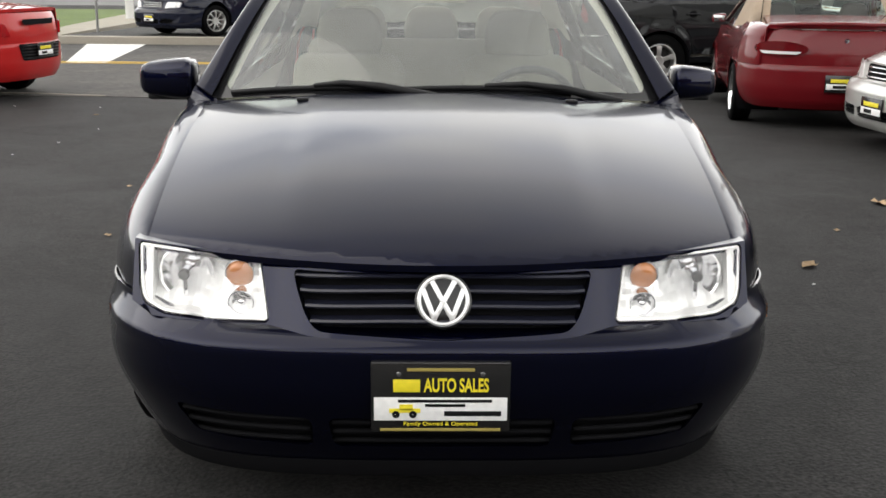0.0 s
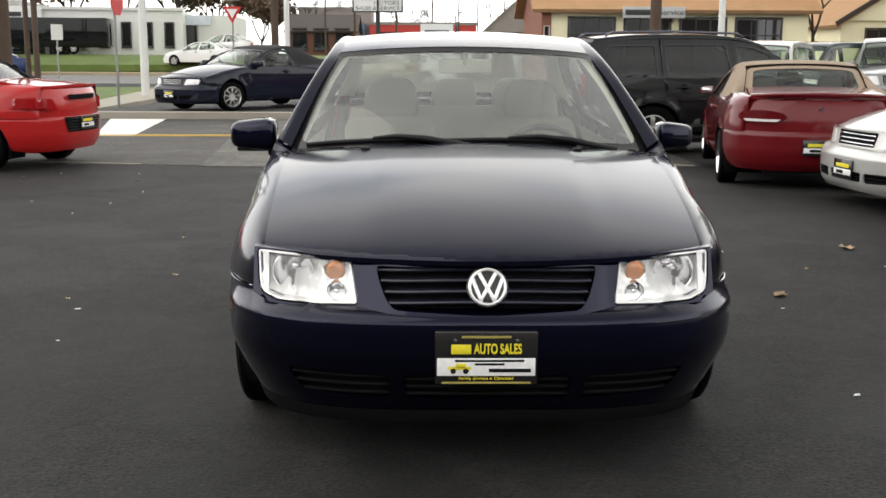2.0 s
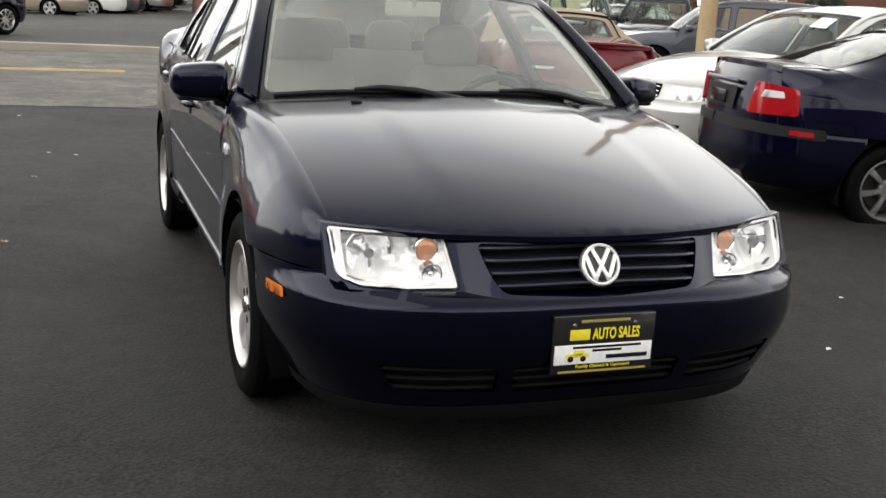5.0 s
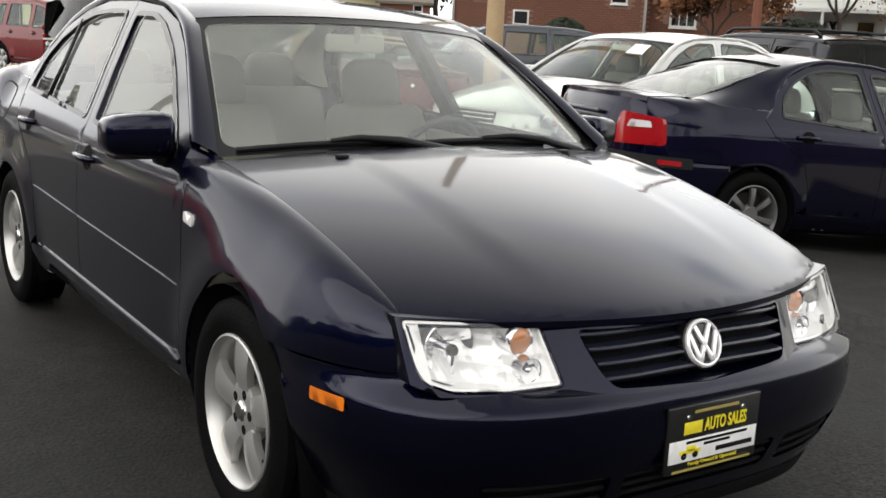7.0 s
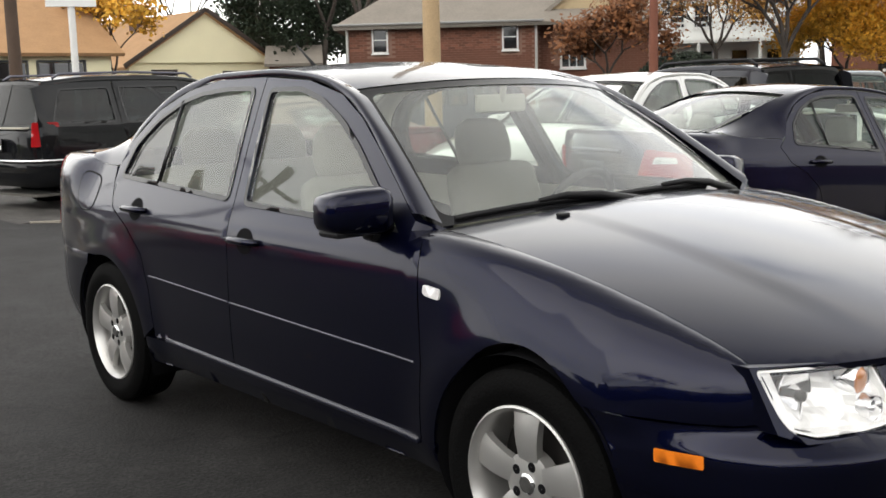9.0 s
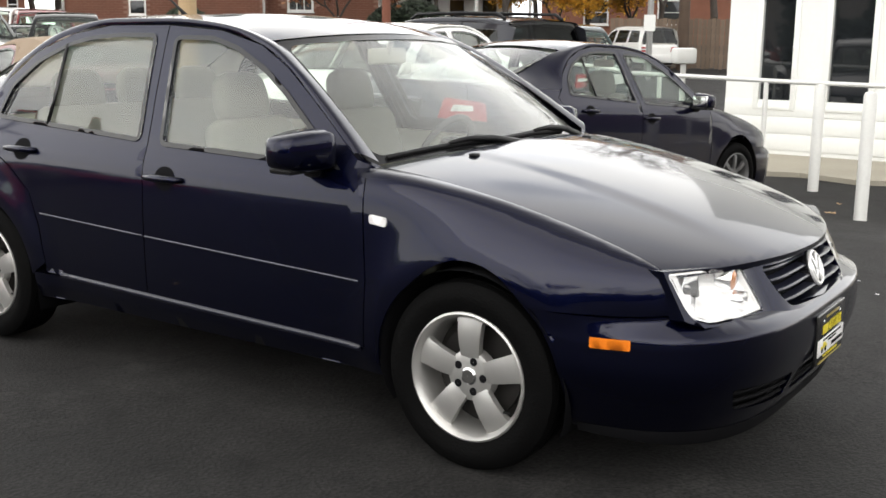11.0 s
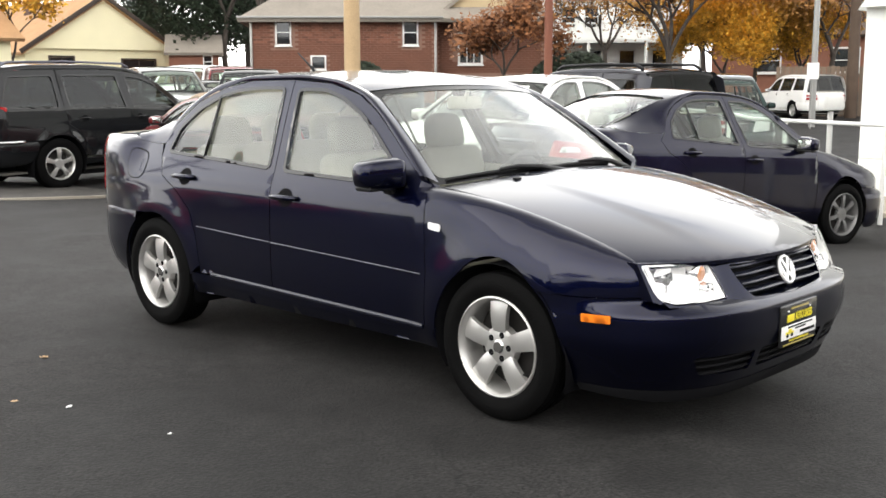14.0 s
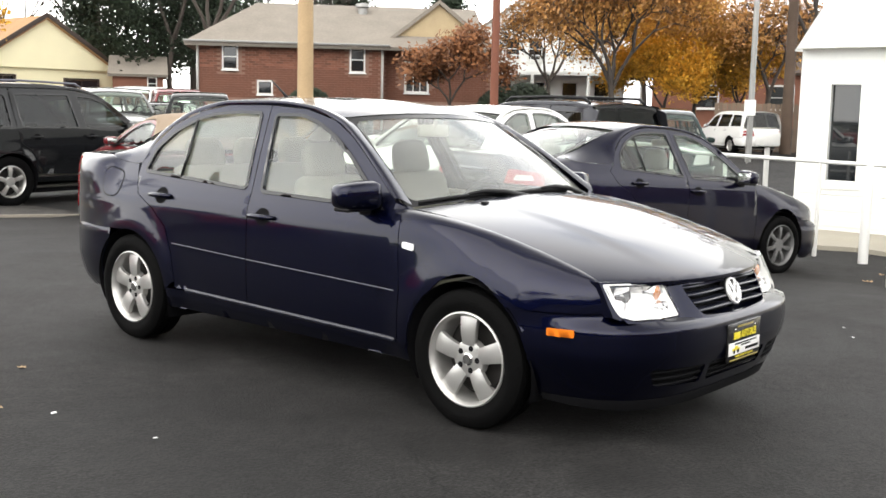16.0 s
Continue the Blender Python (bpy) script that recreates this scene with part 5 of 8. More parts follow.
# ---- ground ----
def asphalt(name, col, speck, rough=0.82, crack=True):
    """Rolled asphalt: stone grain, pale specks, wide stains and hairline cracks."""
    m, n, l, b = nodes_of(name)
    tc = n.new("ShaderNodeTexCoord")

    def noise(scale, detail=4.0, dist=0.0):
        t = n.new("ShaderNodeTexNoise")
        t.inputs["Scale"].default_value, t.inputs["Detail"].default_value, t.inputs["Distortion"].default_value = scale, detail, dist
        l.new(tc.outputs["Object"], t.inputs["Vector"])
        return t.outputs["Fac"]

    def ranged(v, a, b_, c, d):
        r = n.new("ShaderNodeMapRange")
        r.inputs["From Min"].default_value, r.inputs["From Max"].default_value, r.inputs["To Min"].default_value, r.inputs["To Max"].default_value = a, b_, c, d
        l.new(v, r.inputs["Value"])
        return r.outputs[0]

    def mathn(op, a, c):
        k = n.new("ShaderNodeMath"); k.operation = op
        for i, q in enumerate((a, c)):
            if isinstance(q, float):
                k.inputs[i].default_value = q
            else:
                l.new(q, k.inputs[i])
        return k.outputs[0]
    grain, fine, stain, wide = noise(75, 6.0), noise(300, 2.0), noise(1.3, 6.0, 0.8), noise(0.22, 4.0, 0.5)
    v = mathn("MULTIPLY", ranged(stain, 0.3, 0.7, 0.55, 1.45), ranged(wide, 0.35, 0.65, 0.76, 1.28))
    v = mathn("MULTIPLY", v, ranged(noise(9.0, 5.0, 0.4), 0.3, 0.7, 0.72, 1.28))
    v = mathn("MULTIPLY", v, ranged(grain, 0.3, 0.7, 0.2, 1.8))
    v = mathn("ADD", v, ranged(fine, 0.66, 0.74, 0.0, speck))
    dot = n.new("ShaderNodeTexVoronoi")
    dot.inputs["Scale"].default_value = 24.0
    l.new(tc.outputs["Object"], dot.inputs["Vector"])
    v = mathn("ADD", v, mathn("MULTIPLY", ranged(dot.outputs["Distance"], 0.05, 0.13, 1.0, 0.0), ranged(noise(5.0, 3.0), 0.5, 0.62, 0.0, speck)))
    if crack:
        vo = n.new("ShaderNodeTexVoronoi")
        vo.feature = "DISTANCE_TO_EDGE"
        vo.inputs["Scale"].default_value = 0.16
        ds = n.new("ShaderNodeVectorMath"); ds.operation = "MULTIPLY_ADD"
        nz = n.new("ShaderNodeTexNoise"); nz.inputs["Scale"].default_value, nz.inputs["Detail"].default_value = 1.1, 6.0
        l.new(tc.outputs["Object"], nz.inputs["Vector"])
        ds.inputs[1].default_value = (1.6, 1.6, 0.0)
        l.new(nz.outputs["Color"], ds.inputs[0]); l.new(tc.outputs["Object"], ds.inputs[2])
        l.new(ds.outputs[0], vo.inputs["Vector"])
        cr = ranged(vo.outputs["Distance"], 0.0, 0.0022, 0.45, 1.0)
        v = mathn("MULTIPLY", v, cr)
    sc = n.new("ShaderNodeVectorMath"); sc.operation = "SCALE"
    sc.inputs[0].default_value = col
    l.new(v, sc.inputs["Scale"])
    l.new(sc.outputs[0], b.inputs["Base Color"])
    l.new(ranged(stain, 0.3, 0.7, rough - 0.1, rough + 0.08), b.inputs["Roughness"])
    b.inputs["Specular IOR Level"].default_value = 0.3
    bp = n.new("ShaderNodeBump")
    bp.inputs["Strength"].default_value, bp.inputs["Distance"].default_value = 0.7, 0.006
    l.new(grain, bp.inputs["Height"]); l.new(bp.outputs[0], b.inputs["Normal"])
    return m


ASPHALT = asphalt("asphalt", (0.0138, 0.0132, 0.0130), 2.8)
xs = np.unique(np.concatenate([np.linspace(-300, -30, 10), np.linspace(-30, 30, 61), np.linspace(30, 300, 10)]))
ysg = np.unique(np.concatenate([np.linspace(-200, -20, 7), np.linspace(-20, 60, 81), np.linspace(60, 400, 12)]))
GX, GY = np.meshgrid(xs, ysg, indexing="ij")
GZ = ground_z(GX, GY)
gv = np.stack([GX.ravel(), GY.ravel(), GZ.ravel()], 1)
ny = len(ysg)
gf = [(i * ny + j, (i + 1) * ny + j, (i + 1) * ny + j + 1, i * ny + j + 1) for i in range(len(xs) - 1) for j in range(ny - 1)]
tagged(raw("ground", gv, gf, ASPHALT), "dark worn asphalt lot with fine cracks", "ground", kind="structure")


# ---- the other cars ----
SILVER = paint("silver_paint", (0.55, 0.55, 0.53), 0.55, 0.32)
WHITE_PAINT = paint("white_paint", (0.74, 0.74, 0.72), 0.0, 0.3)
RED = paint("red_paint", (0.115, 0.004, 0.007))
BRIGHT_RED = paint("bright_red_paint", (0.40, 0.014, 0.014), 0.0, 0.35)
BLACK_PAINT = paint("black_paint", (0.007, 0.0075, 0.0085), 0.0, 0.3)
GREY_PAINT = paint("grey_paint", (0.075, 0.08, 0.092), 0.3, 0.35)
GREEN_PAINT = paint("dark_green_paint", (0.022, 0.038, 0.036), 0.2, 0.35)
BLUE_PAINT = paint("blue_paint", (0.018, 0.035, 0.11), 0.2, 0.35)
MAROON = paint("maroon_paint", (0.16, 0.02, 0.022), 0.2, 0.35)
CANVAS_TAN = mat("tan_canvas", (0.28, 0.215, 0.155), 0.9, 0.0, 0.08, 3, 300, bump=0.3)
CANVAS_BLACK = mat("black_canvas", (0.014, 0.014, 0.015), 0.9, 0.0, 0.1, 3, 300, bump=0.3)
GREY_CLOTH = mat("grey_cloth", (0.16, 0.15, 0.14), 0.9)
STICKER_WHITE = mat("white_paper", (0.8, 0.8, 0.8), 0.6)
STICKER_RED = mat("pink_marker", (0.75, 0.12, 0.16), 0.6)


def moved(pts, ys=(1.0, 1.4, 2.35, 3.35, 3.9, 4.3), by=(0.0, 0.03, -0.08, -0.24, -0.14, 0.0)):
    """Side-view points with the cabin drawn forward of the rear wheels."""
    return [(y + float(np.interp(y, ys, by)), *r) for y, *r in pts]


class OlderSaloonShape(SaloonShape):
    """A saloon with a long tail, broad rear pillars and a small quarter window."""
    S = [(0.0, 0.8), (0.2, 0.832), (0.36, 0.853), (0.5, 0.860), (0.65, 0.8625), (0.78, 0.857), (0.86, 0.843), (0.90, 0.825), (1.0, 0.770), (1.15, 0.69), (1.32, 0.6), (1.4, 0.55)]
    wr, flare, flare_w = 3.27, 0.010, 0.09
    shut1, shut2, shut3 = moved(SaloonShape.shut1), moved(SaloonShape.shut2), moved(SaloonShape.shut3, by=(0.0, 0.03, -0.08, -0.15, -0.1, 0.0))
    Gq = [(3.19, 0.99), (3.42, 0.99), (3.66, 1.0), (3.9, 0.998), (4.06, 0.985)]
    ze_r = [(3.3, 1.035), (3.7, 1.022), (4.0, 1.008), (4.12, 0.995), (4.2, 0.972)]
    tail_z, zq = 0.985, 0.985
    G, win1, win2, div = moved(SaloonShape.G), moved(SaloonShape.win1), moved(SaloonShape.win2), moved(SaloonShape.div)
    T = [(x, *moved([(y, z)], (1.0, 1.4, 2.35, 2.8, 3.05, 3.3, 3.52, 3.72), (0.0, 0.03, -0.08, -0.18, -0.20, -0.14, -0.07, 0.0))[0]) for x, y, z in SaloonShape.T]
    bl = (((0, 3.74, 1.03), (0.58, 3.68, 1.02)), ((0, 2.98, 1.335), (0.53, 2.92, 1.3)), 0.03)
    mirror = (1.53, 0.945)
    handles = ((2.14, 0.785), (2.90, 0.835))


class ConvertibleShape(SaloonShape):
    """A two-door with a folding canvas top."""
    soft_top, two_door = True, True
    shut2 = [(2.55, 0.33), (2.55, 0.74), (2.53, 0.90)]
    G = [(1.36, 0.925), (1.50, 1.01), (1.66, 1.10), (1.84, 1.18), (2.02, 1.225), (2.25, 1.245), (2.42, 1.22), (2.48, 1.08), (2.53, 0.90), (2.9, 0.925), (3.3, 0.95)]
    win1 = rounded([(2.44, 0.90), (2.38, 1.17), (2.22, 1.205), (2.04, 1.185), (1.88, 1.145), (1.70, 1.06), (1.42, 0.885)], 0.03, 3)
    win2, div = None, None
    shut3 = [(2.96, 0.37), (2.985, 0.52), (3.04, 0.66), (3.17, 0.76), (3.32, 0.85), (3.36, 0.93)]
    T = [(0.735, 1.30, 0.905), (0.690, 1.50, 1.02), (0.64, 1.70, 1.13), (0.60, 1.86, 1.20), (0.58, 2.1, 1.29), (0.57, 2.4, 1.315), (0.57, 2.70, 1.29), (0.58, 2.92, 1.22), (0.60, 3.10, 1.10), (0.63, 3.30, 0.97)]
    roof_u, crown = (0.27, 0.72), 0.03
    ws = (((0, 1.215, 0.925), (0.735, 1.335, 0.895)), ((0, 1.80, 1.235), (0.60, 1.88, 1.205)), 0.03)
    bl = (((0, 3.32, 0.985), (0.60, 3.24, 0.97)), ((0, 2.90, 1.27), (0.55, 2.86, 1.235)), 0.02)


class WagonShape(SaloonShape):
    """A tall five-door wagon on big wheels."""
    L = 4.70
    S = [(0.0, 0.82), (0.3, 0.86), (0.5, 0.885), (0.8, 0.89), (1.0, 0.88), (1.12, 0.86), (1.3, 0.80), (1.55, 0.72), (1.75, 0.65)]
    planf, planr = (0.885, 0.80, 0.76, 3.0), (0.885, 3.95, 0.75, 4.5)
    belt, tail_in, flare, arch = 1.06, 0.0, 0.025, 0.40
    wf, wr, wzf, wzr, R, rim, track = 0.92, 3.62, 0.36, 0.36, 0.36, 0.225, 0.79
    lip = (0.10, 0.365)
    lip_z, xe, cowl, hood_top, hood_drop, dome = 0.89, [(0.2, 0.74), (0.5, 0.76), (1.4, 0.78)], 1.25, 1.10, 0.05, 0.012
    fend0 = [(0.33, 0.68), (0.40, 0.66)]
    fb_knee, fb_top = 0.605, [(0.30, 0.66), (0.20, 0.66)]
    zs, fy, lampy, bz, bz_r, sill, sill_rise = 0.78, 1.42, 0.30, 0.66, 0.70, 0.42, 0.0
    shut1 = [(1.36, 0.44), (1.35, 0.75), (1.37, 1.0), (1.39, 1.09)]
    shut2 = [(2.42, 0.46), (2.41, 0.9), (2.43, 1.1), (2.50, 1.655)]
    shut3 = [(3.18, 0.50), (3.21, 0.66), (3.30, 0.80), (3.45, 0.90), (3.50, 1.10)]
    G = [(1.46, 1.15), (1.64, 1.29), (1.86, 1.46), (2.12, 1.60), (2.50, 1.66), (3.0, 1.665), (3.50, 1.66)]
    Gq, gq_n, zq, rear_y = [(3.52, 1.66), (4.0, 1.65), (4.45, 1.62)], 3, 1.60, 4.56
    win1 = rounded([(2.37, 1.10), (2.42, 1.58), (2.16, 1.55), (1.94, 1.46), (1.55, 1.10)], 0.03, 3)
    win2 = rounded([(3.42, 1.12), (3.44, 1.585), (2.56, 1.59), (2.49, 1.11)], 0.03, 3)
    win3 = rounded([(3.57, 1.13), (3.58, 1.58), (4.25, 1.56), (4.42, 1.14)], 0.05, 3)
    div = None
    T = [(0.78, 1.38, 1.10), (0.71, 1.72, 1.37), (0.645, 2.0, 1.585), (0.63, 2.3, 1.69), (0.62, 3.0, 1.735), (0.62, 3.8, 1.725), (0.61, 4.40, 1.67)]
    roof_u, crown, roof_bow = (0.21, 1.0), 0.02, (0.06, 0.03)
    ws = (((0, 1.28, 1.12), (0.78, 1.40, 1.10)), ((0, 1.93, 1.63), (0.65, 2.01, 1.595)), 0.02)
    ws_tint = False
    bl = (((0, 4.62, 1.06), (0.74, 4.58, 1.06)), ((0, 4.46, 1.66), (0.61, 4.42, 1.63)), 0.01)
    trunk, mirror, handles, tail_z, tail_lean = False, (1.60, 1.13), ((2.28, 0.98), (3.20, 0.98)), 1.07, 0.0
    fb = [(0.30, 0.07), (0.36, 0.025), (0.45, 0.0), (0.60, 0.0), (0.64, 0.015), (0.66, 0.05)]
    fb_holes, fb_slats = [rounded([(-0.35, 0.40), (0.35, 0.40), (0.35, 0.47), (-0.35, 0.47)], 0.02)], 2
    rb = [(0.36, 0.06), (0.42, 0.01), (0.60, -0.02), (0.68, -0.01), (0.70, 0.02)]


def plate(parent, m, numbered=True):
    """A dealer plate: black frame, yellow bars, white band."""
    p = new("dealer_plate"); p.parent = parent
    p.matrix_basis = m
    bm = bmesh.new(); add_box(bm, -0.156, 0.156, -0.012, 0.0, -0.08, 0.08, 0.004)
    part("plate_frame", bm, PLATE_BLACK, p)
    bm = bmesh.new(); add_box(bm, -0.145, 0.145, -0.015, -0.011, -0.05, 0.0, 0.001)
    part("white_band", bm, PLATE_WHITE, p)
    bm = bmesh.new(); add_box(bm, -0.11, 0.11, -0.015, -0.011, 0.012, 0.045, 0.001)
    part("dealer_bar", bm, PLATE_YELLOW, p)
    bm = bmesh.new(); add_box(bm, -0.09, 0.02, -0.018, -0.014, -0.04, -0.012, 0.001)
    part("picture_bar", bm, GLOSS_BLACK, p)


def front_face(car, c, body, bars=True, with_plate=True):
    z0, z1 = c.fb[-1][0] - 0.008, c.lip_z
    S = c.s_of_x
    d = curve([(z0 - 0.02, c.fb[-1][1] - 0.01), (z1, c.fb[-1][1] + 0.02)])
    fn = lambda o: (lambda s, z: c.nose(s, z, d(z) + o - 0.03 * smoothstep(0.55, 0.95, np.abs(s))))
    w = S(0.75)
    patch("nose_panel", [(-w, z0), (w, z0), (w, z1), (-w, z1)], fn(0.0), body, car, step=0.06, gap=0)
    h = z1 - z0
    for sd in (False, True):
        patch("headlamp", rounded([(S(0.38), z0 + 0.1 * h), (S(0.72), z0 + 0.22 * h), (S(0.745), z1 - 0.02), (S(0.45), z1 - 0.015)], 0.03), fn(-0.006), CLEAR_LENS, car, "clear headlamp", step=0.04, gap=0, rim=(0, 0.03, 0), mirror=sd)
    g = patch("grille", rounded([(-S(0.30), z0 + 0.12 * h), (S(0.30), z0 + 0.12 * h), (S(0.33), z1 - 0.01), (-S(0.33), z1 - 0.01)], 0.02), fn(-0.003), DARK, car, step=0.06, gap=0)
    if bars:
        for k in range(3):
            zz = z0 + h * (0.25 + 0.25 * k)
            sweep("grille_bar", [fn(-0.008)(np.array([s]), np.array([zz]))[:, 0] for s in np.linspace(-S(0.30), S(0.30), 9)], 0.007, CHROME, g, seg=5)
    if with_plate:
        y = float(c.nose(np.array([0.0]), np.array([0.4]), 0)[1][0])
        plate(car, Matrix.Translation((0, y - 0.002, (c.fb[0][0] + z0) / 2)))


def tail_face(car, c, three=True, low=None, high=None, inner=0.40, with_plate=True, plate_z=None):
    z0 = low or c.bz_r + 0.07
    z1 = high or z0 + 0.19
    s1 = c.s_of_y(c.wr + 0.72, True)
    s0 = float(np.interp(inner, c.rear[1], c.rear[0]))
    lo = s1 - 0.02 if s1 > s0 else s0 + 0.2
    for sd in (False, True):
        tl = patch("tail_lamp", rounded([(s0, z0), (lo, z0 + 0.01), (lo - 0.02, z1), (s0 + 0.03, z1)], 0.02), lambda s, z: c.nose(s, z, 0.006, True), RED_LENS, car, "red tail lamp", step=0.04, gap=0, rim=(0, -0.03, 0), mirror=sd, flip=True)
        if three:
            zm, zh = z0 + (z1 - z0) * 0.45, z0 + (z1 - z0) * 0.68
            patch("reversing_lens", rounded([(s0 + 0.04, zm), (lo - 0.05, zm), (lo - 0.05, zh), (s0 + 0.04, zh)], 0.01), lambda s, z: c.nose(s, z, 0.001, True), CLEAR_LENS, tl, step=0.04, gap=0, mirror=sd, flip=True)
    if with_plate:
        plate(car, Matrix.Translation((0, c.L + 0.005, plate_z or z0 + 0.02)) @ Matrix.Rotation(math.pi, 4, "Z"))


def put(car, local, spot, heading, scale=(1, 1, 1), pitch=0.0):
    """Sets a car so that the point local (x, y) of it stands at spot, looking along heading."""
    rz = math.atan2(heading[0], -heading[1])
    m = Matrix.Rotation(rz, 4, "Z")
    off = m @ Vector((local[0] * scale[0], local[1] * scale[1], 0))
    car.location = (spot[0] - off.x, spot[1] - off.y, gz(*spot) if len(spot) < 3 else spot[2])
    car.rotation_euler = (radians(pitch), 0, rz)
    car.scale = scale


NOPLACE = (0, 0, 0)
sal, con, wag, old = SaloonShape(), ConvertibleShape(), WagonShape(), OlderSaloonShape()
BGW = dict(spokes=7, petal_w=(0.012, 0.020))

DULL_NAVY = paint("dull_navy_paint", (0.0030, 0.0030, 0.0165), 0.85, 0.42)
PALE_CLOTH = mat("pale_grey_cloth", (0.17, 0.17, 0.155), 0.9)
navy2 = build_car("saloon_car", old, "dull navy older saloon with red and clear tail lamps", NOPLACE, 0, DULL_NAVY, interior=True, step=0.035, seats_m=PALE_CLOTH, rim_kw=dict(BGW, metal=mat("dull_alloy", (0.15, 0.15, 0.15), 0.45, 0.5)))
front_face(navy2, old, DULL_NAVY)
rear_s = lambda x: float(np.interp(x, old.rear[1], old.rear[0]))
for k in (False, True):
    tl = patch("tail_lamp", rounded([(rear_s(0.47), 0.685), (old.s_of_y(3.95, True), 0.70), (old.s_of_y(3.98, True), 0.875), (rear_s(0.53), 0.90)], 0.035), lambda s, z: old.nose(s, z, -0.006, True), RED_LENS, navy2, "red tail lamp with a clear band", step=0.03, gap=0, rim=(0, -0.03, 0), mirror=k, flip=True)
    patch("clear_band", rounded([(rear_s(0.58), 0.80), (old.s_of_y(4.03, True), 0.81), (old.s_of_y(4.04, True), 0.85), (rear_s(0.60), 0.85)], 0.01), lambda s, z: old.nose(s, z, -0.011, True), CLEAR_LENS, tl, step=0.03, gap=0, mirror=k, flip=True)
    patch("side_reflector", rounded([(3.84, 0.580), (3.98, 0.580), (3.98, 0.612), (3.84, 0.612)], 0.005), lambda y, v: old.nose(np.array([old.s_of_y(float(q), True) for q in np.atleast_1d(y)]), v, -0.010, True), RED_LENS, navy2, step=0.05, gap=0, mirror=k)
    patch("bumper_strip", rounded([(0.02, 0.565), (old.s_of_y(3.78, True), 0.565), (old.s_of_y(3.78, True), 0.635), (0.02, 0.635)], 0.01), lambda s, z: old.nose(s, z, -0.004, True), BLACK_PLASTIC, navy2, "grey-black bumper strip", step=0.06, gap=0, rim=(0, -0.02, 0), mirror=k, flip=True)
patch("plate_recess", rounded([(-0.28, 0.69), (0.28, 0.69), (0.31, 0.84), (-0.31, 0.84)], 0.02), lambda s, z: old.nose(s, z, 0.010, True), BLACK_PLASTIC, navy2, step=0.1, gap=0, flip=True)
box("plate_holder", -0.15, 0.15, old.L - 0.014, old.L + 0.002, 0.71, 0.80, GLOSS_BLACK, navy2, 0.003)
sweep("boot_grip", [(-0.30, old.L - 0.02, 0.875), (0.30, old.L - 0.02, 0.875)], 0.016, STRIP, navy2, seg=6)
tube("exhaust_pipe", (-0.42, 4.0, 0.26), (-0.42, 4.28, 0.25), 0.032, ALLOY_DARK, navy2)
put(navy2, (-0.757, 0.87), (6.11, 4.82, -0.288), (0.965, -0.262), (1.0, 1.0, 1.01), pitch=3.2)

silver = build_car("saloon_car", sal, "silver saloon with a dealer plate on its front bumper", NOPLACE, 0, SILVER, step=0.06, seats_m=GREY_CLOTH, rim_kw=BGW)
front_face(silver, sal, SILVER)
tail_face(silver, sal, True, 0.70, 0.88)
sp = sal.screen(*sal.ws)
patch("price_paper", [(0.45, 0.62), (0.72, 0.62), (0.72, 0.88), (0.45, 0.88)], lambda u, v: sp(u, v) + np.array([0, -0.012, 0.012])[:, None], STICKER_WHITE, silver, step=0.1, gap=0)
put(silver, (0, 0.02), (3.53, 8.42), (-0.985, -0.10), (1.03, 1.12, 1.03))

conv = build_car("convertible_car", con, "red convertible with a closed tan canvas top and chrome wheels", NOPLACE, 0, RED, step=0.045, seats_m=GREY_CLOTH, roof_m=CANVAS_TAN, rim_kw=dict(spokes=5, metal=CHROME))
front_face(conv, con, RED, with_plate=False)
plate(conv, Matrix.Translation((0, con.L + 0.005, 0.47)) @ Matrix.Rotation(math.pi, 4, "Z"))
for k in (False, True):
    oval = lambda w, h, z0: [(0.56 + w * math.cos(a), z0 + h * math.sin(a)) for a in np.linspace(0, 2 * math.pi, 28, endpoint=False)]
    tl = patch("tail_lamp", oval(0.25, 0.068, 0.775), lambda s, z: con.nose(s, z, 0.004, True), mat("dark_red_lens", (0.10, 0.005, 0.007), 0.12, 0.0, 0.1, 20, 150, coat=1.0), conv, "dark red oval tail lamp", step=0.04, gap=0, rim=(0, -0.03, 0), mirror=k, flip=True)
    patch("reversing_lens", rounded([(0.40, 0.727), (0.70, 0.727), (0.74, 0.752), (0.36, 0.752)], 0.008), lambda s, z: con.nose(s, z, -0.001, True), CLEAR_LENS, tl, step=0.04, gap=0, mirror=k, flip=True)
sweep("lip_spoiler", [(-0.62, 4.02, 0.985), (-0.4, 4.16, 1.0), (0, 4.20, 1.008), (0.4, 4.16, 1.0), (0.62, 4.02, 0.985)], 0.02, RED, conv, seg=8)
lathe("boot_lock", [(4.215, 0.001), (4.215, 0.02), (4.19, 0.022)], CHROME, conv, 12, "y", centre=(0, 0, 0.86))
put(conv, (0.757, 3.383), (3.13, 10.62), (0.20, 0.98), (1.04, 1.10, 0.97))

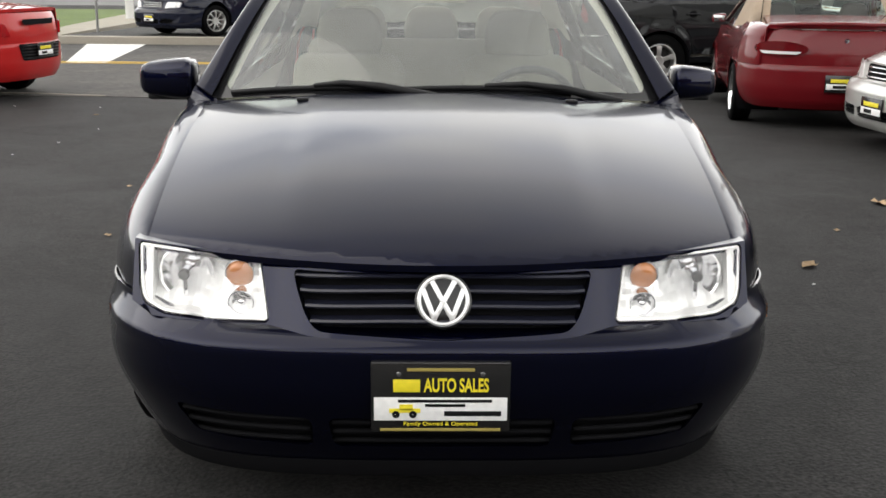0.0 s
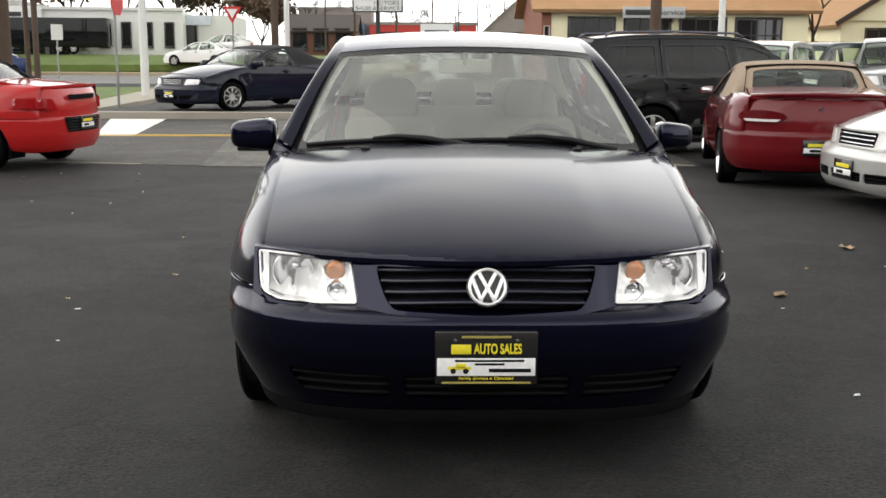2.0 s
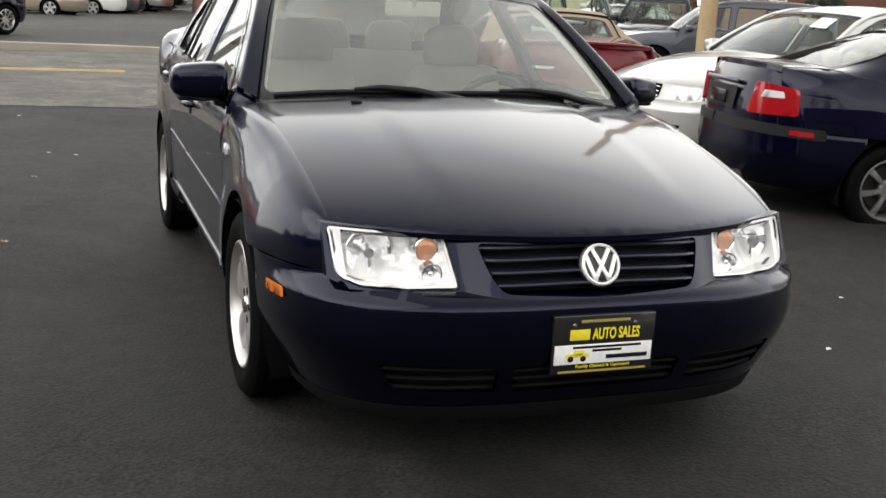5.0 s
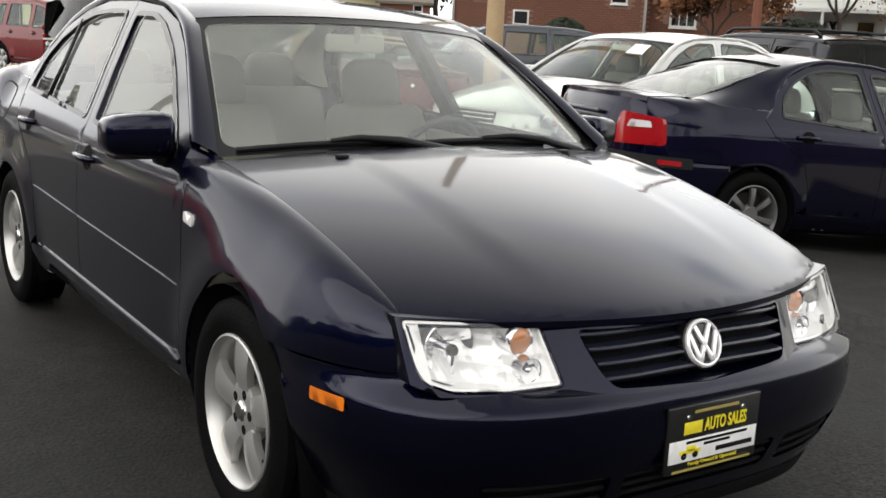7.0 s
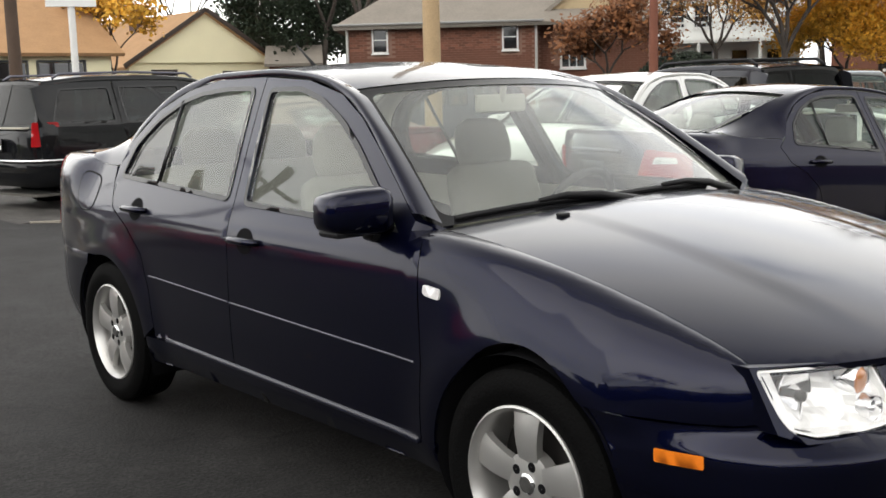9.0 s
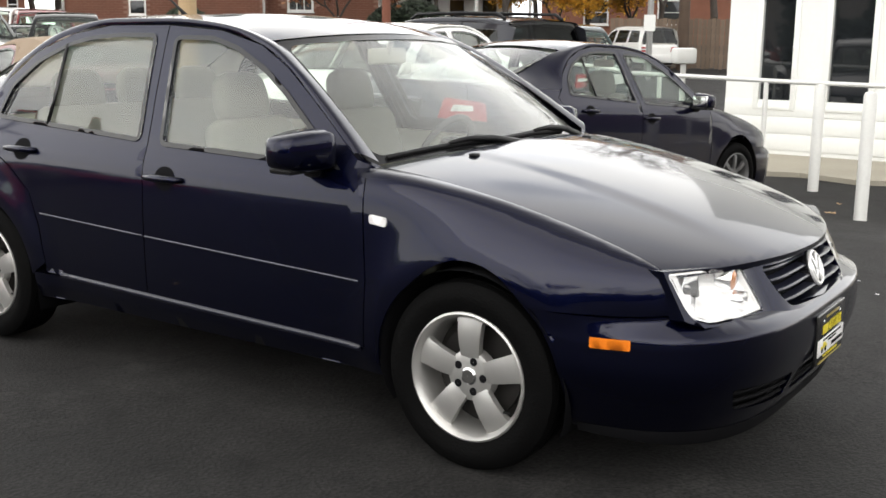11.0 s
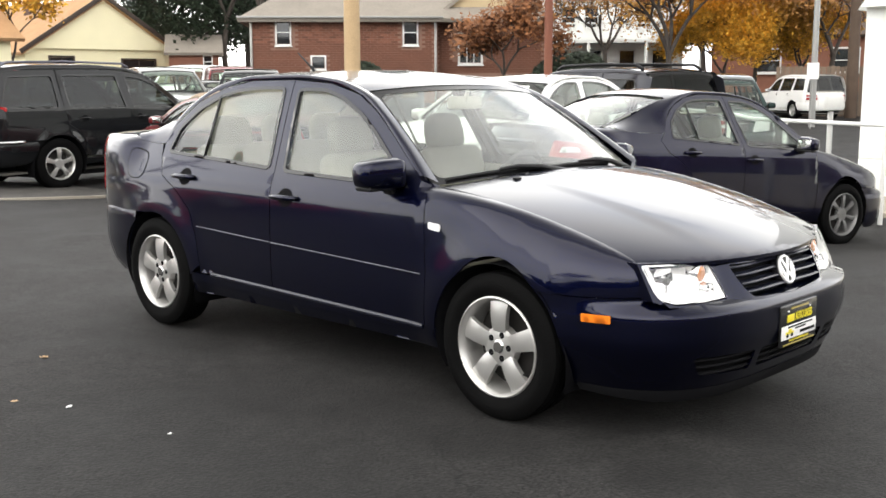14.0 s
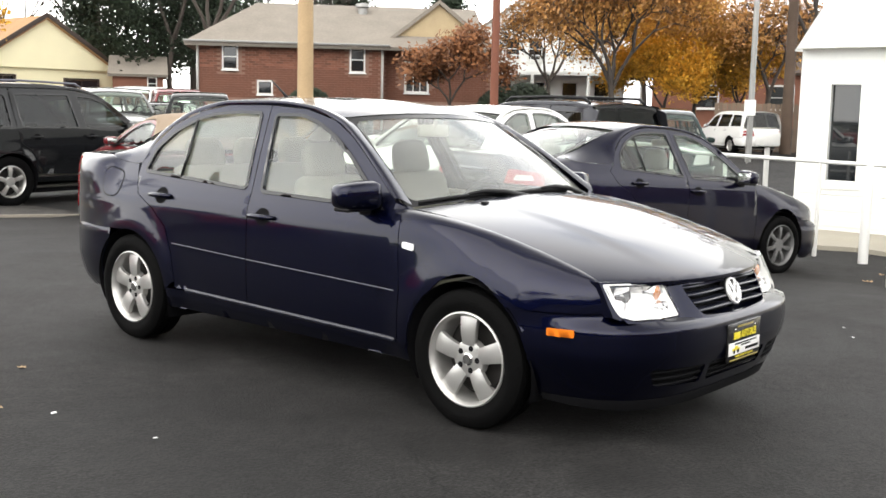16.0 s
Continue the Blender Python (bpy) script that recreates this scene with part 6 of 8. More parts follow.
suv = build_car("utility_wagon", wag, "black utility wagon with roof rails and tinted rear glass", NOPLACE, 0, BLACK_PAINT, glass_m=GLASS_DARK, step=0.08, seats_m=GREY_CLOTH, rim_kw=dict(spokes=5, petal_w=(0.02, 0.03)))
front_face(suv, wag, BLACK_PAINT)
tail_face(suv, wag, False, 0.86, 1.16, inner=0.70)
for sg in (-1, 1):
    sweep("roof_rail_bar", [(sg * 0.60, 2.25, 1.70), (sg * 0.60, 2.35, 1.755), (sg * 0.60, 3.3, 1.775), (sg * 0.60, 4.15, 1.755), (sg * 0.60, 4.25, 1.70)], 0.018, STRIP, suv, seg=6)
    sweep("bumper_trim", [wag.nose(np.array([sg * s]), np.array([0.69]), -0.028, True)[:, 0] for s in np.linspace(0.1, 1.25, 12)], 0.02, CHROME, suv, seg=6)
put(suv, (-0.79, 3.62), (3.25, 15.1), (0.985, 0.17), (1.03, 1.10, 1.03))

mr = build_car("roadster_car", con, "bright red small roadster with a black soft top", NOPLACE, 0, BRIGHT_RED, step=0.06, roof_m=CANVAS_BLACK, seats_m=GREY_CLOTH, rim_kw=dict(spokes=5, petal_w=(0.014, 0.018)))
front_face(mr, con, BRIGHT_RED, with_plate=False)
for k in (False, True):
    patch("tail_lamp", rounded([(float(np.interp(0.50, con.rear[1], con.rear[0])), 0.70), (con.s_of_y(3.80, True), 0.72), (con.s_of_y(3.84, True), 0.85), (float(np.interp(0.56, con.rear[1], con.rear[0])), 0.84)], 0.03), lambda s, z: con.nose(s, z, -0.006, True), RED_LENS, mr, "red wrap-round tail lamp", step=0.03, gap=0, rim=(0, -0.03, 0), mirror=k, flip=True)
patch("vent_grille", rounded([(-0.36, 0.44), (0.36, 0.44), (0.42, 0.62), (-0.42, 0.62)], 0.03), lambda s, z: con.nose(s, z, -0.006, True), DARK, mr, step=0.1, gap=0, flip=True)
for k in range(5):
    sweep("vent_slat", [con.nose(np.array([s]), np.array([0.465 + 0.033 * k]), -0.012, True)[:, 0] for s in np.linspace(-0.37, 0.37, 7)], 0.008, BLACK_PLASTIC, mr, seg=5)
patch("rear_scoop", rounded([(-0.30, 0.82), (0.30, 0.82), (0.32, 0.88), (-0.32, 0.88)], 0.02), lambda s, z: con.nose(s, z, 0.012, True), DARK, mr, step=0.1, gap=0, flip=True)
plate(mr, Matrix.Translation((0, con.L + 0.03, 0.54)) @ Matrix.Rotation(math.pi, 4, "Z"))
put(mr, (0.757, 3.383), (-4.99, 11.05), (-0.985, 0.17), (1.0, 0.93, 0.95))

seb = build_car("convertible_car", con, "dark navy convertible with a black canvas top on the raised forecourt", NOPLACE, 0, paint("midnight_paint", (0.009, 0.011, 0.022)), step=0.07, roof_m=CANVAS_BLACK, seats_m=GREY_CLOTH, rim_kw=dict(spokes=9, petal_w=(0.008, 0.012)))
front_face(seb, con, NAVY)
tail_face(seb, con, True, 0.70, 0.84)
put(seb, (0.757, 0.87), (-4.20, 22.0, 0.10), (-0.66, -0.75), (1.04, 1.12, 1.03))


def spot(t_eye, bearing, d):
    a = radians(bearing)
    return (t_eye[0] + d * math.sin(a), t_eye[1] + d * math.cos(a))


E1, E4, E14 = (-0.07, -0.77), (-0.91, -0.51), (-4.14, 0.33)
SLATE_PAINT = paint("slate_paint", (0.022, 0.023, 0.030), 0.2, 0.35)
FAR = [("utility_wagon", wag, SLATE_PAINT, "dark grey utility wagon with a roof rack", spot(E14, 53.6, 18.5), (0.25, 0.97), GLASS_DARK, 1.04),
       ("utility_wagon", wag, GREEN_PAINT, "dark green utility wagon facing the lot", spot(E14, 60.4, 22.5), (-0.80, -0.60), None, 1.0),
       ("delivery_van", wag, WHITE_PAINT, "white van parked by the wooden fence", spot(E14, 64.2, 39.5), (0.60, 0.80), GLASS_DARK, 0.86),
       ("utility_wagon", wag, GREY_PAINT, "grey utility wagon parked before the brick house", spot(E14, 39.5, 25.0), (-0.9, 0.4), None, 1.0),
       ("pickup_truck", wag, WHITE_PAINT, "white pickup truck parked far across the lot", spot(E14, 32.9, 37.0), (-0.8, -0.6), None, 1.0),
       ("pickup_truck", wag, MAROON, "faded red pickup truck with writing on its screen", spot(E14, 35.2, 35.0), (-0.5, -0.86), None, 0.98),
       ("utility_wagon", wag, mat("pewter_paint", (0.20, 0.21, 0.20), 0.3, 0.4, coat=1.0), "pewter utility wagon with pink writing on its windscreen", spot(E4, 25.4, 28.0), (-0.35, -0.94), None, 1.0),
       ("pickup_truck", wag, BLACK_PAINT, "black pickup truck with a chrome grille", spot(E4, 29.6, 27.0), (-0.60, -0.80), None, 1.0),
       ("saloon_car", sal, BLACK_PAINT, "black saloon parked before the cream house", spot(E4, 28.2, 29.0), (-0.8, -0.6), None, 1.0),
       ("utility_wagon", wag, SILVER, "silver utility wagon with checkered flags on it", spot(E1, 17.3, 24.5), (-0.5, -0.86), None, 0.98),
       ("utility_wagon", wag, GREEN_PAINT, "green utility wagon in the back row", spot(E1, 19.6, 27.5), (-0.8, -0.6), None, 0.95),
       ("utility_wagon", wag, MAROON, "maroon utility wagon by the service bays", spot(E1, 12.8, 31.0), (-0.95, 0.3), None, 1.0),
       ("saloon_car", sal, mat("champagne_paint", (0.33, 0.29, 0.22), 0.35, 0.4, coat=1.0), "champagne saloon in the forecourt row", spot(E4, -1.9, 41.0), (-0.93, 0.36), None, 1.05),
       ("saloon_car", sal, WHITE_PAINT, "white saloon in the forecourt row", spot(E4, 0.2, 44.5), (-0.93, 0.36), None, 1.05),
       ("saloon_car", sal, GREEN_PAINT, "dark saloon in the forecourt row", spot(E4, 1.3, 47.5), (-0.93, 0.36), None, 1.05),
       ("saloon_car", sal, GREY_PAINT, "grey saloon in the forecourt row", spot(E4, 0.9, 46.0), (-0.93, 0.36), None, 1.05),
       ("utility_wagon", wag, SILVER, "silver utility wagon in the forecourt row", spot(E4, 2.4, 50.5), (-0.93, 0.36), GLASS_DARK, 1.0),
       ("utility_wagon", wag, BLACK_PAINT, "black utility wagon in the forecourt row", spot(E4, 3.3, 54.0), (-0.93, 0.36), GLASS_DARK, 1.0),
       ("saloon_car", sal, BLUE_PAINT, "blue saloon parked across the road", spot(E1, -21.4, 66.0), (-0.97, -0.2), None, 1.0),
       ("saloon_car", sal, WHITE_PAINT, "white saloon parked by the white shop", spot(E1, -11.4, 68.0), (-0.97, 0.2), None, 1.05),
       ("saloon_car", sal, SILVER, "silver saloon parked by the white shop", spot(E1, -10.2, 71.0), (-0.97, 0.2), None, 1.05),
       ("utility_wagon", wag, MAROON, "red small wagon parked along the street", spot((-2.0, 0.7), 15.2, 24.0), (0.3, -0.95), None, 0.95),
       ("utility_wagon", wag, GREY_PAINT, "grey wagon standing at the road's edge", spot(E1, -22.8, 72.0), (-0.97, -0.2), None, 0.9)]
for nm, shp, pm, lab, sp_, hd, gl, sc in FAR:
    c_ = build_car(nm, shp, lab, NOPLACE, 0, pm, glass_m=gl, interior=True, step=0.16, seats_m=GREY_CLOTH)
    front_face(c_, shp, pm, with_plate=False)
    tail_face(c_, shp, True, with_plate=False)
    if "rack" in lab:
        for sg in (-1, 1):
            sweep("roof_rail_bar", [(sg * 0.57, 2.25, 1.70), (sg * 0.57, 2.40, 1.775), (sg * 0.57, 3.3, 1.79), (sg * 0.57, 4.10, 1.775), (sg * 0.57, 4.25, 1.70)], 0.024, BLACK_PLASTIC, c_, seg=6)
        for yy in (2.75, 3.75):
            tube("rack_bar", (-0.57, yy, 1.785), (0.57, yy, 1.785), 0.018, BLACK_PLASTIC, c_)
    if sp_[1] > 62 and sp_[0] < 2:
        sp_ = (*sp_, 0.13 + 1.05 * float(smoothstep(62.0, 71.0, sp_[1])))
    put(c_, (0, 2.2), sp_, hd, (sc, sc, sc))

# ---- kerbs, road, grass ----
CONCRETE = mat("concrete", (0.32, 0.295, 0.24), 0.85, 0.0, 0.16, 1.2, 60, bump=0.3)
KERB = mat("kerb_concrete", (0.33, 0.30, 0.25), 0.85, 0.0, 0.2, 1.5, 60, bump=0.3)
OLD_ASPHALT = asphalt("old_asphalt", (0.062, 0.058, 0.054), 0.8)
ROAD = mat("road_asphalt", (0.15, 0.148, 0.145), 0.8, 0.0, 0.15, 0.4, 90, bump=0.3)
LINE_YELLOW = mat("yellow_line", (0.48, 0.30, 0.03), 0.7, 0.0, 0.25, 3, 40)
LINE_WHITE = mat("white_line", (0.66, 0.65, 0.62), 0.7, 0.0, 0.2, 3, 40)
GRASS = mat("grass", (0.095, 0.140, 0.030), 0.9, 0.0, 0.35, 0.8, 40, bump=0.6)
WHITE_WALL = mat("white_boards", (0.76, 0.77, 0.75), 0.55, 0.0, 0.03, 0.8, 20)
SHOP_WHITE = mat("grimy_white_wall", (0.66, 0.66, 0.63), 0.7, 0.0, 0.10, 0.5, 12)
CREAM = mat("cream_stucco", (0.80, 0.74, 0.50), 0.85, 0.0, 0.06, 0.8, 30, bump=0.2)
BROWN_TRIM = mat("dark_brown_trim", (0.035, 0.022, 0.016), 0.6)
SHINGLE_TAN = mat("tan_shingle", (0.37, 0.215, 0.105), 0.9, 0.0, 0.15, 1.5, 14, bump=0.6)
SHINGLE_GREY = mat("grey_shingle", (0.22, 0.195, 0.165), 0.9, 0.0, 0.15, 1.2, 10, bump=0.6)
BRICK_M = mat("red_brick", (0.178, 0.074, 0.046), 0.85, 0.0, 0.2, 2.0, 30, bump=0.3, rnd=0.30)
MORTAR = mat("mortar", (0.23, 0.135, 0.10), 0.9, 0.0, 0.1)
WHITE_PAINTED = mat("white_painted_metal", (0.68, 0.68, 0.66), 0.4, 0.0, 0.06, 2, 40)
PANE = mat("window_pane", (0.012, 0.014, 0.016), 0.03, 0.0, 0.0, spec=0.9)
WOOD_POLE = mat("new_wood_pole", (0.42, 0.30, 0.17), 0.85, 0.0, 0.2, 2.0, 50, bump=0.5)
OLD_POLE = mat("old_wood_pole", (0.075, 0.05, 0.035), 0.9, 0.0, 0.25, 2.0, 50, bump=0.5)
RUST_POLE = mat("rusty_pole", (0.17, 0.06, 0.035), 0.8, 0.0, 0.2)
GREY_POLE = mat("galvanised_steel", (0.30, 0.30, 0.29), 0.5, 0.6)
FENCE_WOOD = mat("weathered_fence", (0.15, 0.11, 0.08), 0.9, 0.0, 0.25, 2, 40, rnd=0.2)
SIGN_RED = mat("sign_red", (0.55, 0.03, 0.03), 0.5)
SIGN_BLACK = mat("sign_black", (0.02, 0.02, 0.02), 0.5)
RED_SHOP = mat("red_shop_front", (0.50, 0.05, 0.04), 0.7)
BLUE_SHOP = mat("blue_shop_front", (0.10, 0.22, 0.36), 0.7)
GREY_SHOP = mat("grey_shop_front", (0.25, 0.22, 0.20), 0.8)


def bank_z(x, y):
    """The bank across the road climbs to the shops."""
    return 0.15 + 1.05 * smoothstep(62.0, 71.0, y)


def slab(name, poly, z0, h, material, label="", kind="structure", step=3.0):
    """A flat area that follows the ground, h thick above z0 over it."""
    fn = lambda x, y: np.stack([x, y, ground_z(x, y) + z0 + h])
    o = patch(name, poly, fn, material, None, label, step=step, gap=0, rim=(0, 0, -(h + 0.05)))
    return tagged(o, label, name.split("_")[0], kind=kind)


slab("road", [(-140, 39.0), (90, 52.0), (90, 66.0), (-140, 62.0)], 0.004, 0.004, ROAD, "grey main road with worn markings")
slab("road_drive", [(-30, 11.95), (-3.5, 11.8), (-0.5, 11.5), (1.5, 13.4), (3.6, 13.45), (3.6, 20.7), (-30, 20.8)], 0.003, 0.003, OLD_ASPHALT, "older greyer asphalt of the side drive")
slab("pavement_apron", [(-2.75, 11.62), (-0.6, 11.55), (0.6, 12.7), (0.6, 20.7), (-3.15, 20.7), (-3.3, 17.7)], 0.006, 0.004, asphalt("worn_apron", (0.10, 0.095, 0.085), 0.6), "pale worn asphalt apron")
slab("edge_strip", [(-6.5, 12.1), (-4.3, 12.0), (-3.55, 11.82), (-3.5, 11.86), (-4.3, 12.06), (-6.5, 12.16)], 0.007, 0.006, KERB, "thin pale edge where the drive meets the lot")
slab("edge_strip", [(1.5, 13.36), (3.5, 13.42), (3.5, 13.48), (1.5, 13.42)], 0.007, 0.006, KERB, "thin pale edge where the drive meets the lot")
slab("forecourt", [(-7.2, 21.2), (12, 21.0), (14, 40), (5.6, 43), (5.6, 62), (-0.5, 62), (-4.5, 40)], 0.004, 0.10, asphalt("forecourt_asphalt", (0.045, 0.044, 0.042), 0.8), "raised asphalt forecourt")
slab("kerb", [(-7.35, 20.85), (6, 20.75), (6, 21.02), (-7.2, 21.2)], 0.002, 0.135, KERB, "pale concrete kerb along the drive", step=1.5)
slab("pavement", [(-7.6, 21.0), (-7.2, 21.2), (-7.3, 40), (-9.6, 40), (-8.3, 25.5)], 0.004, 0.11, CONCRETE, "pale concrete pavement")
slab("grass_verge", [(-8.4, 25.6), (-9.8, 39.6), (-60, 35.5), (-60, 30.5), (-14, 30.5)], 0.004, 0.06, GRASS, "green grass verge beside the pavement", step=2.0)
tagged(patch("grass_bank", [(-140, 62.3), (-6, 66.5), (4, 70), (4, 112), (-140, 112)], lambda x, y: np.stack([x, y, -0.016 + bank_z(x, y)]), GRASS, None, step=2.5, gap=0, rim=(0, 0, -0.4)), "grass bank rising across the road", "grass", kind="structure")
slab("kerb_far", [(-140, 59.6), (-6, 63.8), (-6, 66.5), (-140, 62.3)], 0.004, 0.16, mat("sandy_kerb", (0.36, 0.29, 0.19), 0.9, 0.0, 0.25, 0.8, 12), "pale sandy kerb and path across the road")
slab("crossing_bar", [(-5.35, 16.3), (-4.75, 16.3), (-5.25, 20.7), (-6.35, 20.7)], 0.008, 0.004, LINE_WHITE, "white painted crossing bar")
for k in (0, 0.22):
    slab("yellow_line", [(-12, 16.15 + k), (-0.4, 16.25 + k), (-0.4, 16.35 + k), (-12, 16.25 + k)], 0.009, 0.004, LINE_YELLOW, "double yellow line across the drive")

# white building, walkway, rails
wb = empty("white_building", (10.5, 4.0, -0.26), 0, "white boarded office with tall narrow windows", "building")
Y0, Y1, ZT = -2.3, 2.45, 2.55
wins = [(2.00, 1.59), (1.12, 0.63), (0.12, -0.32)]
cuts = sorted([y for w in wins for y in w])
bounds = [Y0] + cuts + [Y1]
bm = bmesh.new()
for i in range(0, len(bounds), 2):
    add_box(bm, 0, 0.2, bounds[i], bounds[i + 1], 0, ZT)
for a, b in wins:
    add_box(bm, 0.001, 0.199, b, a, 0, 0.69)
    add_box(bm, 0.001, 0.199, b, a, 2.06, ZT)
add_box(bm, 0.2, 8, Y1 - 0.2, Y1, 0, ZT)
add_box(bm, 7.8, 8, Y0, Y1 - 0.2, 0, ZT)
add_box(bm, 0.2, 8, Y0, Y0 + 0.2, 0, ZT)
part("wall", bm, WHITE_WALL, wb, smooth=False)
for k in range(11):
    z = 0.10 + k * 0.22
    if z < 0.68:
        bm = bmesh.new(); add_box(bm, -0.012, 0.0, Y0, Y1, z, z + 0.205, 0.003)
        part("board", bm, WHITE_WALL, wb)
for a, b in wins:
    w = new("window"); w.parent = wb
    bm = bmesh.new()
    for q in ((b - 0.07, b, 0.62, 2.12), (a, a + 0.07, 0.62, 2.12), (b, a, 2.06, 2.13), (b, a, 0.62, 0.69)):
        add_box(bm, -0.03, 0.02, q[0], q[1], q[2], q[3], 0.004)
    part("window_frame", bm, WHITE_WALL, w)
    box("pane", 0.05, 0.058, b, a, 0.69, 2.06, PANE, w)
box("floor_inside", 0.2, 7.8, Y0 + 0.2, Y1 - 0.2, 0.0, 0.05, mat("office_floor", (0.1, 0.09, 0.08), 0.8), wb)
mid = (Y0 + Y1) / 2
bm = bmesh.new()
vs = [bm.verts.new(v) for v in ((-0.10, Y1 + 0.08, ZT - 0.03), (-0.10, mid, ZT + 3.9), (8.3, mid, ZT + 3.9), (8.3, Y1 + 0.08, ZT - 0.03), (-0.10, Y0 - 0.3, ZT - 0.12), (8.3, Y0 - 0.3, ZT - 0.12))]
bm.faces.new((vs[0], vs[1], vs[2], vs[3])); bm.faces.new((vs[1], vs[4], vs[5], vs[2]))
r = bmesh.ops.solidify(bm, geom=bm.faces[:], thickness=0.14)
part("roof", bm, WHITE_WALL, wb, smooth=False)
bm = bmesh.new()
g = [bm.verts.new(v) for v in ((0.0, Y1, ZT), (0.0, Y0, ZT), (0.0, mid, ZT + 3.75))]
bm.faces.new(g)
bm.normal_update()
bmesh.ops.solidify(bm, geom=bm.faces[:], thickness=-0.2)
part("gable", bm, WHITE_WALL, wb, smooth=False)
slab("pavement_walk", [(8.55, 5.45), (8.75, 4.9), (8.5, 4.2), (8.7, 3.75), (6.55, 3.45), (6.2, 2.3), (6.2, -6.0), (10.5, -6.0), (10.5, 9.0), (9.2, 9.0), (9.0, 6.6)], 0.006, 0.05, CONCRETE, "pale concrete walk and ramp beside the white office", step=0.8)
for i, (x, y) in enumerate(((6.0, 3.57), (7.77, 4.47))):
    po = empty("bollard_post", (x, y, gz(x, y)), 0, "thick white painted steel post", "post", "white posts by the walk")
    lathe("post", [(0.0, 0.001), (0.0, 0.055), (1.06, 0.055), (1.09, 0.045), (1.10, 0.001)], WHITE_PAINTED, po, 20, "z")
rail = empty("hand_rail", (7.8, 4.0, -0.2), 0, "white painted pipe handrail along the ramp", "railing")
for z, y0, y1 in ((1.02, -0.9, 2.6),):
    sweep("rail_bar", [(0, y0, z), (0, (y0 + y1) / 2, z + 0.02), (0, y1, z + 0.06)], 0.024, WHITE_PAINTED, rail, seg=8)
for y in (-0.8, 1.04, 2.5):
    tube("rail_post", (0.0 if y < 1 else 0.6 * (y > 2), y, -0.05), (0.0 if y < 1 else 0.6 * (y > 2), y, 1.03), 0.026, WHITE_PAINTED, rail)
for z in (1.02, 0.62):
    sweep("rail_return", [(0.0, 2.6, z + 0.06), (1.2, 3.6, z + 0.08), (2.4, 5.2, z + 0.1)], 0.024, WHITE_PAINTED, rail, seg=8)
for x, y in ((1.2, 3.6), (2.4, 5.2)):
    tube("rail_post", (x, y, -0.05), (x, y, 1.1), 0.026, WHITE_PAINTED, rail)
rail2 = empty("hand_rail", (6.62, 3.34, -0.22), 0, "thin white handrail with sloping bars", "railing")
for z in (0.96, 0.42):
    sweep("rail_bar", [(-0.15, -0.05, z - 0.06), (0.1, 0.02, z - 0.05), (2.4, 0.0, z + 0.16), (2.6, 0.0, z + 0.16)], 0.020, WHITE_PAINTED, rail2, seg=8)
for x in (0.0, 2.4):
    tube("rail_post", (x, 0.0, -0.05), (x, 0.0, 0.98 if x < 1 else 1.12), 0.022, WHITE_PAINTED, rail2)


def pole(x, y, h, r, material, label, name="utility_pole", top=None, arms=False, category="pole"):
    p = empty(name, (x, y, gz(x, y)), 0, label, category)
    lathe("pole", [(-0.1, 0.001), (-0.1, r), (h, r * (top or 0.75)), (h + 0.02, 0.001)], material, p, 16, "z")
    if arms:
        bm = bmesh.new(); add_box(bm, -1.1, 1.1, -0.06, 0.06, h - 0.9, h - 0.77, 0.01)
        part("cross_arm", bm, OLD_POLE, p)
        for x_ in (-1.0, -0.5, 0.5, 1.0):
            lathe("insulator", [(h - 0.77, 0.03), (h - 0.68, 0.045), (h - 0.6, 0.02)], GREY_POLE, p, 8, "z", centre=(x_, 0, 0))
    return p


pole(7.81, 13.82, 9.0, 0.14, WOOD_POLE, "new pale wooden pole standing among the parked cars")
pole(*spot(E14, 51.7, 34), 9.0, 0.14, RUST_POLE, "reddish brown pole before the trees")
pole(*spot(E14, 65.0, 35.2), 8.5, 0.10, GREY_POLE, "grey pole carrying a small white notice")
pole(*spot(E14, 66.8, 40), 9.0, 0.20, OLD_POLE, "dark old wooden pole")
pole(*spot(E1, 12.0, 26), 10, 0.14, OLD_POLE, "dark wooden pole by the service station")
pole(10.2, 48.0, 9.5, 0.09, WHITE_PAINTED, "thin white flag post", "flag_post", 0.9)
pole(*spot(E1, -14.4, 32), 9, 0.115, WHITE_PAINTED, "tall white painted post on the forecourt", "lamp_post", 0.95)
pole(*spot(E1, -7.1, 40), 10, 0.10, WHITE_PAINTED, "white post across the forecourt", "lamp_post", 0.95)
pole(*spot(E1, -7.7, 44), 11, 0.16, OLD_POLE, "leaning dark utility pole", arms=True)
pole(*spot(E1, -21.1, 27), 10, 0.19, OLD_POLE, "dark brown utility pole at the road", arms=True)
pole(*spot(E1, -19.4, 60), 11, 0.16, OLD_POLE, "grey utility pole across the road", arms=True)
pole(*spot(E1, -19.8, 60.5), 11, 0.14, OLD_POLE, "grey utility pole across the road")
for b, d, h in ((-1.3, 75, 11), (0.6, 90, 11), (2.0, 100, 12), (3.0, 110, 11), (-3.5, 65, 9), (-5.0, 80, 11), (4.4, 120, 12)):
    pole(*spot(E1, b, d), h, 0.075, OLD_POLE, "thin utility pole far along the road", arms=b > 0, )

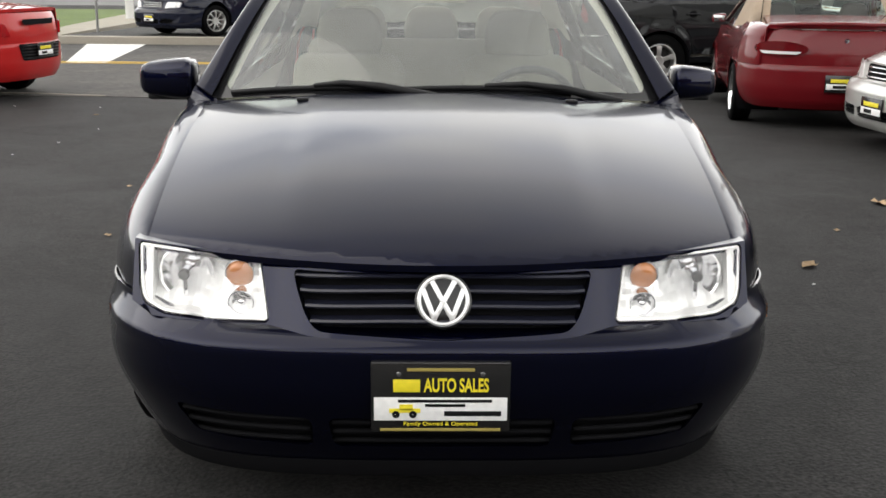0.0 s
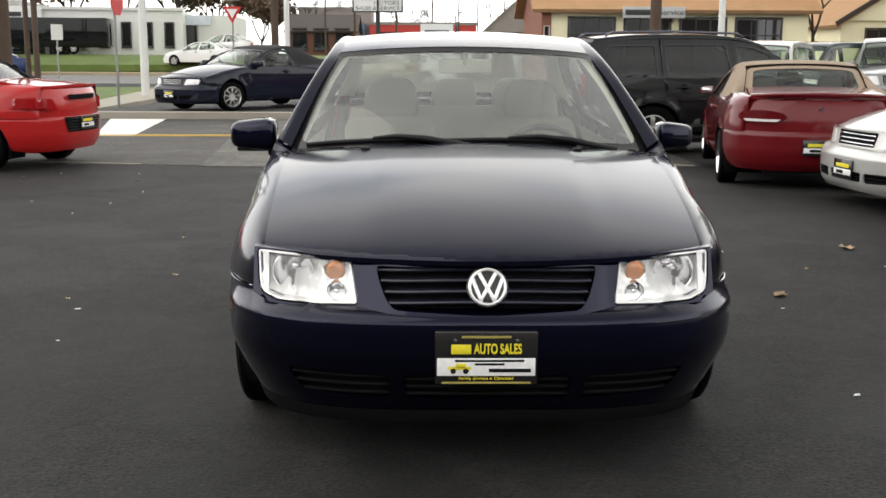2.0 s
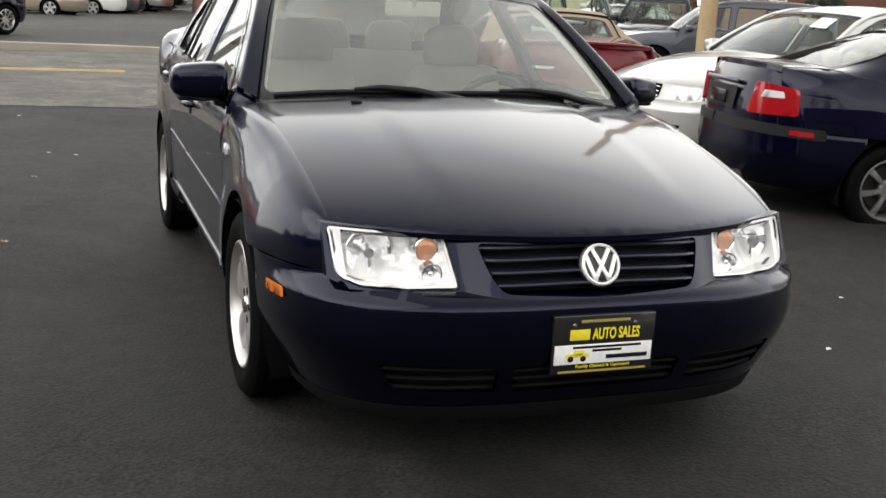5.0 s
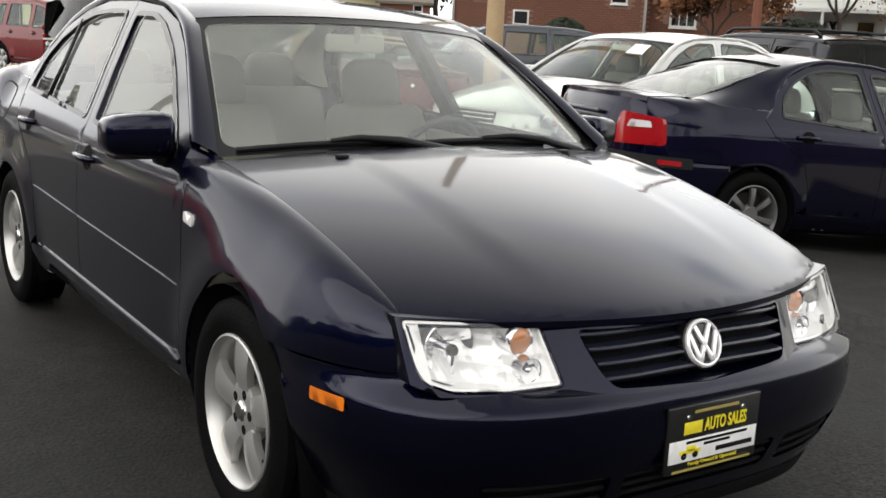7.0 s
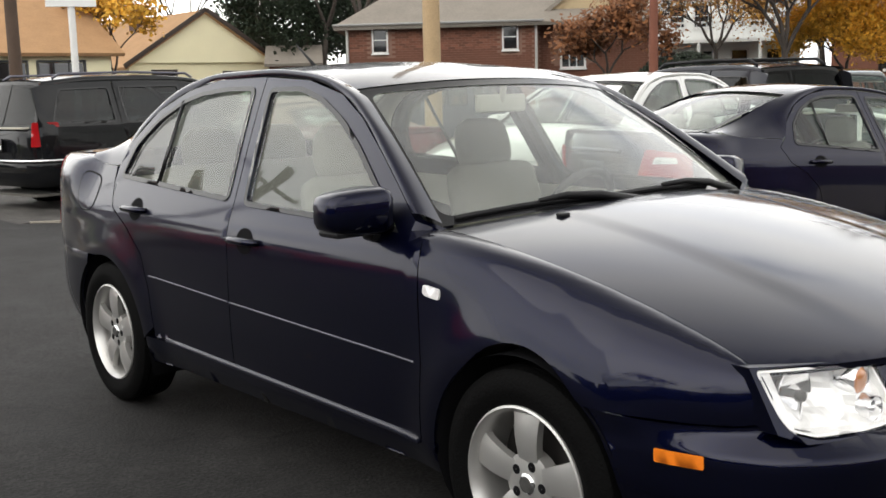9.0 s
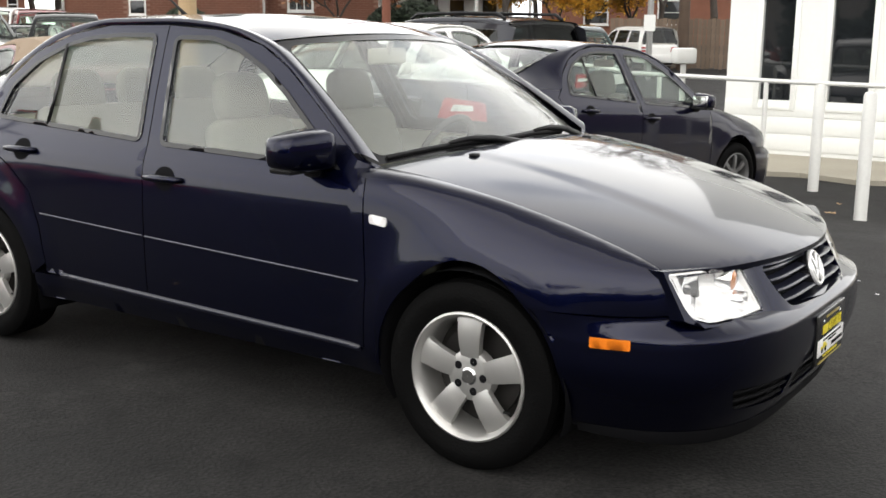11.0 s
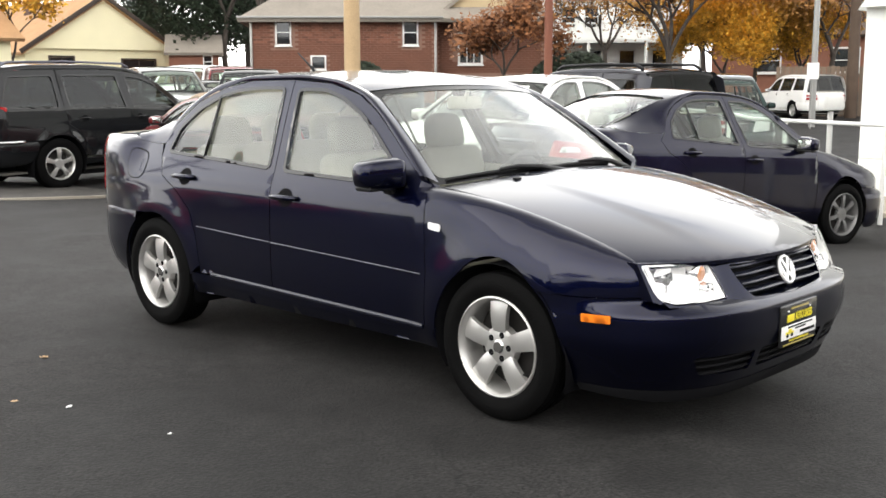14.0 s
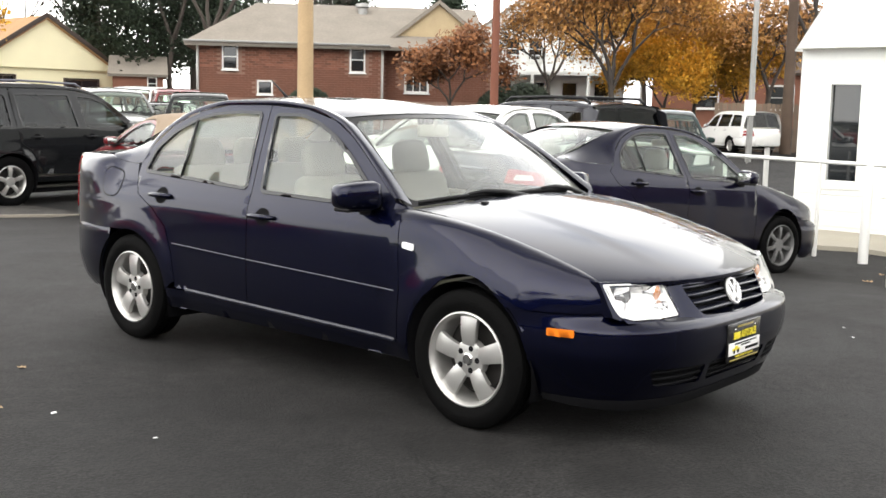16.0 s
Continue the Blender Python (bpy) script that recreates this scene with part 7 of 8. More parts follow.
# signs
def sign(name, x, y, z, w, h, face, label, rz=0.0, post=None, post_m=None, shape="rect"):
    s = empty(name, (x, y, gz(x, y)), rz, label, "sign")
    bm = bmesh.new()
    if shape == "rect":
        add_box(bm, -w / 2, w / 2, -0.03, 0.03, z - h / 2, z + h / 2, 0.01)
    else:
        n, r0 = (3, -90) if shape == "tri" else (8, 22.5)
        pts = [(w / 2 * math.cos(radians(r0 + 360 * i / n)), z + w / 2 * math.sin(radians(r0 + 360 * i / n))) for i in range(n)]
        f = bm.faces.new([bm.verts.new((a, -0.01, b)) for a, b in pts])
        bm.normal_update()
        bmesh.ops.solidify(bm, geom=[f], thickness=0.02)
        bmesh.ops.recalc_face_normals(bm, faces=bm.faces)
    part("panel", bm, face, s, smooth=False)
    if post:
        tube("post", (0, 0.06, 0), (0, 0.06, z + h * 0.4), post, post_m or GREY_POLE, s)
    return s


face_m = lambda x, y, z: Matrix.Translation((x, y, z)) @ Matrix.Rotation(radians(90), 4, "X")
big = sign("dealer_sign", *spot(E1, -2.35, 44), 3.55, 1.95, 1.12, WHITE_WALL, "white dealer sign on a dark post", 0, 0.10, SIGN_BLACK)
bm = bmesh.new()
for q in ((-1.02, -0.96, 2.96, 4.14), (0.96, 1.02, 2.96, 4.14), (-0.96, 0.96, 4.08, 4.14), (-0.96, 0.96, 2.96, 3.02)):
    add_box(bm, q[0], q[1], -0.06, 0.04, q[2], q[3], 0.005)
part("sign_frame", bm, SIGN_BLACK, big)
for nm, x, z, w, h, m_ in (("name_bar", -0.55, 3.62, 0.72, 0.34, SIGN_BLACK), ("name_tick", -0.08, 3.66, 0.16, 0.40, SIGN_RED), ("name_bar", 0.42, 3.60, 0.82, 0.30, SIGN_BLACK), ("number_bar", 0.5, 3.96, 0.6, 0.10, GREY_POLE)):
    bm = bmesh.new(); add_box(bm, x - w / 2, x + w / 2, -0.045, -0.03, z - h / 2, z + h / 2, 0.004)
    part(nm, bm, m_, big)
words("motors_words", "MOTORS", 0.2, face_m(0.35, -0.036, 3.32), SIGN_BLACK, big, 1.0, 0.004)
words("service_words", "SALES & SERVICE", 0.2, face_m(0.0, -0.036, 3.12), SIGN_BLACK, big, 1.75, 0.004)
low = sign("banner_sign", *spot(E1, 0.75, 45), 2.15, 1.35, 0.8, WHITE_WALL, "smaller white banner sign on posts", 0, 0.05)
bm = bmesh.new(); add_box(bm, -0.5, 0.5, -0.045, -0.03, 2.1, 2.3, 0.004)
part("name_bar", bm, SIGN_BLACK, low)
yl = sign("yield_sign", *spot(E1, -9.9, 36), 2.62, 0.72, 0.62, SIGN_RED, "red and white give way sign on a steel post", 0, 0.03, shape="tri")
bm = bmesh.new()
f = bm.faces.new([bm.verts.new((0.20 * math.cos(radians(a)), -0.03, 2.62 + 0.20 * math.sin(radians(a)))) for a in (-90, 30, 150)])
bm.normal_update()
bmesh.ops.solidify(bm, geom=[f], thickness=0.01)
part("white_middle", bm, WHITE_WALL, yl, smooth=False)
bm = bmesh.new(); add_box(bm, -0.26, 0.26, -0.02, 0.0, 3.0, 3.55, 0.01)
part("notice_panel", bm, WHITE_WALL, yl)
words("no_words", "NO", 0.2, face_m(0, -0.024, 3.38), SIGN_BLACK, yl, 0.26, 0.003)
words("turns_words", "TURNS", 0.2, face_m(0, -0.024, 3.15), SIGN_BLACK, yl, 0.42, 0.003)
sign("stop_sign", *spot(E1, -15.7, 24.6), 2.45, 0.75, 0.75, SIGN_RED, "red stop sign seen edge-on on a steel post", 84, 0.028, shape="oct")
sign("arrow_sign", *spot(E1, -18.4, 57.0), 2.3, 0.55, 0.75, SHOP_WHITE, "leaning white arrow sign", 30, 0.04)
nt = sign("notice_sign", *spot(E14, 64.95, 34.4), 1.72, 0.34, 0.48, WHITE_WALL, "small white parking notice on a steel post", -60, 0.025)
hi = sign("dealer_sign", 7.5, 26.84, 3.72, 1.15, 0.48, WHITE_WALL, "white dealer sign on a white post", -20, 0.085, WHITE_PAINTED)
bx = empty("mail_box", (14.83, 8.82, gz(14.83, 8.82)), -40, "white boxy letter box on a post", "letter box")
bm = bmesh.new(); add_box(bm, -0.20, 0.20, -0.14, 0.14, 1.06, 1.34, 0.05); part("box", bm, WHITE_PAINTED, bx)
tube("post", (0, 0, 0), (0, 0, 1.12), 0.05, WHITE_PAINTED, bx)


# buildings
def opening(parent, x, z, w, h, y=0.0, frame=None, kind="window", bars=(1, 2), depth=0.08, sill=True):
    """A window or door on a wall that looks along -y: frame, panes set back, bars."""
    frame = frame or WHITE_PAINTED
    o = new(kind); o.parent = parent
    o.location = (x, y, z)
    t = min(0.09, w * 0.12)
    bm = bmesh.new()
    for q in ((-w / 2 - t, -w / 2, -t, h + t), (w / 2, w / 2 + t, -t, h + t), (-w / 2, w / 2, h, h + t), (-w / 2, w / 2, -t, 0)):
        add_box(bm, q[0], q[1], -0.05, 0.06, q[2], q[3], 0.006)
    part("frame", bm, frame, o)
    if sill:
        bm = bmesh.new(); add_box(bm, -w / 2 - t - 0.04, w / 2 + t + 0.04, -0.10, -0.051, -t - 0.05, -t, 0.006); part("sill", bm, frame, o)
    nx, nz = bars
    for i in range(nx):
        for k in range(nz):
            x0, x1 = -w / 2 + w * i / nx, -w / 2 + w * (i + 1) / nx
            z0, z1 = h * k / nz, h * (k + 1) / nz
            box("pane", x0 + 0.02, x1 - 0.02, 0.005, 0.012, z0 + 0.02, z1 - 0.02, PANE, o)
    bm = bmesh.new()
    for i in range(1, nx):
        add_box(bm, -w / 2 + w * i / nx - 0.022, -w / 2 + w * i / nx + 0.022, -0.03, 0.02, 0, h, 0.004)
    for k in range(1, nz):
        add_box(bm, -w / 2, w / 2, -0.029, 0.019, h * k / nz - 0.022, h * k / nz + 0.022, 0.004)
    if nx * nz > 1:
        part("glazing_bar", bm, frame, o)
    return o


def gable_roof(parent, x0, x1, y0, y1, z, h, material, over=0.4, along="x", hip0=0.0, hip1=0.0, th=0.16):
    bm = bmesh.new()
    if along == "x":
        m = (y0 + y1) / 2
        k = h / ((y1 - y0) / 2)
        p = [(x0 - over, y0 - over, z - over * k), (x1 + over, y0 - over, z - over * k), (x1 + over, y1 + over, z - over * k), (x0 - over, y1 + over, z - over * k), (x0 - over + hip0, m, z + h), (x1 + over - hip1, m, z + h)]
        f = [(0, 1, 5, 4), (2, 3, 4, 5)] + ([(3, 0, 4)] if hip0 else []) + ([(1, 2, 5)] if hip1 else [])
    else:
        m = (x0 + x1) / 2
        k = h / ((x1 - x0) / 2)
        p = [(x0 - over, y0 - over, z - over * k), (x0 - over, y1 + over, z - over * k), (x1 + over, y1 + over, z - over * k), (x1 + over, y0 - over, z - over * k), (m, y0 - over, z + h), (m, y1 + over, z + h)]
        f = [(1, 0, 4, 5), (3, 2, 5, 4)]
    v = [bm.verts.new(q) for q in p]
    for q in f:
        bm.faces.new([v[i] for i in q])
    bmesh.ops.recalc_face_normals(bm, faces=bm.faces)
    bmesh.ops.solidify(bm, geom=bm.faces[:], thickness=th)
    return part("roof", bm, material, parent, smooth=False)


def gable_wall(parent, x0, x1, y, z, h, material, name="gable_wall", th=0.2):
    bm = bmesh.new()
    f = bm.faces.new([bm.verts.new(q) for q in ((x0, y, z), (x1, y, z), ((x0 + x1) / 2, y, z + h))])
    bm.normal_update()
    bmesh.ops.solidify(bm, geom=[f], thickness=-th)
    bmesh.ops.recalc_face_normals(bm, faces=bm.faces)
    return part(name, bm, material, parent, smooth=False)


# service station with bays and the cream gabled wing
st = empty("service_station", (4.95, 45.0, gz(9, 45)), 0, "cream service station with dark bay doors and tan shingle roof", "building")
box("wall", 0.4, 11.3, 0, 8, 0, 3.3, CREAM, st)
box("brick_end", 0.0, 0.39, -0.05, 8, 0, 3.3, BRICK_M, st)
gable_roof(st, 0, 11.3, 0, 8, 3.35, 2.3, SHINGLE_TAN, 0.45)
for s in (0,):
    f_ = gable_wall(st, 0, 8, 0, 3.3, 2.15, BRICK_M, "brick_gable")
    f_.matrix_basis = Matrix.Translation((0.2, 8, 0)) @ Matrix.Rotation(radians(-90), 4, "Z")
for k in range(4):
    opening(st, 2.1 + 2.36 * k, 0.05, 1.85, 2.68, -0.02, SIGN_BLACK, "bay_door", (3, 4), sill=False)
bm = bmesh.new(); add_box(bm, 3.3, 5.9, -0.62, -0.5, 2.74, 3.20, 0.01)
ss = part("fascia_sign", bm, mat("grey_sign", (0.42, 0.43, 0.42), 0.6), st)
bm = bmesh.new(); add_box(bm, 3.4, 4.75, -0.635, -0.621, 2.86, 3.08, 0.004); part("name_bar", bm, SIGN_BLACK, st)
words("service_sign_words", "Service", 0.32, face_m(5.32, -0.626, 2.97), SIGN_BLACK, st, 1.0, 0.004)
opening(st, 0.2, 1.0, 0.2, 1.4, -0.06, WHITE_PAINTED, "window", (1, 1))

cr = empty("cream_house", (21.7, 55.4, gz(26, 55)), 0, "cream stucco gabled building with dark brown trim", "building")
box("wall", 0, 8.9, 0, 14, -0.6, 2.45, CREAM, cr)
gable_wall(cr, 0, 8.9, -0.001, 2.45, 2.75, CREAM)
gable_roof(cr, 0, 8.9, 0, 14, 2.50, 2.8, SHINGLE_TAN, 0.45, "y")
for s in (1, -1):
    bm = bmesh.new()
    L_ = math.hypot(4.9, 3.08)
    add_box(bm, 0, L_, -0.03, 0.03, -0.14, 0.10, 0.01, Matrix.Translation((4.45, -0.49, 5.32)) @ Matrix.Rotation(math.atan2(3.08, 4.9) * 1 if s > 0 else math.pi - math.atan2(3.08, 4.9), 4, "Y"))
    part("barge_board", bm, BROWN_TRIM, cr)
for x, w, z, h in ((2.0, 1.3, 0.6, 1.4), (6.6, 2.0, 0.5, 1.4)):
    opening(cr, x, z, w, h, -0.03, BROWN_TRIM, "window", (2, 2))
bm = bmesh.new(); add_box(bm, 3.2, 3.9, 6, 6.7, 4.2, 6.0, 0.02); part("chimney", bm, mat("chimney_brick", (0.10, 0.06, 0.05), 0.9), cr)
sh = empty("small_house", (*spot(E14, 32.0, 62), gz(32, 50) + 0.7), -34, "small brown brick outbuilding with a grey roof", "building")
box("wall", 0, 2.7, 0, 5, -1.2, 1.65, BRICK_M, sh)
gable_roof(sh, 0, 2.7, 0, 5, 1.65, 1.0, SHINGLE_GREY, 0.25, "x")
opening(sh, 2.1, 0.75, 0.42, 0.6, -0.03)

# brick house: u along the front, v away from the lot
bh = empty("brick_house", (24.3, 39.3, 1.02), -41.3, "red brick single-storey house with white windows and grey shingle roof", "building")
HW, HD, HZ = 8.2, 8.0, 3.25
MAINW = box("wall", 0, HW, 0, HD, -1.0, HZ, MORTAR, bh)
WING = box("wing_wall", HW + 0.001, HW + 5.0, 0.9, HD, -1.0, HZ, MORTAR, bh)
gable_roof(bh, 0, HW + 4.2, 0, HD, HZ + 0.02, 1.9, SHINGLE_GREY, 0.5, "x", hip0=3.0)
gable_roof(bh, HW, HW + 5.0, 0.9, HD, HZ + 0.05, 1.95, SHINGLE_GREY, 0.4, "y")
gable_wall(bh, HW, HW + 5.0, 0.899, HZ, 1.85, mat("tan_boards", (0.42, 0.33, 0.20), 0.8), "gable_panel")
for x in (1.45, 7.0):
    opening(bh, x, 1.95, 0.56, 1.0, -0.04, WHITE_PAINTED, "window", (1, 2))
opening(bh, 2.95, 0.90, 0.55, 0.5, -0.04, WHITE_PAINTED, "window", (1, 1))
opening(bh, HW + 1.55, 1.15, 0.95, 1.25, 0.86, WHITE_PAINTED, "window", (3, 1))
sweep("downspout", [(HW - 0.15, -0.35, HZ - 0.15), (HW - 0.1, -0.08, HZ - 0.5), (HW - 0.1, -0.08, -0.6)], 0.055, WHITE_PAINTED, bh, seg=8)
sweep("downspout", [(0.06, -0.35, HZ - 0.15), (0.06, -0.08, HZ - 0.5), (0.06, -0.08, -0.6)], 0.055, WHITE_PAINTED, bh, seg=8)
bm = bmesh.new(); add_box(bm, -0.5, HW + 0.2, -0.58, -0.48, HZ - 0.20, HZ - 0.12, 0.01); part("gutter", bm, GREY_POLE, bh)
lathe("roof_vent", [(4.6, 0.22), (5.0, 0.22), (5.05, 0.36), (5.2, 0.3), (5.25, 0.001)], GREY_POLE, bh, 14, "z", centre=(7.4, 3.2, 0))
# bricks of the front that shows, as pieces sharing one mesh; the rest joined
bm = bmesh.new(); add_box(bm, 0, 0.205, -0.016, 0.0, 0, 0.062, 0.004)
me_b = bpy.data.meshes.new("brick"); bm.to_mesh(me_b); bm.free(); me_b.materials.append(BRICK_M)
row_h, col_w, cnt = 0.1, 0.30, 0
me_b.transform(Matrix.Diagonal((1.40, 1, 1.45, 1)))
holes_b = [(1.08, 1.82, 1.78, 3.05), (6.62, 7.38, 1.78, 3.05), (2.6, 3.3, 0.80, 1.50)]
bv, bf = [], []
for r_ in range(25):
    z = 0.70 + r_ * row_h
    for k in range(28):
        x = k * col_w + (0.15 if r_ % 2 else 0.0)
        if x + 0.29 > HW or any(a - 0.29 < x < b and c - 0.09 < z < d for a, b, c, d in holes_b):
            continue
        if r_ >= 13 and cnt < 300:
            o = new("brick", me_b); o.parent = MAINW; o.location = (x, 0, z); cnt += 1
        else:
            n0 = len(bv)
            bv += [(x + a, b, z + c) for a, b, c in ((0, 0, 0), (0.287, 0, 0), (0.287, -0.016, 0), (0, -0.016, 0), (0, 0, 0.09), (0.287, 0, 0.09), (0.287, -0.016, 0.09), (0, -0.016, 0.09))]
            bf += [tuple(n0 + i for i in q) for q in ((3, 2, 6, 7), (0, 3, 7, 4), (2, 1, 5, 6), (7, 6, 5, 4), (0, 1, 2, 3))]
for r_ in range(25):
    z = 0.70 + r_ * row_h
    for k in range(17):
        x = HW + k * col_w + (0.15 if r_ % 2 else 0.0)
        if x + 0.29 > HW + 5 or (HW + 0.75 - 0.2 < x < HW + 2.15 and 1.1 < z < 2.7):
            continue
        n0 = len(bv)
        bv += [(x + a, b + 0.9, z + c) for a, b, c in ((0, 0, 0), (0.287, 0, 0), (0.287, -0.016, 0), (0, -0.016, 0), (0, 0, 0.09), (0.287, 0, 0.09), (0.287, -0.016, 0.09), (0, -0.016, 0.09))]
        bf += [tuple(n0 + i for i in q) for q in ((3, 2, 6, 7), (0, 3, 7, 4), (2, 1, 5, 6), (7, 6, 5, 4), (0, 1, 2, 3))]
tagged(raw("brickwork", bv, bf, BRICK_M, bh, smooth=False), kind="stuff")

# white house behind the trees
wh = empty("white_house", (*spot(E14, 51.0, 68), 1.2), -52, "white two-storey house with balcony rail behind the trees", "building")
box("wall", 0, 9.0, 0, 9, -1, 5.4, WHITE_WALL, wh)
gable_roof(wh, 0, 9.0, 0, 9, 5.4, 3.2, SHINGLE_GREY, 0.4, "y")
gable_wall(wh, 0, 9.0, -0.001, 5.4, 3.1, WHITE_WALL)
for x in (2.0, 3.4, 6.6):
    opening(wh, x, 3.4, 0.8, 1.3, -0.03)
for x in (1.5, 3.6, 5.6, 7.6):
    opening(wh, x, 0.4, 0.9, 1.6, -0.03)
box("balcony_floor", -0.5, 10.0, -2.2, -0.01, 2.4, 2.6, WHITE_WALL, wh)
for k in range(36):
    box("baluster", -0.45 + k * 0.29, -0.39 + k * 0.29, -2.18, -2.12, 2.6, 3.5, WHITE_WALL, wh)
box("balcony_rail", -0.5, 10.0, -2.2, -2.1, 3.5, 3.6, WHITE_WALL, wh)
for x in (-0.4, 3.2, 6.6, 9.8):
    tube("porch_post", (x, -2.1, -1), (x, -2.1, 2.4), 0.1, WHITE_WALL, wh)
dk = empty("brown_house", (*spot(E14, 60.0, 62), 1.0), -62, "brown brick house behind the yellow trees", "building")
box("wall", 0, 14, 0, 8, -1, 3.0, BRICK_M, dk)
gable_roof(dk, 0, 14, 0, 8, 3.0, 2.5, mat("brown_shingle", (0.09, 0.065, 0.05), 0.9), 0.4)
for x in (3, 7, 11):
    opening(dk, x, 0.8, 1.2, 1.2, -0.03)

# wooden fence
fe = empty("wooden_fence", (*spot(E14, 63.2, 41), gz(*spot(E14, 63.2, 41))), -66, "weathered brown wooden board fence", "fence")
bmf = bmesh.new(); add_box(bmf, 0, 0.14, -0.012, 0.012, 0, 1.75, 0.004)
mef = bpy.data.meshes.new("fence_board"); bmf.to_mesh(mef); bmf.free(); mef.materials.append(FENCE_WOOD)
for k in range(46):
    o = new("fence_board", mef); o.parent = fe; o.location = (k * 0.155, 0, 0.02 * math.sin(k * 1.7))
for z in (0.4, 1.4):
    box("fence_rail", 0, 7.2, 0.014, 0.06, z, z + 0.09, FENCE_WOOD, fe)

# white shop across the road, with the black awning side
ws_ = empty("white_shop", (-36.0, 73.0, 1.25), 7, "low white shop building with flat roof and tall windows", "building")
box("wall", 0, 19.5, 0, 14, -0.9, 2.95, SHOP_WHITE, ws_)
box("parapet", -0.15, 19.65, -0.15, 0.2, 2.95, 3.15, SHOP_WHITE, ws_)
box("upper_block", 1, 8.5, 1, 10, 2.951, 3.6, mat("grey_parapet", (0.35, 0.35, 0.33), 0.8), ws_)
box("sign_board", 5.2, 10.2, -0.3, -0.16, 2.25, 2.95, WHITE_PAINTED, ws_)
for q in ((5.9, 7.0, SIGN_RED), (7.1, 8.9, SIGN_BLACK)):
    box("sign_bar", q[0], q[1], -0.33, -0.301, 2.46, 2.76, q[2], ws_)
for k, x in enumerate((8.2, 9.6, 11.2)):
    opening(ws_, x, 0.1, 1.1, 1.95, -0.03, SIGN_BLACK, "window", (1, 1))
for k in range(5):
    opening(ws_, 12.8 + 1.45 * k, 0.5, 0.55, 1.6, -0.03, SIGN_BLACK, "window", (1, 1))
tr = empty("box_trailer", (-28.6, 70.3, 1.2), 5, "long black enclosed trailer parked before the shop", "trailer")
bm = bmesh.new(); add_box(bm, 0, 8.0, 0, 2.4, 0.45, 2.35, 0.06); part("body", bm, BLACK_PAINT, tr)
for x in (4.9, 5.8):
    m_ = Matrix.Translation((x, 0.1, 0.36)) @ Matrix.Rotation(radians(90), 4, "Z")
    make_wheel(0.36, 0.2, parent=tr, m=m_, fancy=False)
ws2 = empty("white_shop", (-18.2, 78.0, 1.3), 3, "small white annexe with a sign and roller doors", "building")
box("wall", 0, 4.6, 0, 9, -0.5, 2.7, SHOP_WHITE, ws2)
box("sign_board", 0.8, 3.0, -0.2, -0.01, 2.0, 2.7, mat("pale_sign", (0.55, 0.6, 0.65), 0.6), ws2)
opening(ws2, 1.5, 0.0, 1.0, 2.1, -0.03, GREY_POLE, "door", (1, 1), sill=False)
for nm, x, y, w, h, m_, lab, rm in (("dark_shop", -8.9, 96, 6, 2.3, BRICK_M, "dark brick shop with a brown roof", True), ("blue_shop", -8.6, 116, 5, 3.4, BLUE_SHOP, "grey shop with a blue front", False),
                                    ("red_shop", 0.2, 112, 11, 3.2, RED_SHOP, "red flat-roofed shop far along the road", False), ("grey_shop", -9.5, 120, 8, 5.0, GREY_SHOP, "weathered grey shop far along the road", False)):
    b_ = empty(nm, (x - w / 2, y, 1.1), 0, lab, "building")
    box("wall", 0, w, 0, 8, -1.2, h, m_, b_)
    if rm:
        gable_roof(b_, 0, w, 0, 8, h, 1.5, BROWN_TRIM, 0.3, "x")
    else:
        box("parapet", -0.1, w + 0.1, -0.1, 8.1, h, h + 0.3, GREY_SHOP, b_)
    for k in range(3):
        opening(b_, w * (k + 0.6) / 3.2, 0.6, w / 5, 1.8, -0.03, SIGN_BLACK, "window", (2, 1))
gh = empty("gabled_house", (*spot(E1, 3.2, 82), 0.4), -8, "small grey gabled house far along the road", "building")
box("wall", 0, 5.5, 0, 7, -0.5, 2.6, GREY_SHOP, gh)
gable_wall(gh, 0, 5.5, -0.001, 2.6, 2.5, GREY_SHOP)
gable_roof(gh, 0, 5.5, 0, 7, 2.6, 2.5, SHINGLE_GREY, 0.3, "y")
opening(gh, 2.7, 0.8, 1.0, 1.2, -0.03)

# ---- trees ----
BARK = mat("bark", (0.055, 0.045, 0.038), 0.95, 0.0, 0.3, 3, 40, bump=0.7)


def leaf_mat(name, col, vary=0.35):
    m = mat(name, col, 0.7, 0.0, 0.25, 0.6, 20)
    n, l = m.node_tree.nodes, m.node_tree.links
    b = n["Principled BSDF"]
    geo = n.new("ShaderNodeNewGeometry")
    rr = n.new("ShaderNodeMapRange")
    rr.inputs["To Min"].default_value, rr.inputs["To Max"].default_value = 1 - vary, 1 + vary
    l.new(geo.outputs["Random Per Island"], rr.inputs["Value"])
    sc = n.new("ShaderNodeVectorMath"); sc.operation = "SCALE"
    src = b.inputs["Base Color"].links[0].from_socket
    l.new(src, sc.inputs[0]); l.new(rr.outputs[0], sc.inputs["Scale"])
    l.new(sc.outputs[0], b.inputs["Base Color"])
    b.inputs["Subsurface Weight"].default_value = 0.0
    return m


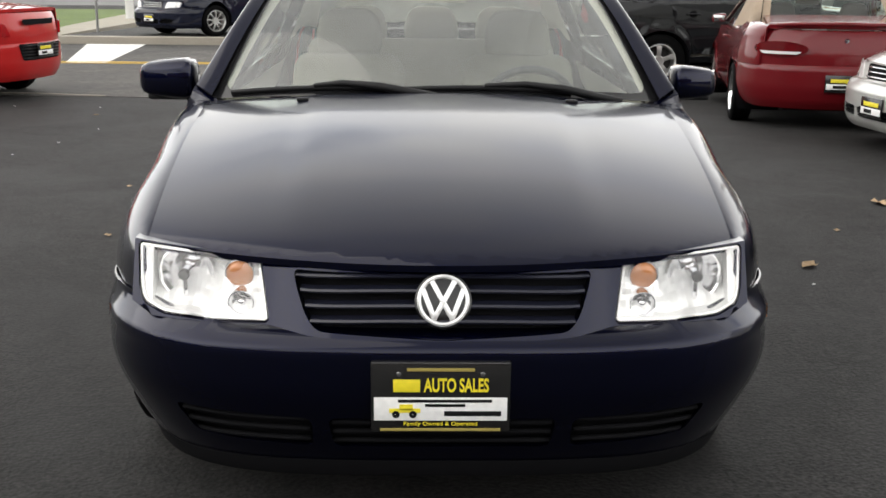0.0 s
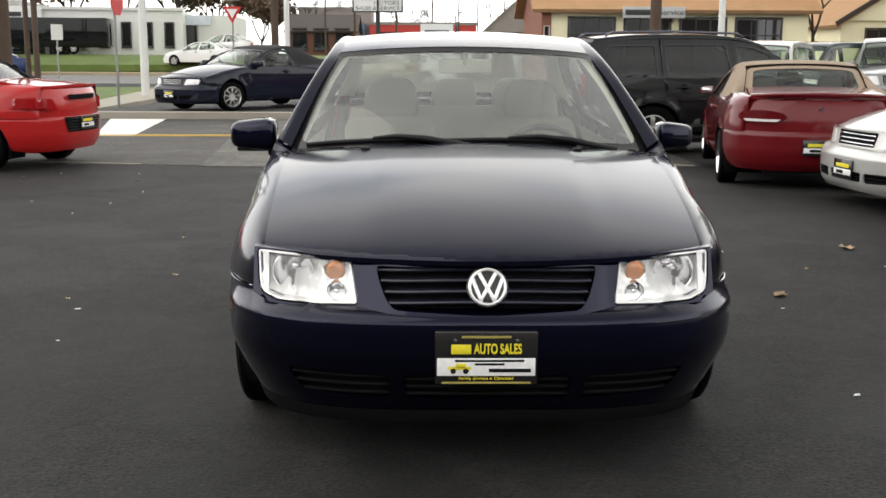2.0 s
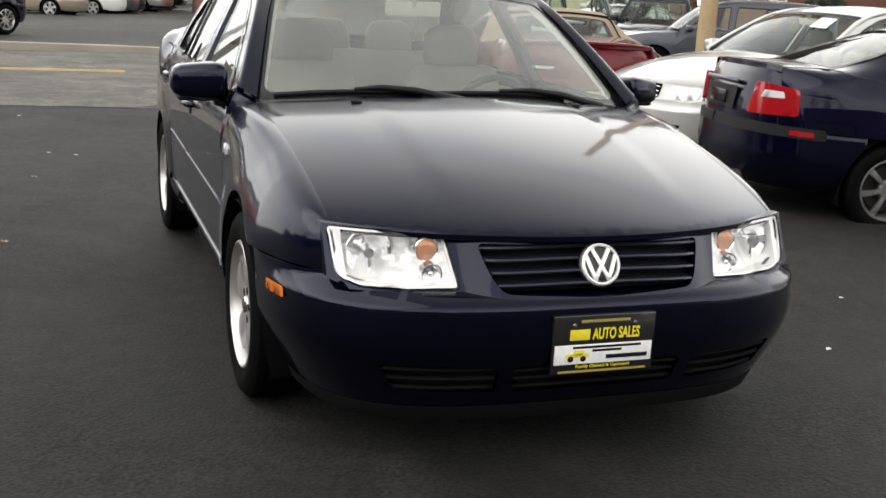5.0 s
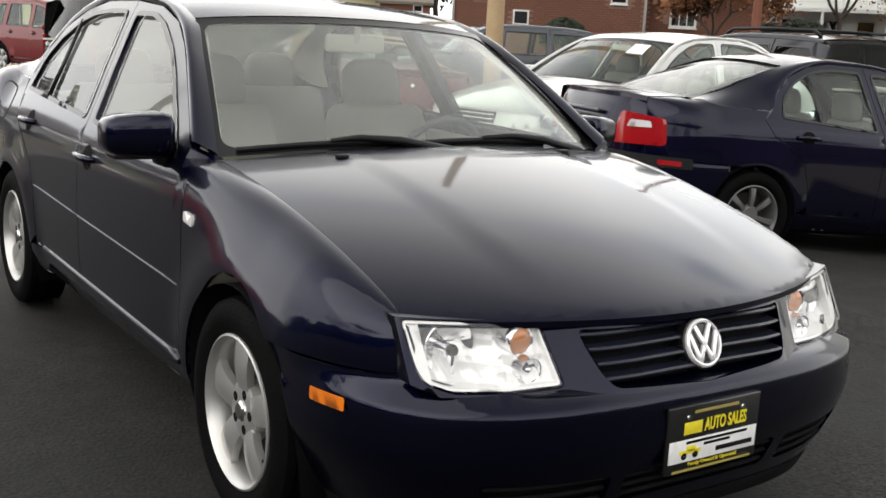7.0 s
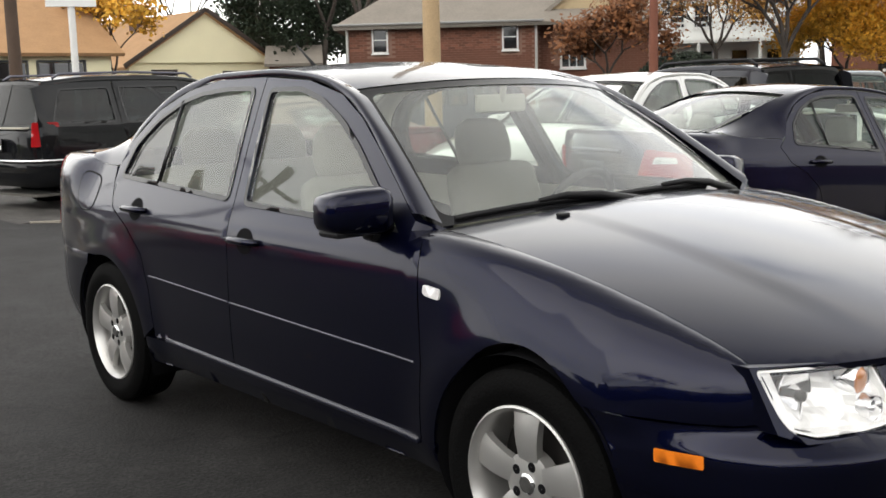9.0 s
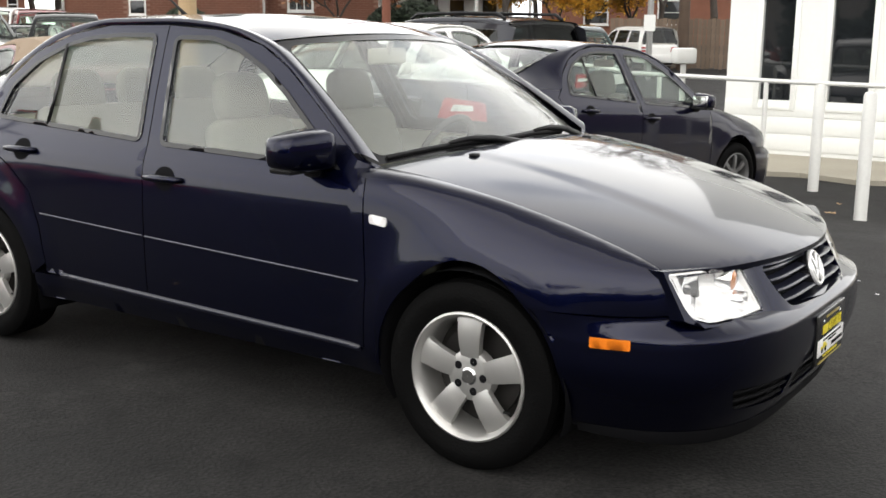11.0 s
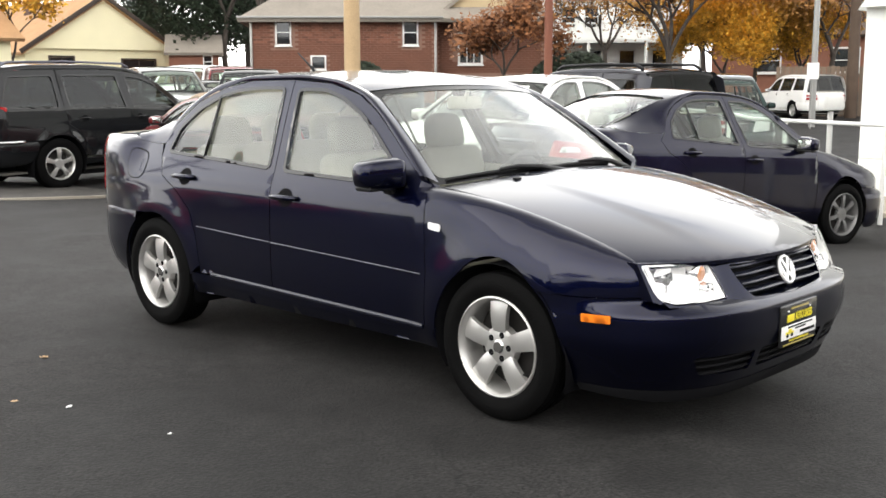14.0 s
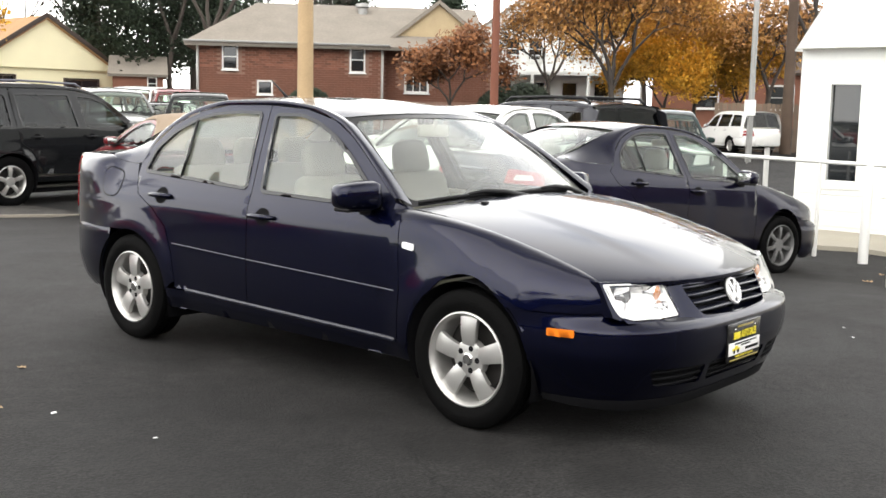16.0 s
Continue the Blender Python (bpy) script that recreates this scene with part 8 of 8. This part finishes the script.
LEAF_ORANGE = leaf_mat("orange_leaves", (0.34, 0.165, 0.045))
LEAF_YELLOW = leaf_mat("yellow_leaves", (0.62, 0.34, 0.035))
LEAF_GOLD = leaf_mat("golden_leaves", (0.44, 0.235, 0.04))
LEAF_RED = leaf_mat("russet_leaves", (0.19, 0.072, 0.022))
LEAF_GREEN = leaf_mat("conifer_needles", (0.022, 0.036, 0.018))
LEAF_BROWN = leaf_mat("brown_leaves", (0.12, 0.075, 0.045))


def tree(name, x, y, h, label, leaves=None, n_leaf=2500, leaf=0.22, spread=0.5, seed=1, trunk_r=None, first=0.25, levels=4, conifer=False, twigs=True, z=None):
    """Trunk and limbs by forking, a crown of many small leaf blades on the twigs."""
    rnd = random.Random(seed)
    t = empty(name, (x, y, (gz(x, y) if z is None else z) - 0.05), rnd.uniform(0, 360), label, "tree")
    vs, fs, tips = [], [], []

    def limb(a, b, r0, r1, seg=6):
        d = (b - a).normalized()
        u = d.orthogonal().normalized()
        w = d.cross(u)
        k = len(vs)
        for p, r in ((a, r0), (b, r1)):
            for i in range(seg):
                an = 2 * math.pi * i / seg
                vs.append(p + (u * math.cos(an) + w * math.sin(an)) * r)
        for i in range(seg):
            fs.append((k + i, k + (i + 1) % seg, k + seg + (i + 1) % seg, k + seg + i))

    R = trunk_r or h * 0.0125
    if conifer:
        limb(Vector((0, 0, 0)), Vector((0, 0, h * 0.5)), R, R * 0.6, 8)
        limb(Vector((0, 0, h * 0.5)), Vector((0, 0, h)), R * 0.6, 0.02, 8)
        zz = h * first
        while zz < h * 0.97:
            L = (h - zz) * spread * rnd.uniform(0.6, 1.1) + 0.3
            for k in range(4):
                an = rnd.uniform(0, 2 * math.pi)
                e = Vector((math.cos(an) * L, math.sin(an) * L, zz - L * rnd.uniform(0.05, 0.3)))
                limb(Vector((0, 0, zz)), e, 0.05, 0.01, 4)
                for q in range(5):
                    tips.append((Vector((0, 0, zz)).lerp(e, 0.3 + 0.7 * (q + rnd.random()) / 5), 0.5))
            zz += h * 0.035
    else:
        def grow(a, d, length, r, lev):
            b = a + d * length
            mid = a.lerp(b, 0.5) + Vector((rnd.uniform(-1, 1), rnd.uniform(-1, 1), 0)) * length * 0.07
            limb(a, mid, r, r * 0.85, 8 if lev == 0 else 5)
            limb(mid, b, r * 0.85, r * 0.68, 8 if lev == 0 else 5)
            if lev >= levels:
                tips.append((b, 1.0)); tips.append((mid, 0.8))
                return
            if lev >= levels - 1:
                tips.append((b, 0.8))
            n = rnd.choice((2, 3, 3)) if lev else rnd.choice((3, 4))
            for i in range(n):
                an = 2 * math.pi * (i + rnd.random() * 0.7) / n
                s = spread * rnd.uniform(0.7, 1.35)
                u = d.orthogonal().normalized()
                w = d.cross(u)
                nd = (d + (u * math.cos(an) + w * math.sin(an)) * s + Vector((0, 0, 0.12))).normalized()
                grow(b if i else mid.lerp(b, 0.8), nd, length * rnd.uniform(0.62, 0.82), r * 0.62, lev + 1)
        grow(Vector((0, 0, 0)), Vector((rnd.uniform(-0.05, 0.05), rnd.uniform(-0.05, 0.05), 1)).normalized(), h * first, R, 0)
        if twigs:
            for p, k in list(tips):
                for _ in range(3):
                    d = Vector((rnd.gauss(0, 1), rnd.gauss(0, 1), rnd.gauss(0.4, 0.8))).normalized()
                    limb(p, p + d * h * 0.05 * rnd.uniform(0.5, 1.2), 0.012, 0.004, 3)
    raw("trunk", vs, fs, BARK, t)
    if leaves:
        lv, lf = [], []
        for i in range(n_leaf):
            p, k = rnd.choice(tips)
            s = h * 0.055 * (0.9 if conifer else 1.3)
            c = p + Vector((rnd.gauss(0, s * 0.6), rnd.gauss(0, s * 0.6), rnd.gauss(0, s * 0.45)))
            u = Vector((rnd.gauss(0, 1), rnd.gauss(0, 1), rnd.gauss(0, 1))).normalized()
            w = u.orthogonal().normalized()
            L = leaf * rnd.uniform(0.6, 1.3)
            q = len(lv)
            lv += [c - u * L * 0.5, c + w * L * 0.32, c + u * L * 0.5, c - w * L * 0.3 + u.cross(w) * L * 0.12]
            lf += [(q, q + 1, q + 2), (q, q + 2, q + 3)]
        raw("crown", lv, lf, leaves, t, smooth=False)
    return t


for i, (b, d, h, lm, nl, lab) in enumerate((
        (57.8, 40, 11.5, LEAF_ORANGE, 9000, "half-bare maple with orange leaves"), (60.6, 44, 7.0, LEAF_YELLOW, 16000, "yellow-leaved tree by the street"), (62.2, 47, 9.5, LEAF_GOLD, 27000, "golden-leaved tree by the street"), (64.4, 50, 7.5, LEAF_YELLOW, 12000, "yellow-leaved tree by the fence"),
        (59.6, 52, 12.0, LEAF_GOLD, 22000, "orange-leaved tree behind the lot"), (66.0, 46, 11.0, LEAF_ORANGE, 4500, "thin tree with orange leaves"), (54.6, 62, 12.0, LEAF_ORANGE, 2500, "sparse orange tree by the white house"))):
    tree("maple_tree", *spot(E14, b, d), h, lab, lm, int(nl * 1.7), 0.15, 0.68, 10 + i, first=0.20, levels=5)
tree("small_tree", *spot(E14, 49.4, 41), 6.4, "small russet-leaved tree before the brick house", LEAF_RED, 5200, 0.19, 0.74, 31, first=0.22)
for i, (b, d, h) in enumerate(((34.0, 66, 17), (36.0, 70, 18), (37.8, 76, 17), (31.4, 74, 16), (43.8, 84, 17), (49.0, 90, 15))):
    tree("pine_tree", *spot(E14, b, d), h, "tall dark pine behind the houses", LEAF_GREEN, 21000, 0.28, 0.28, 50 + i, first=0.22, conifer=True)
for i, (b, d, h) in enumerate(((24.0, 92, 15), (27.4, 96, 16), (30.6, 88, 16), (36.9, 56, 15), (35.0, 64, 15), (41.0, 80, 13), (22.5, 75, 14), (68.2, 44, 13), (70.5, 52, 14))):
    tree("bare_tree", *spot(E14, b, d), h, "tall bare leafless tree", LEAF_BROWN if i % 2 else None, 500, 0.2, 0.5, 70 + i, first=0.28, levels=5)
tree("yellow_tree", *spot(E14, 24.4, 52), 8, "yellow-leaved tree beyond the cream house", LEAF_YELLOW, 2600, 0.24, 0.6, 95)
for i, (b, d, h) in enumerate(((-23, 95, 16), (-20, 100, 17), (-17.5, 96, 16), (-15, 104, 18), (-12.5, 98, 16), (-10.5, 108, 15), (-8.3, 118, 12), (-25.5, 100, 16))):
    tree("wood_tree", *spot(E1, b, d), h, "tall brown autumn tree behind the white shop", LEAF_BROWN, 4200, 0.6, 0.5, 110 + i, first=0.22)
for i, (b, d, h) in enumerate(((-6, 112, 11), (-3.6, 125, 12), (1.0, 130, 11), (4.0, 118, 10), (-1, 140, 12))):
    tree("bare_tree", *spot(E1, b, d), h, "bare tree far along the road", None, 0, 0.2, 0.5, 130 + i, first=0.25, levels=4)
for i, (b, d, s) in enumerate(((41.9, 46.5, 1.0), (52.2, 42, 1.1), (53.4, 43, 1.2))):
    x, y = spot(E14, b, d)
    bs = empty("bush", (x, y, gz(x, y)), 0, "rounded dark green clipped bush", "bush")
    rnd = random.Random(200 + i)
    lv, lf = [], []
    for _ in range(2600):
        a, e, r = rnd.uniform(0, 6.283), rnd.uniform(-0.2, 1.5), rnd.uniform(0.7, 1.0) ** 0.5
        c = Vector((math.cos(a) * math.cos(e) * r * 1.0, math.sin(a) * math.cos(e) * r * 1.0, 0.9 + math.sin(e) * r * 0.9)) * s
        u = Vector((rnd.gauss(0, 1), rnd.gauss(0, 1), rnd.gauss(0, 1))).normalized() * 0.12
        w = u.orthogonal().normalized() * 0.07
        q = len(lv); lv += [c - u, c + w, c + u, c - w]; lf += [(q, q + 1, q + 2, q + 3)]
    raw("foliage", lv, lf, LEAF_GREEN, bs, smooth=False)
    tube("stem", (0, 0, -0.1), (0, 0, 1.0 * s), 0.08, BARK, bs)

# behind the camera: trees, and plain unseen building rows added for the paintwork to mirror
for i, (x, y, h) in enumerate(((-26, -6, 11), (-22, 4, 10), (-30, 12, 12), (-14, -24, 12), (2, -28, 12), (16, -26, 11), (-34, -14, 13), (-8, -30, 12))):
    tree("bare_tree", x, y, h, "bare roadside tree across the street", LEAF_BROWN if i % 2 else None, 900, 0.25, 0.5, 160 + i, first=0.28, levels=4)
rnd = random.Random(77)
lv, lf = [], []
for _ in range(16000):
    y = rnd.uniform(-16, 15)
    top = 2.7 + 0.6 * math.sin(y * 0.9) + 0.5 * math.sin(y * 2.3 + 1.0)
    c = Vector((-19.5 + rnd.gauss(0, 0.55), y, top * rnd.random() ** 0.8))
    u = Vector((rnd.gauss(0, 1), rnd.gauss(0, 1), rnd.gauss(0, 1))).normalized() * 0.20
    w = u.orthogonal().normalized() * 0.12
    q = len(lv); lv += [c - u, c + w, c + u, c - w]; lf += [(q, q + 1, q + 2, q + 3)]
tagged(raw("hedge", lv, lf, LEAF_GREEN, None, smooth=False), "tall dark evergreen hedge along the lot's edge", "hedge", kind="stuff")
# added walls, never in view, that darken the low horizon in reflections
rw = empty("mirrored_row", (-40, -38, 0), 0, "plain unseen building row, added for the paintwork to mirror", "building")
box("wall", 0, 80, -6, 0, -0.5, 7.2, mat("dark_brick_row", (0.10, 0.06, 0.045), 0.9), rw)
box("parapet", -0.2, 80.2, -6.2, 0.2, 7.2, 7.7, BROWN_TRIM, rw)
rw2 = empty("mirrored_row", (-48, -40, 0), 90, "plain unseen row at the side, added to darken reflections", "building")
box("wall", 0, 66, 0, 6, -0.5, 7.0, GREY_SHOP, rw2)
box("parapet", -0.2, 66.2, -0.2, 6.2, 7.0, 7.5, BROWN_TRIM, rw2)

# fallen leaves and litter
LITTER = mat("dry_leaf", (0.36, 0.25, 0.14), 0.8, rnd=0.3)
leaf_spots = [(1.79, 4.87, 0.065, 30, 0), (2.74, 6.33, 0.08, 80, 0), (2.2, 5.6, 0.03, 50, 0), (1.5, 3.1, 0.02, 15, 1), (6.3, 3.9, 0.07, 60, 0), (7.0, 4.0, 0.05, 10, 0), (3.4, 6.6, 0.05, 5, 0)]
rnd_l = random.Random(77)
leaf_spots += [(rnd_l.uniform(-4.5, -1.2), rnd_l.uniform(0.5, 11.0), rnd_l.uniform(0.010, 0.022), rnd_l.uniform(0, 180), 1) for _ in range(26)]
leaf_spots += [(rnd_l.uniform(1.3, 3.4), rnd_l.uniform(1.0, 7.0), rnd_l.uniform(0.010, 0.02), rnd_l.uniform(0, 180), 1) for _ in range(8)]
leaf_spots += [(rnd_l.uniform(-4.0, -1.3), rnd_l.uniform(2.0, 11.0), rnd_l.uniform(0.02, 0.035), rnd_l.uniform(0, 180), 0) for _ in range(8)]
for i, (x, y, s, rz, pale) in enumerate(leaf_spots):
    bm = bmesh.new()
    n = 9
    ring = [bm.verts.new((s * (0.6 + 0.4 * (k % 2)) * math.cos(6.283 * k / n), s * 0.7 * (0.6 + 0.4 * ((k + 1) % 2)) * math.sin(6.283 * k / n), 0.004 + 0.25 * s * abs(math.sin(k * 1.3)))) for k in range(n)]
    c0 = bm.verts.new((0, 0, 0.003))
    for k in range(n):
        bm.faces.new((c0, ring[k], ring[(k + 1) % n]))
    o = part("fallen_leaf", bm, STICKER_WHITE if pale else LITTER, None, smooth=False)
    o.location, o.rotation_euler = (x, y, gz(x, y) + 0.001), (0, 0, radians(rz))
    tagged(o, "small scrap of pale paper on the asphalt" if pale else "dry curled leaf lying on the asphalt", "paper" if pale else "leaf", "leaves on the asphalt")
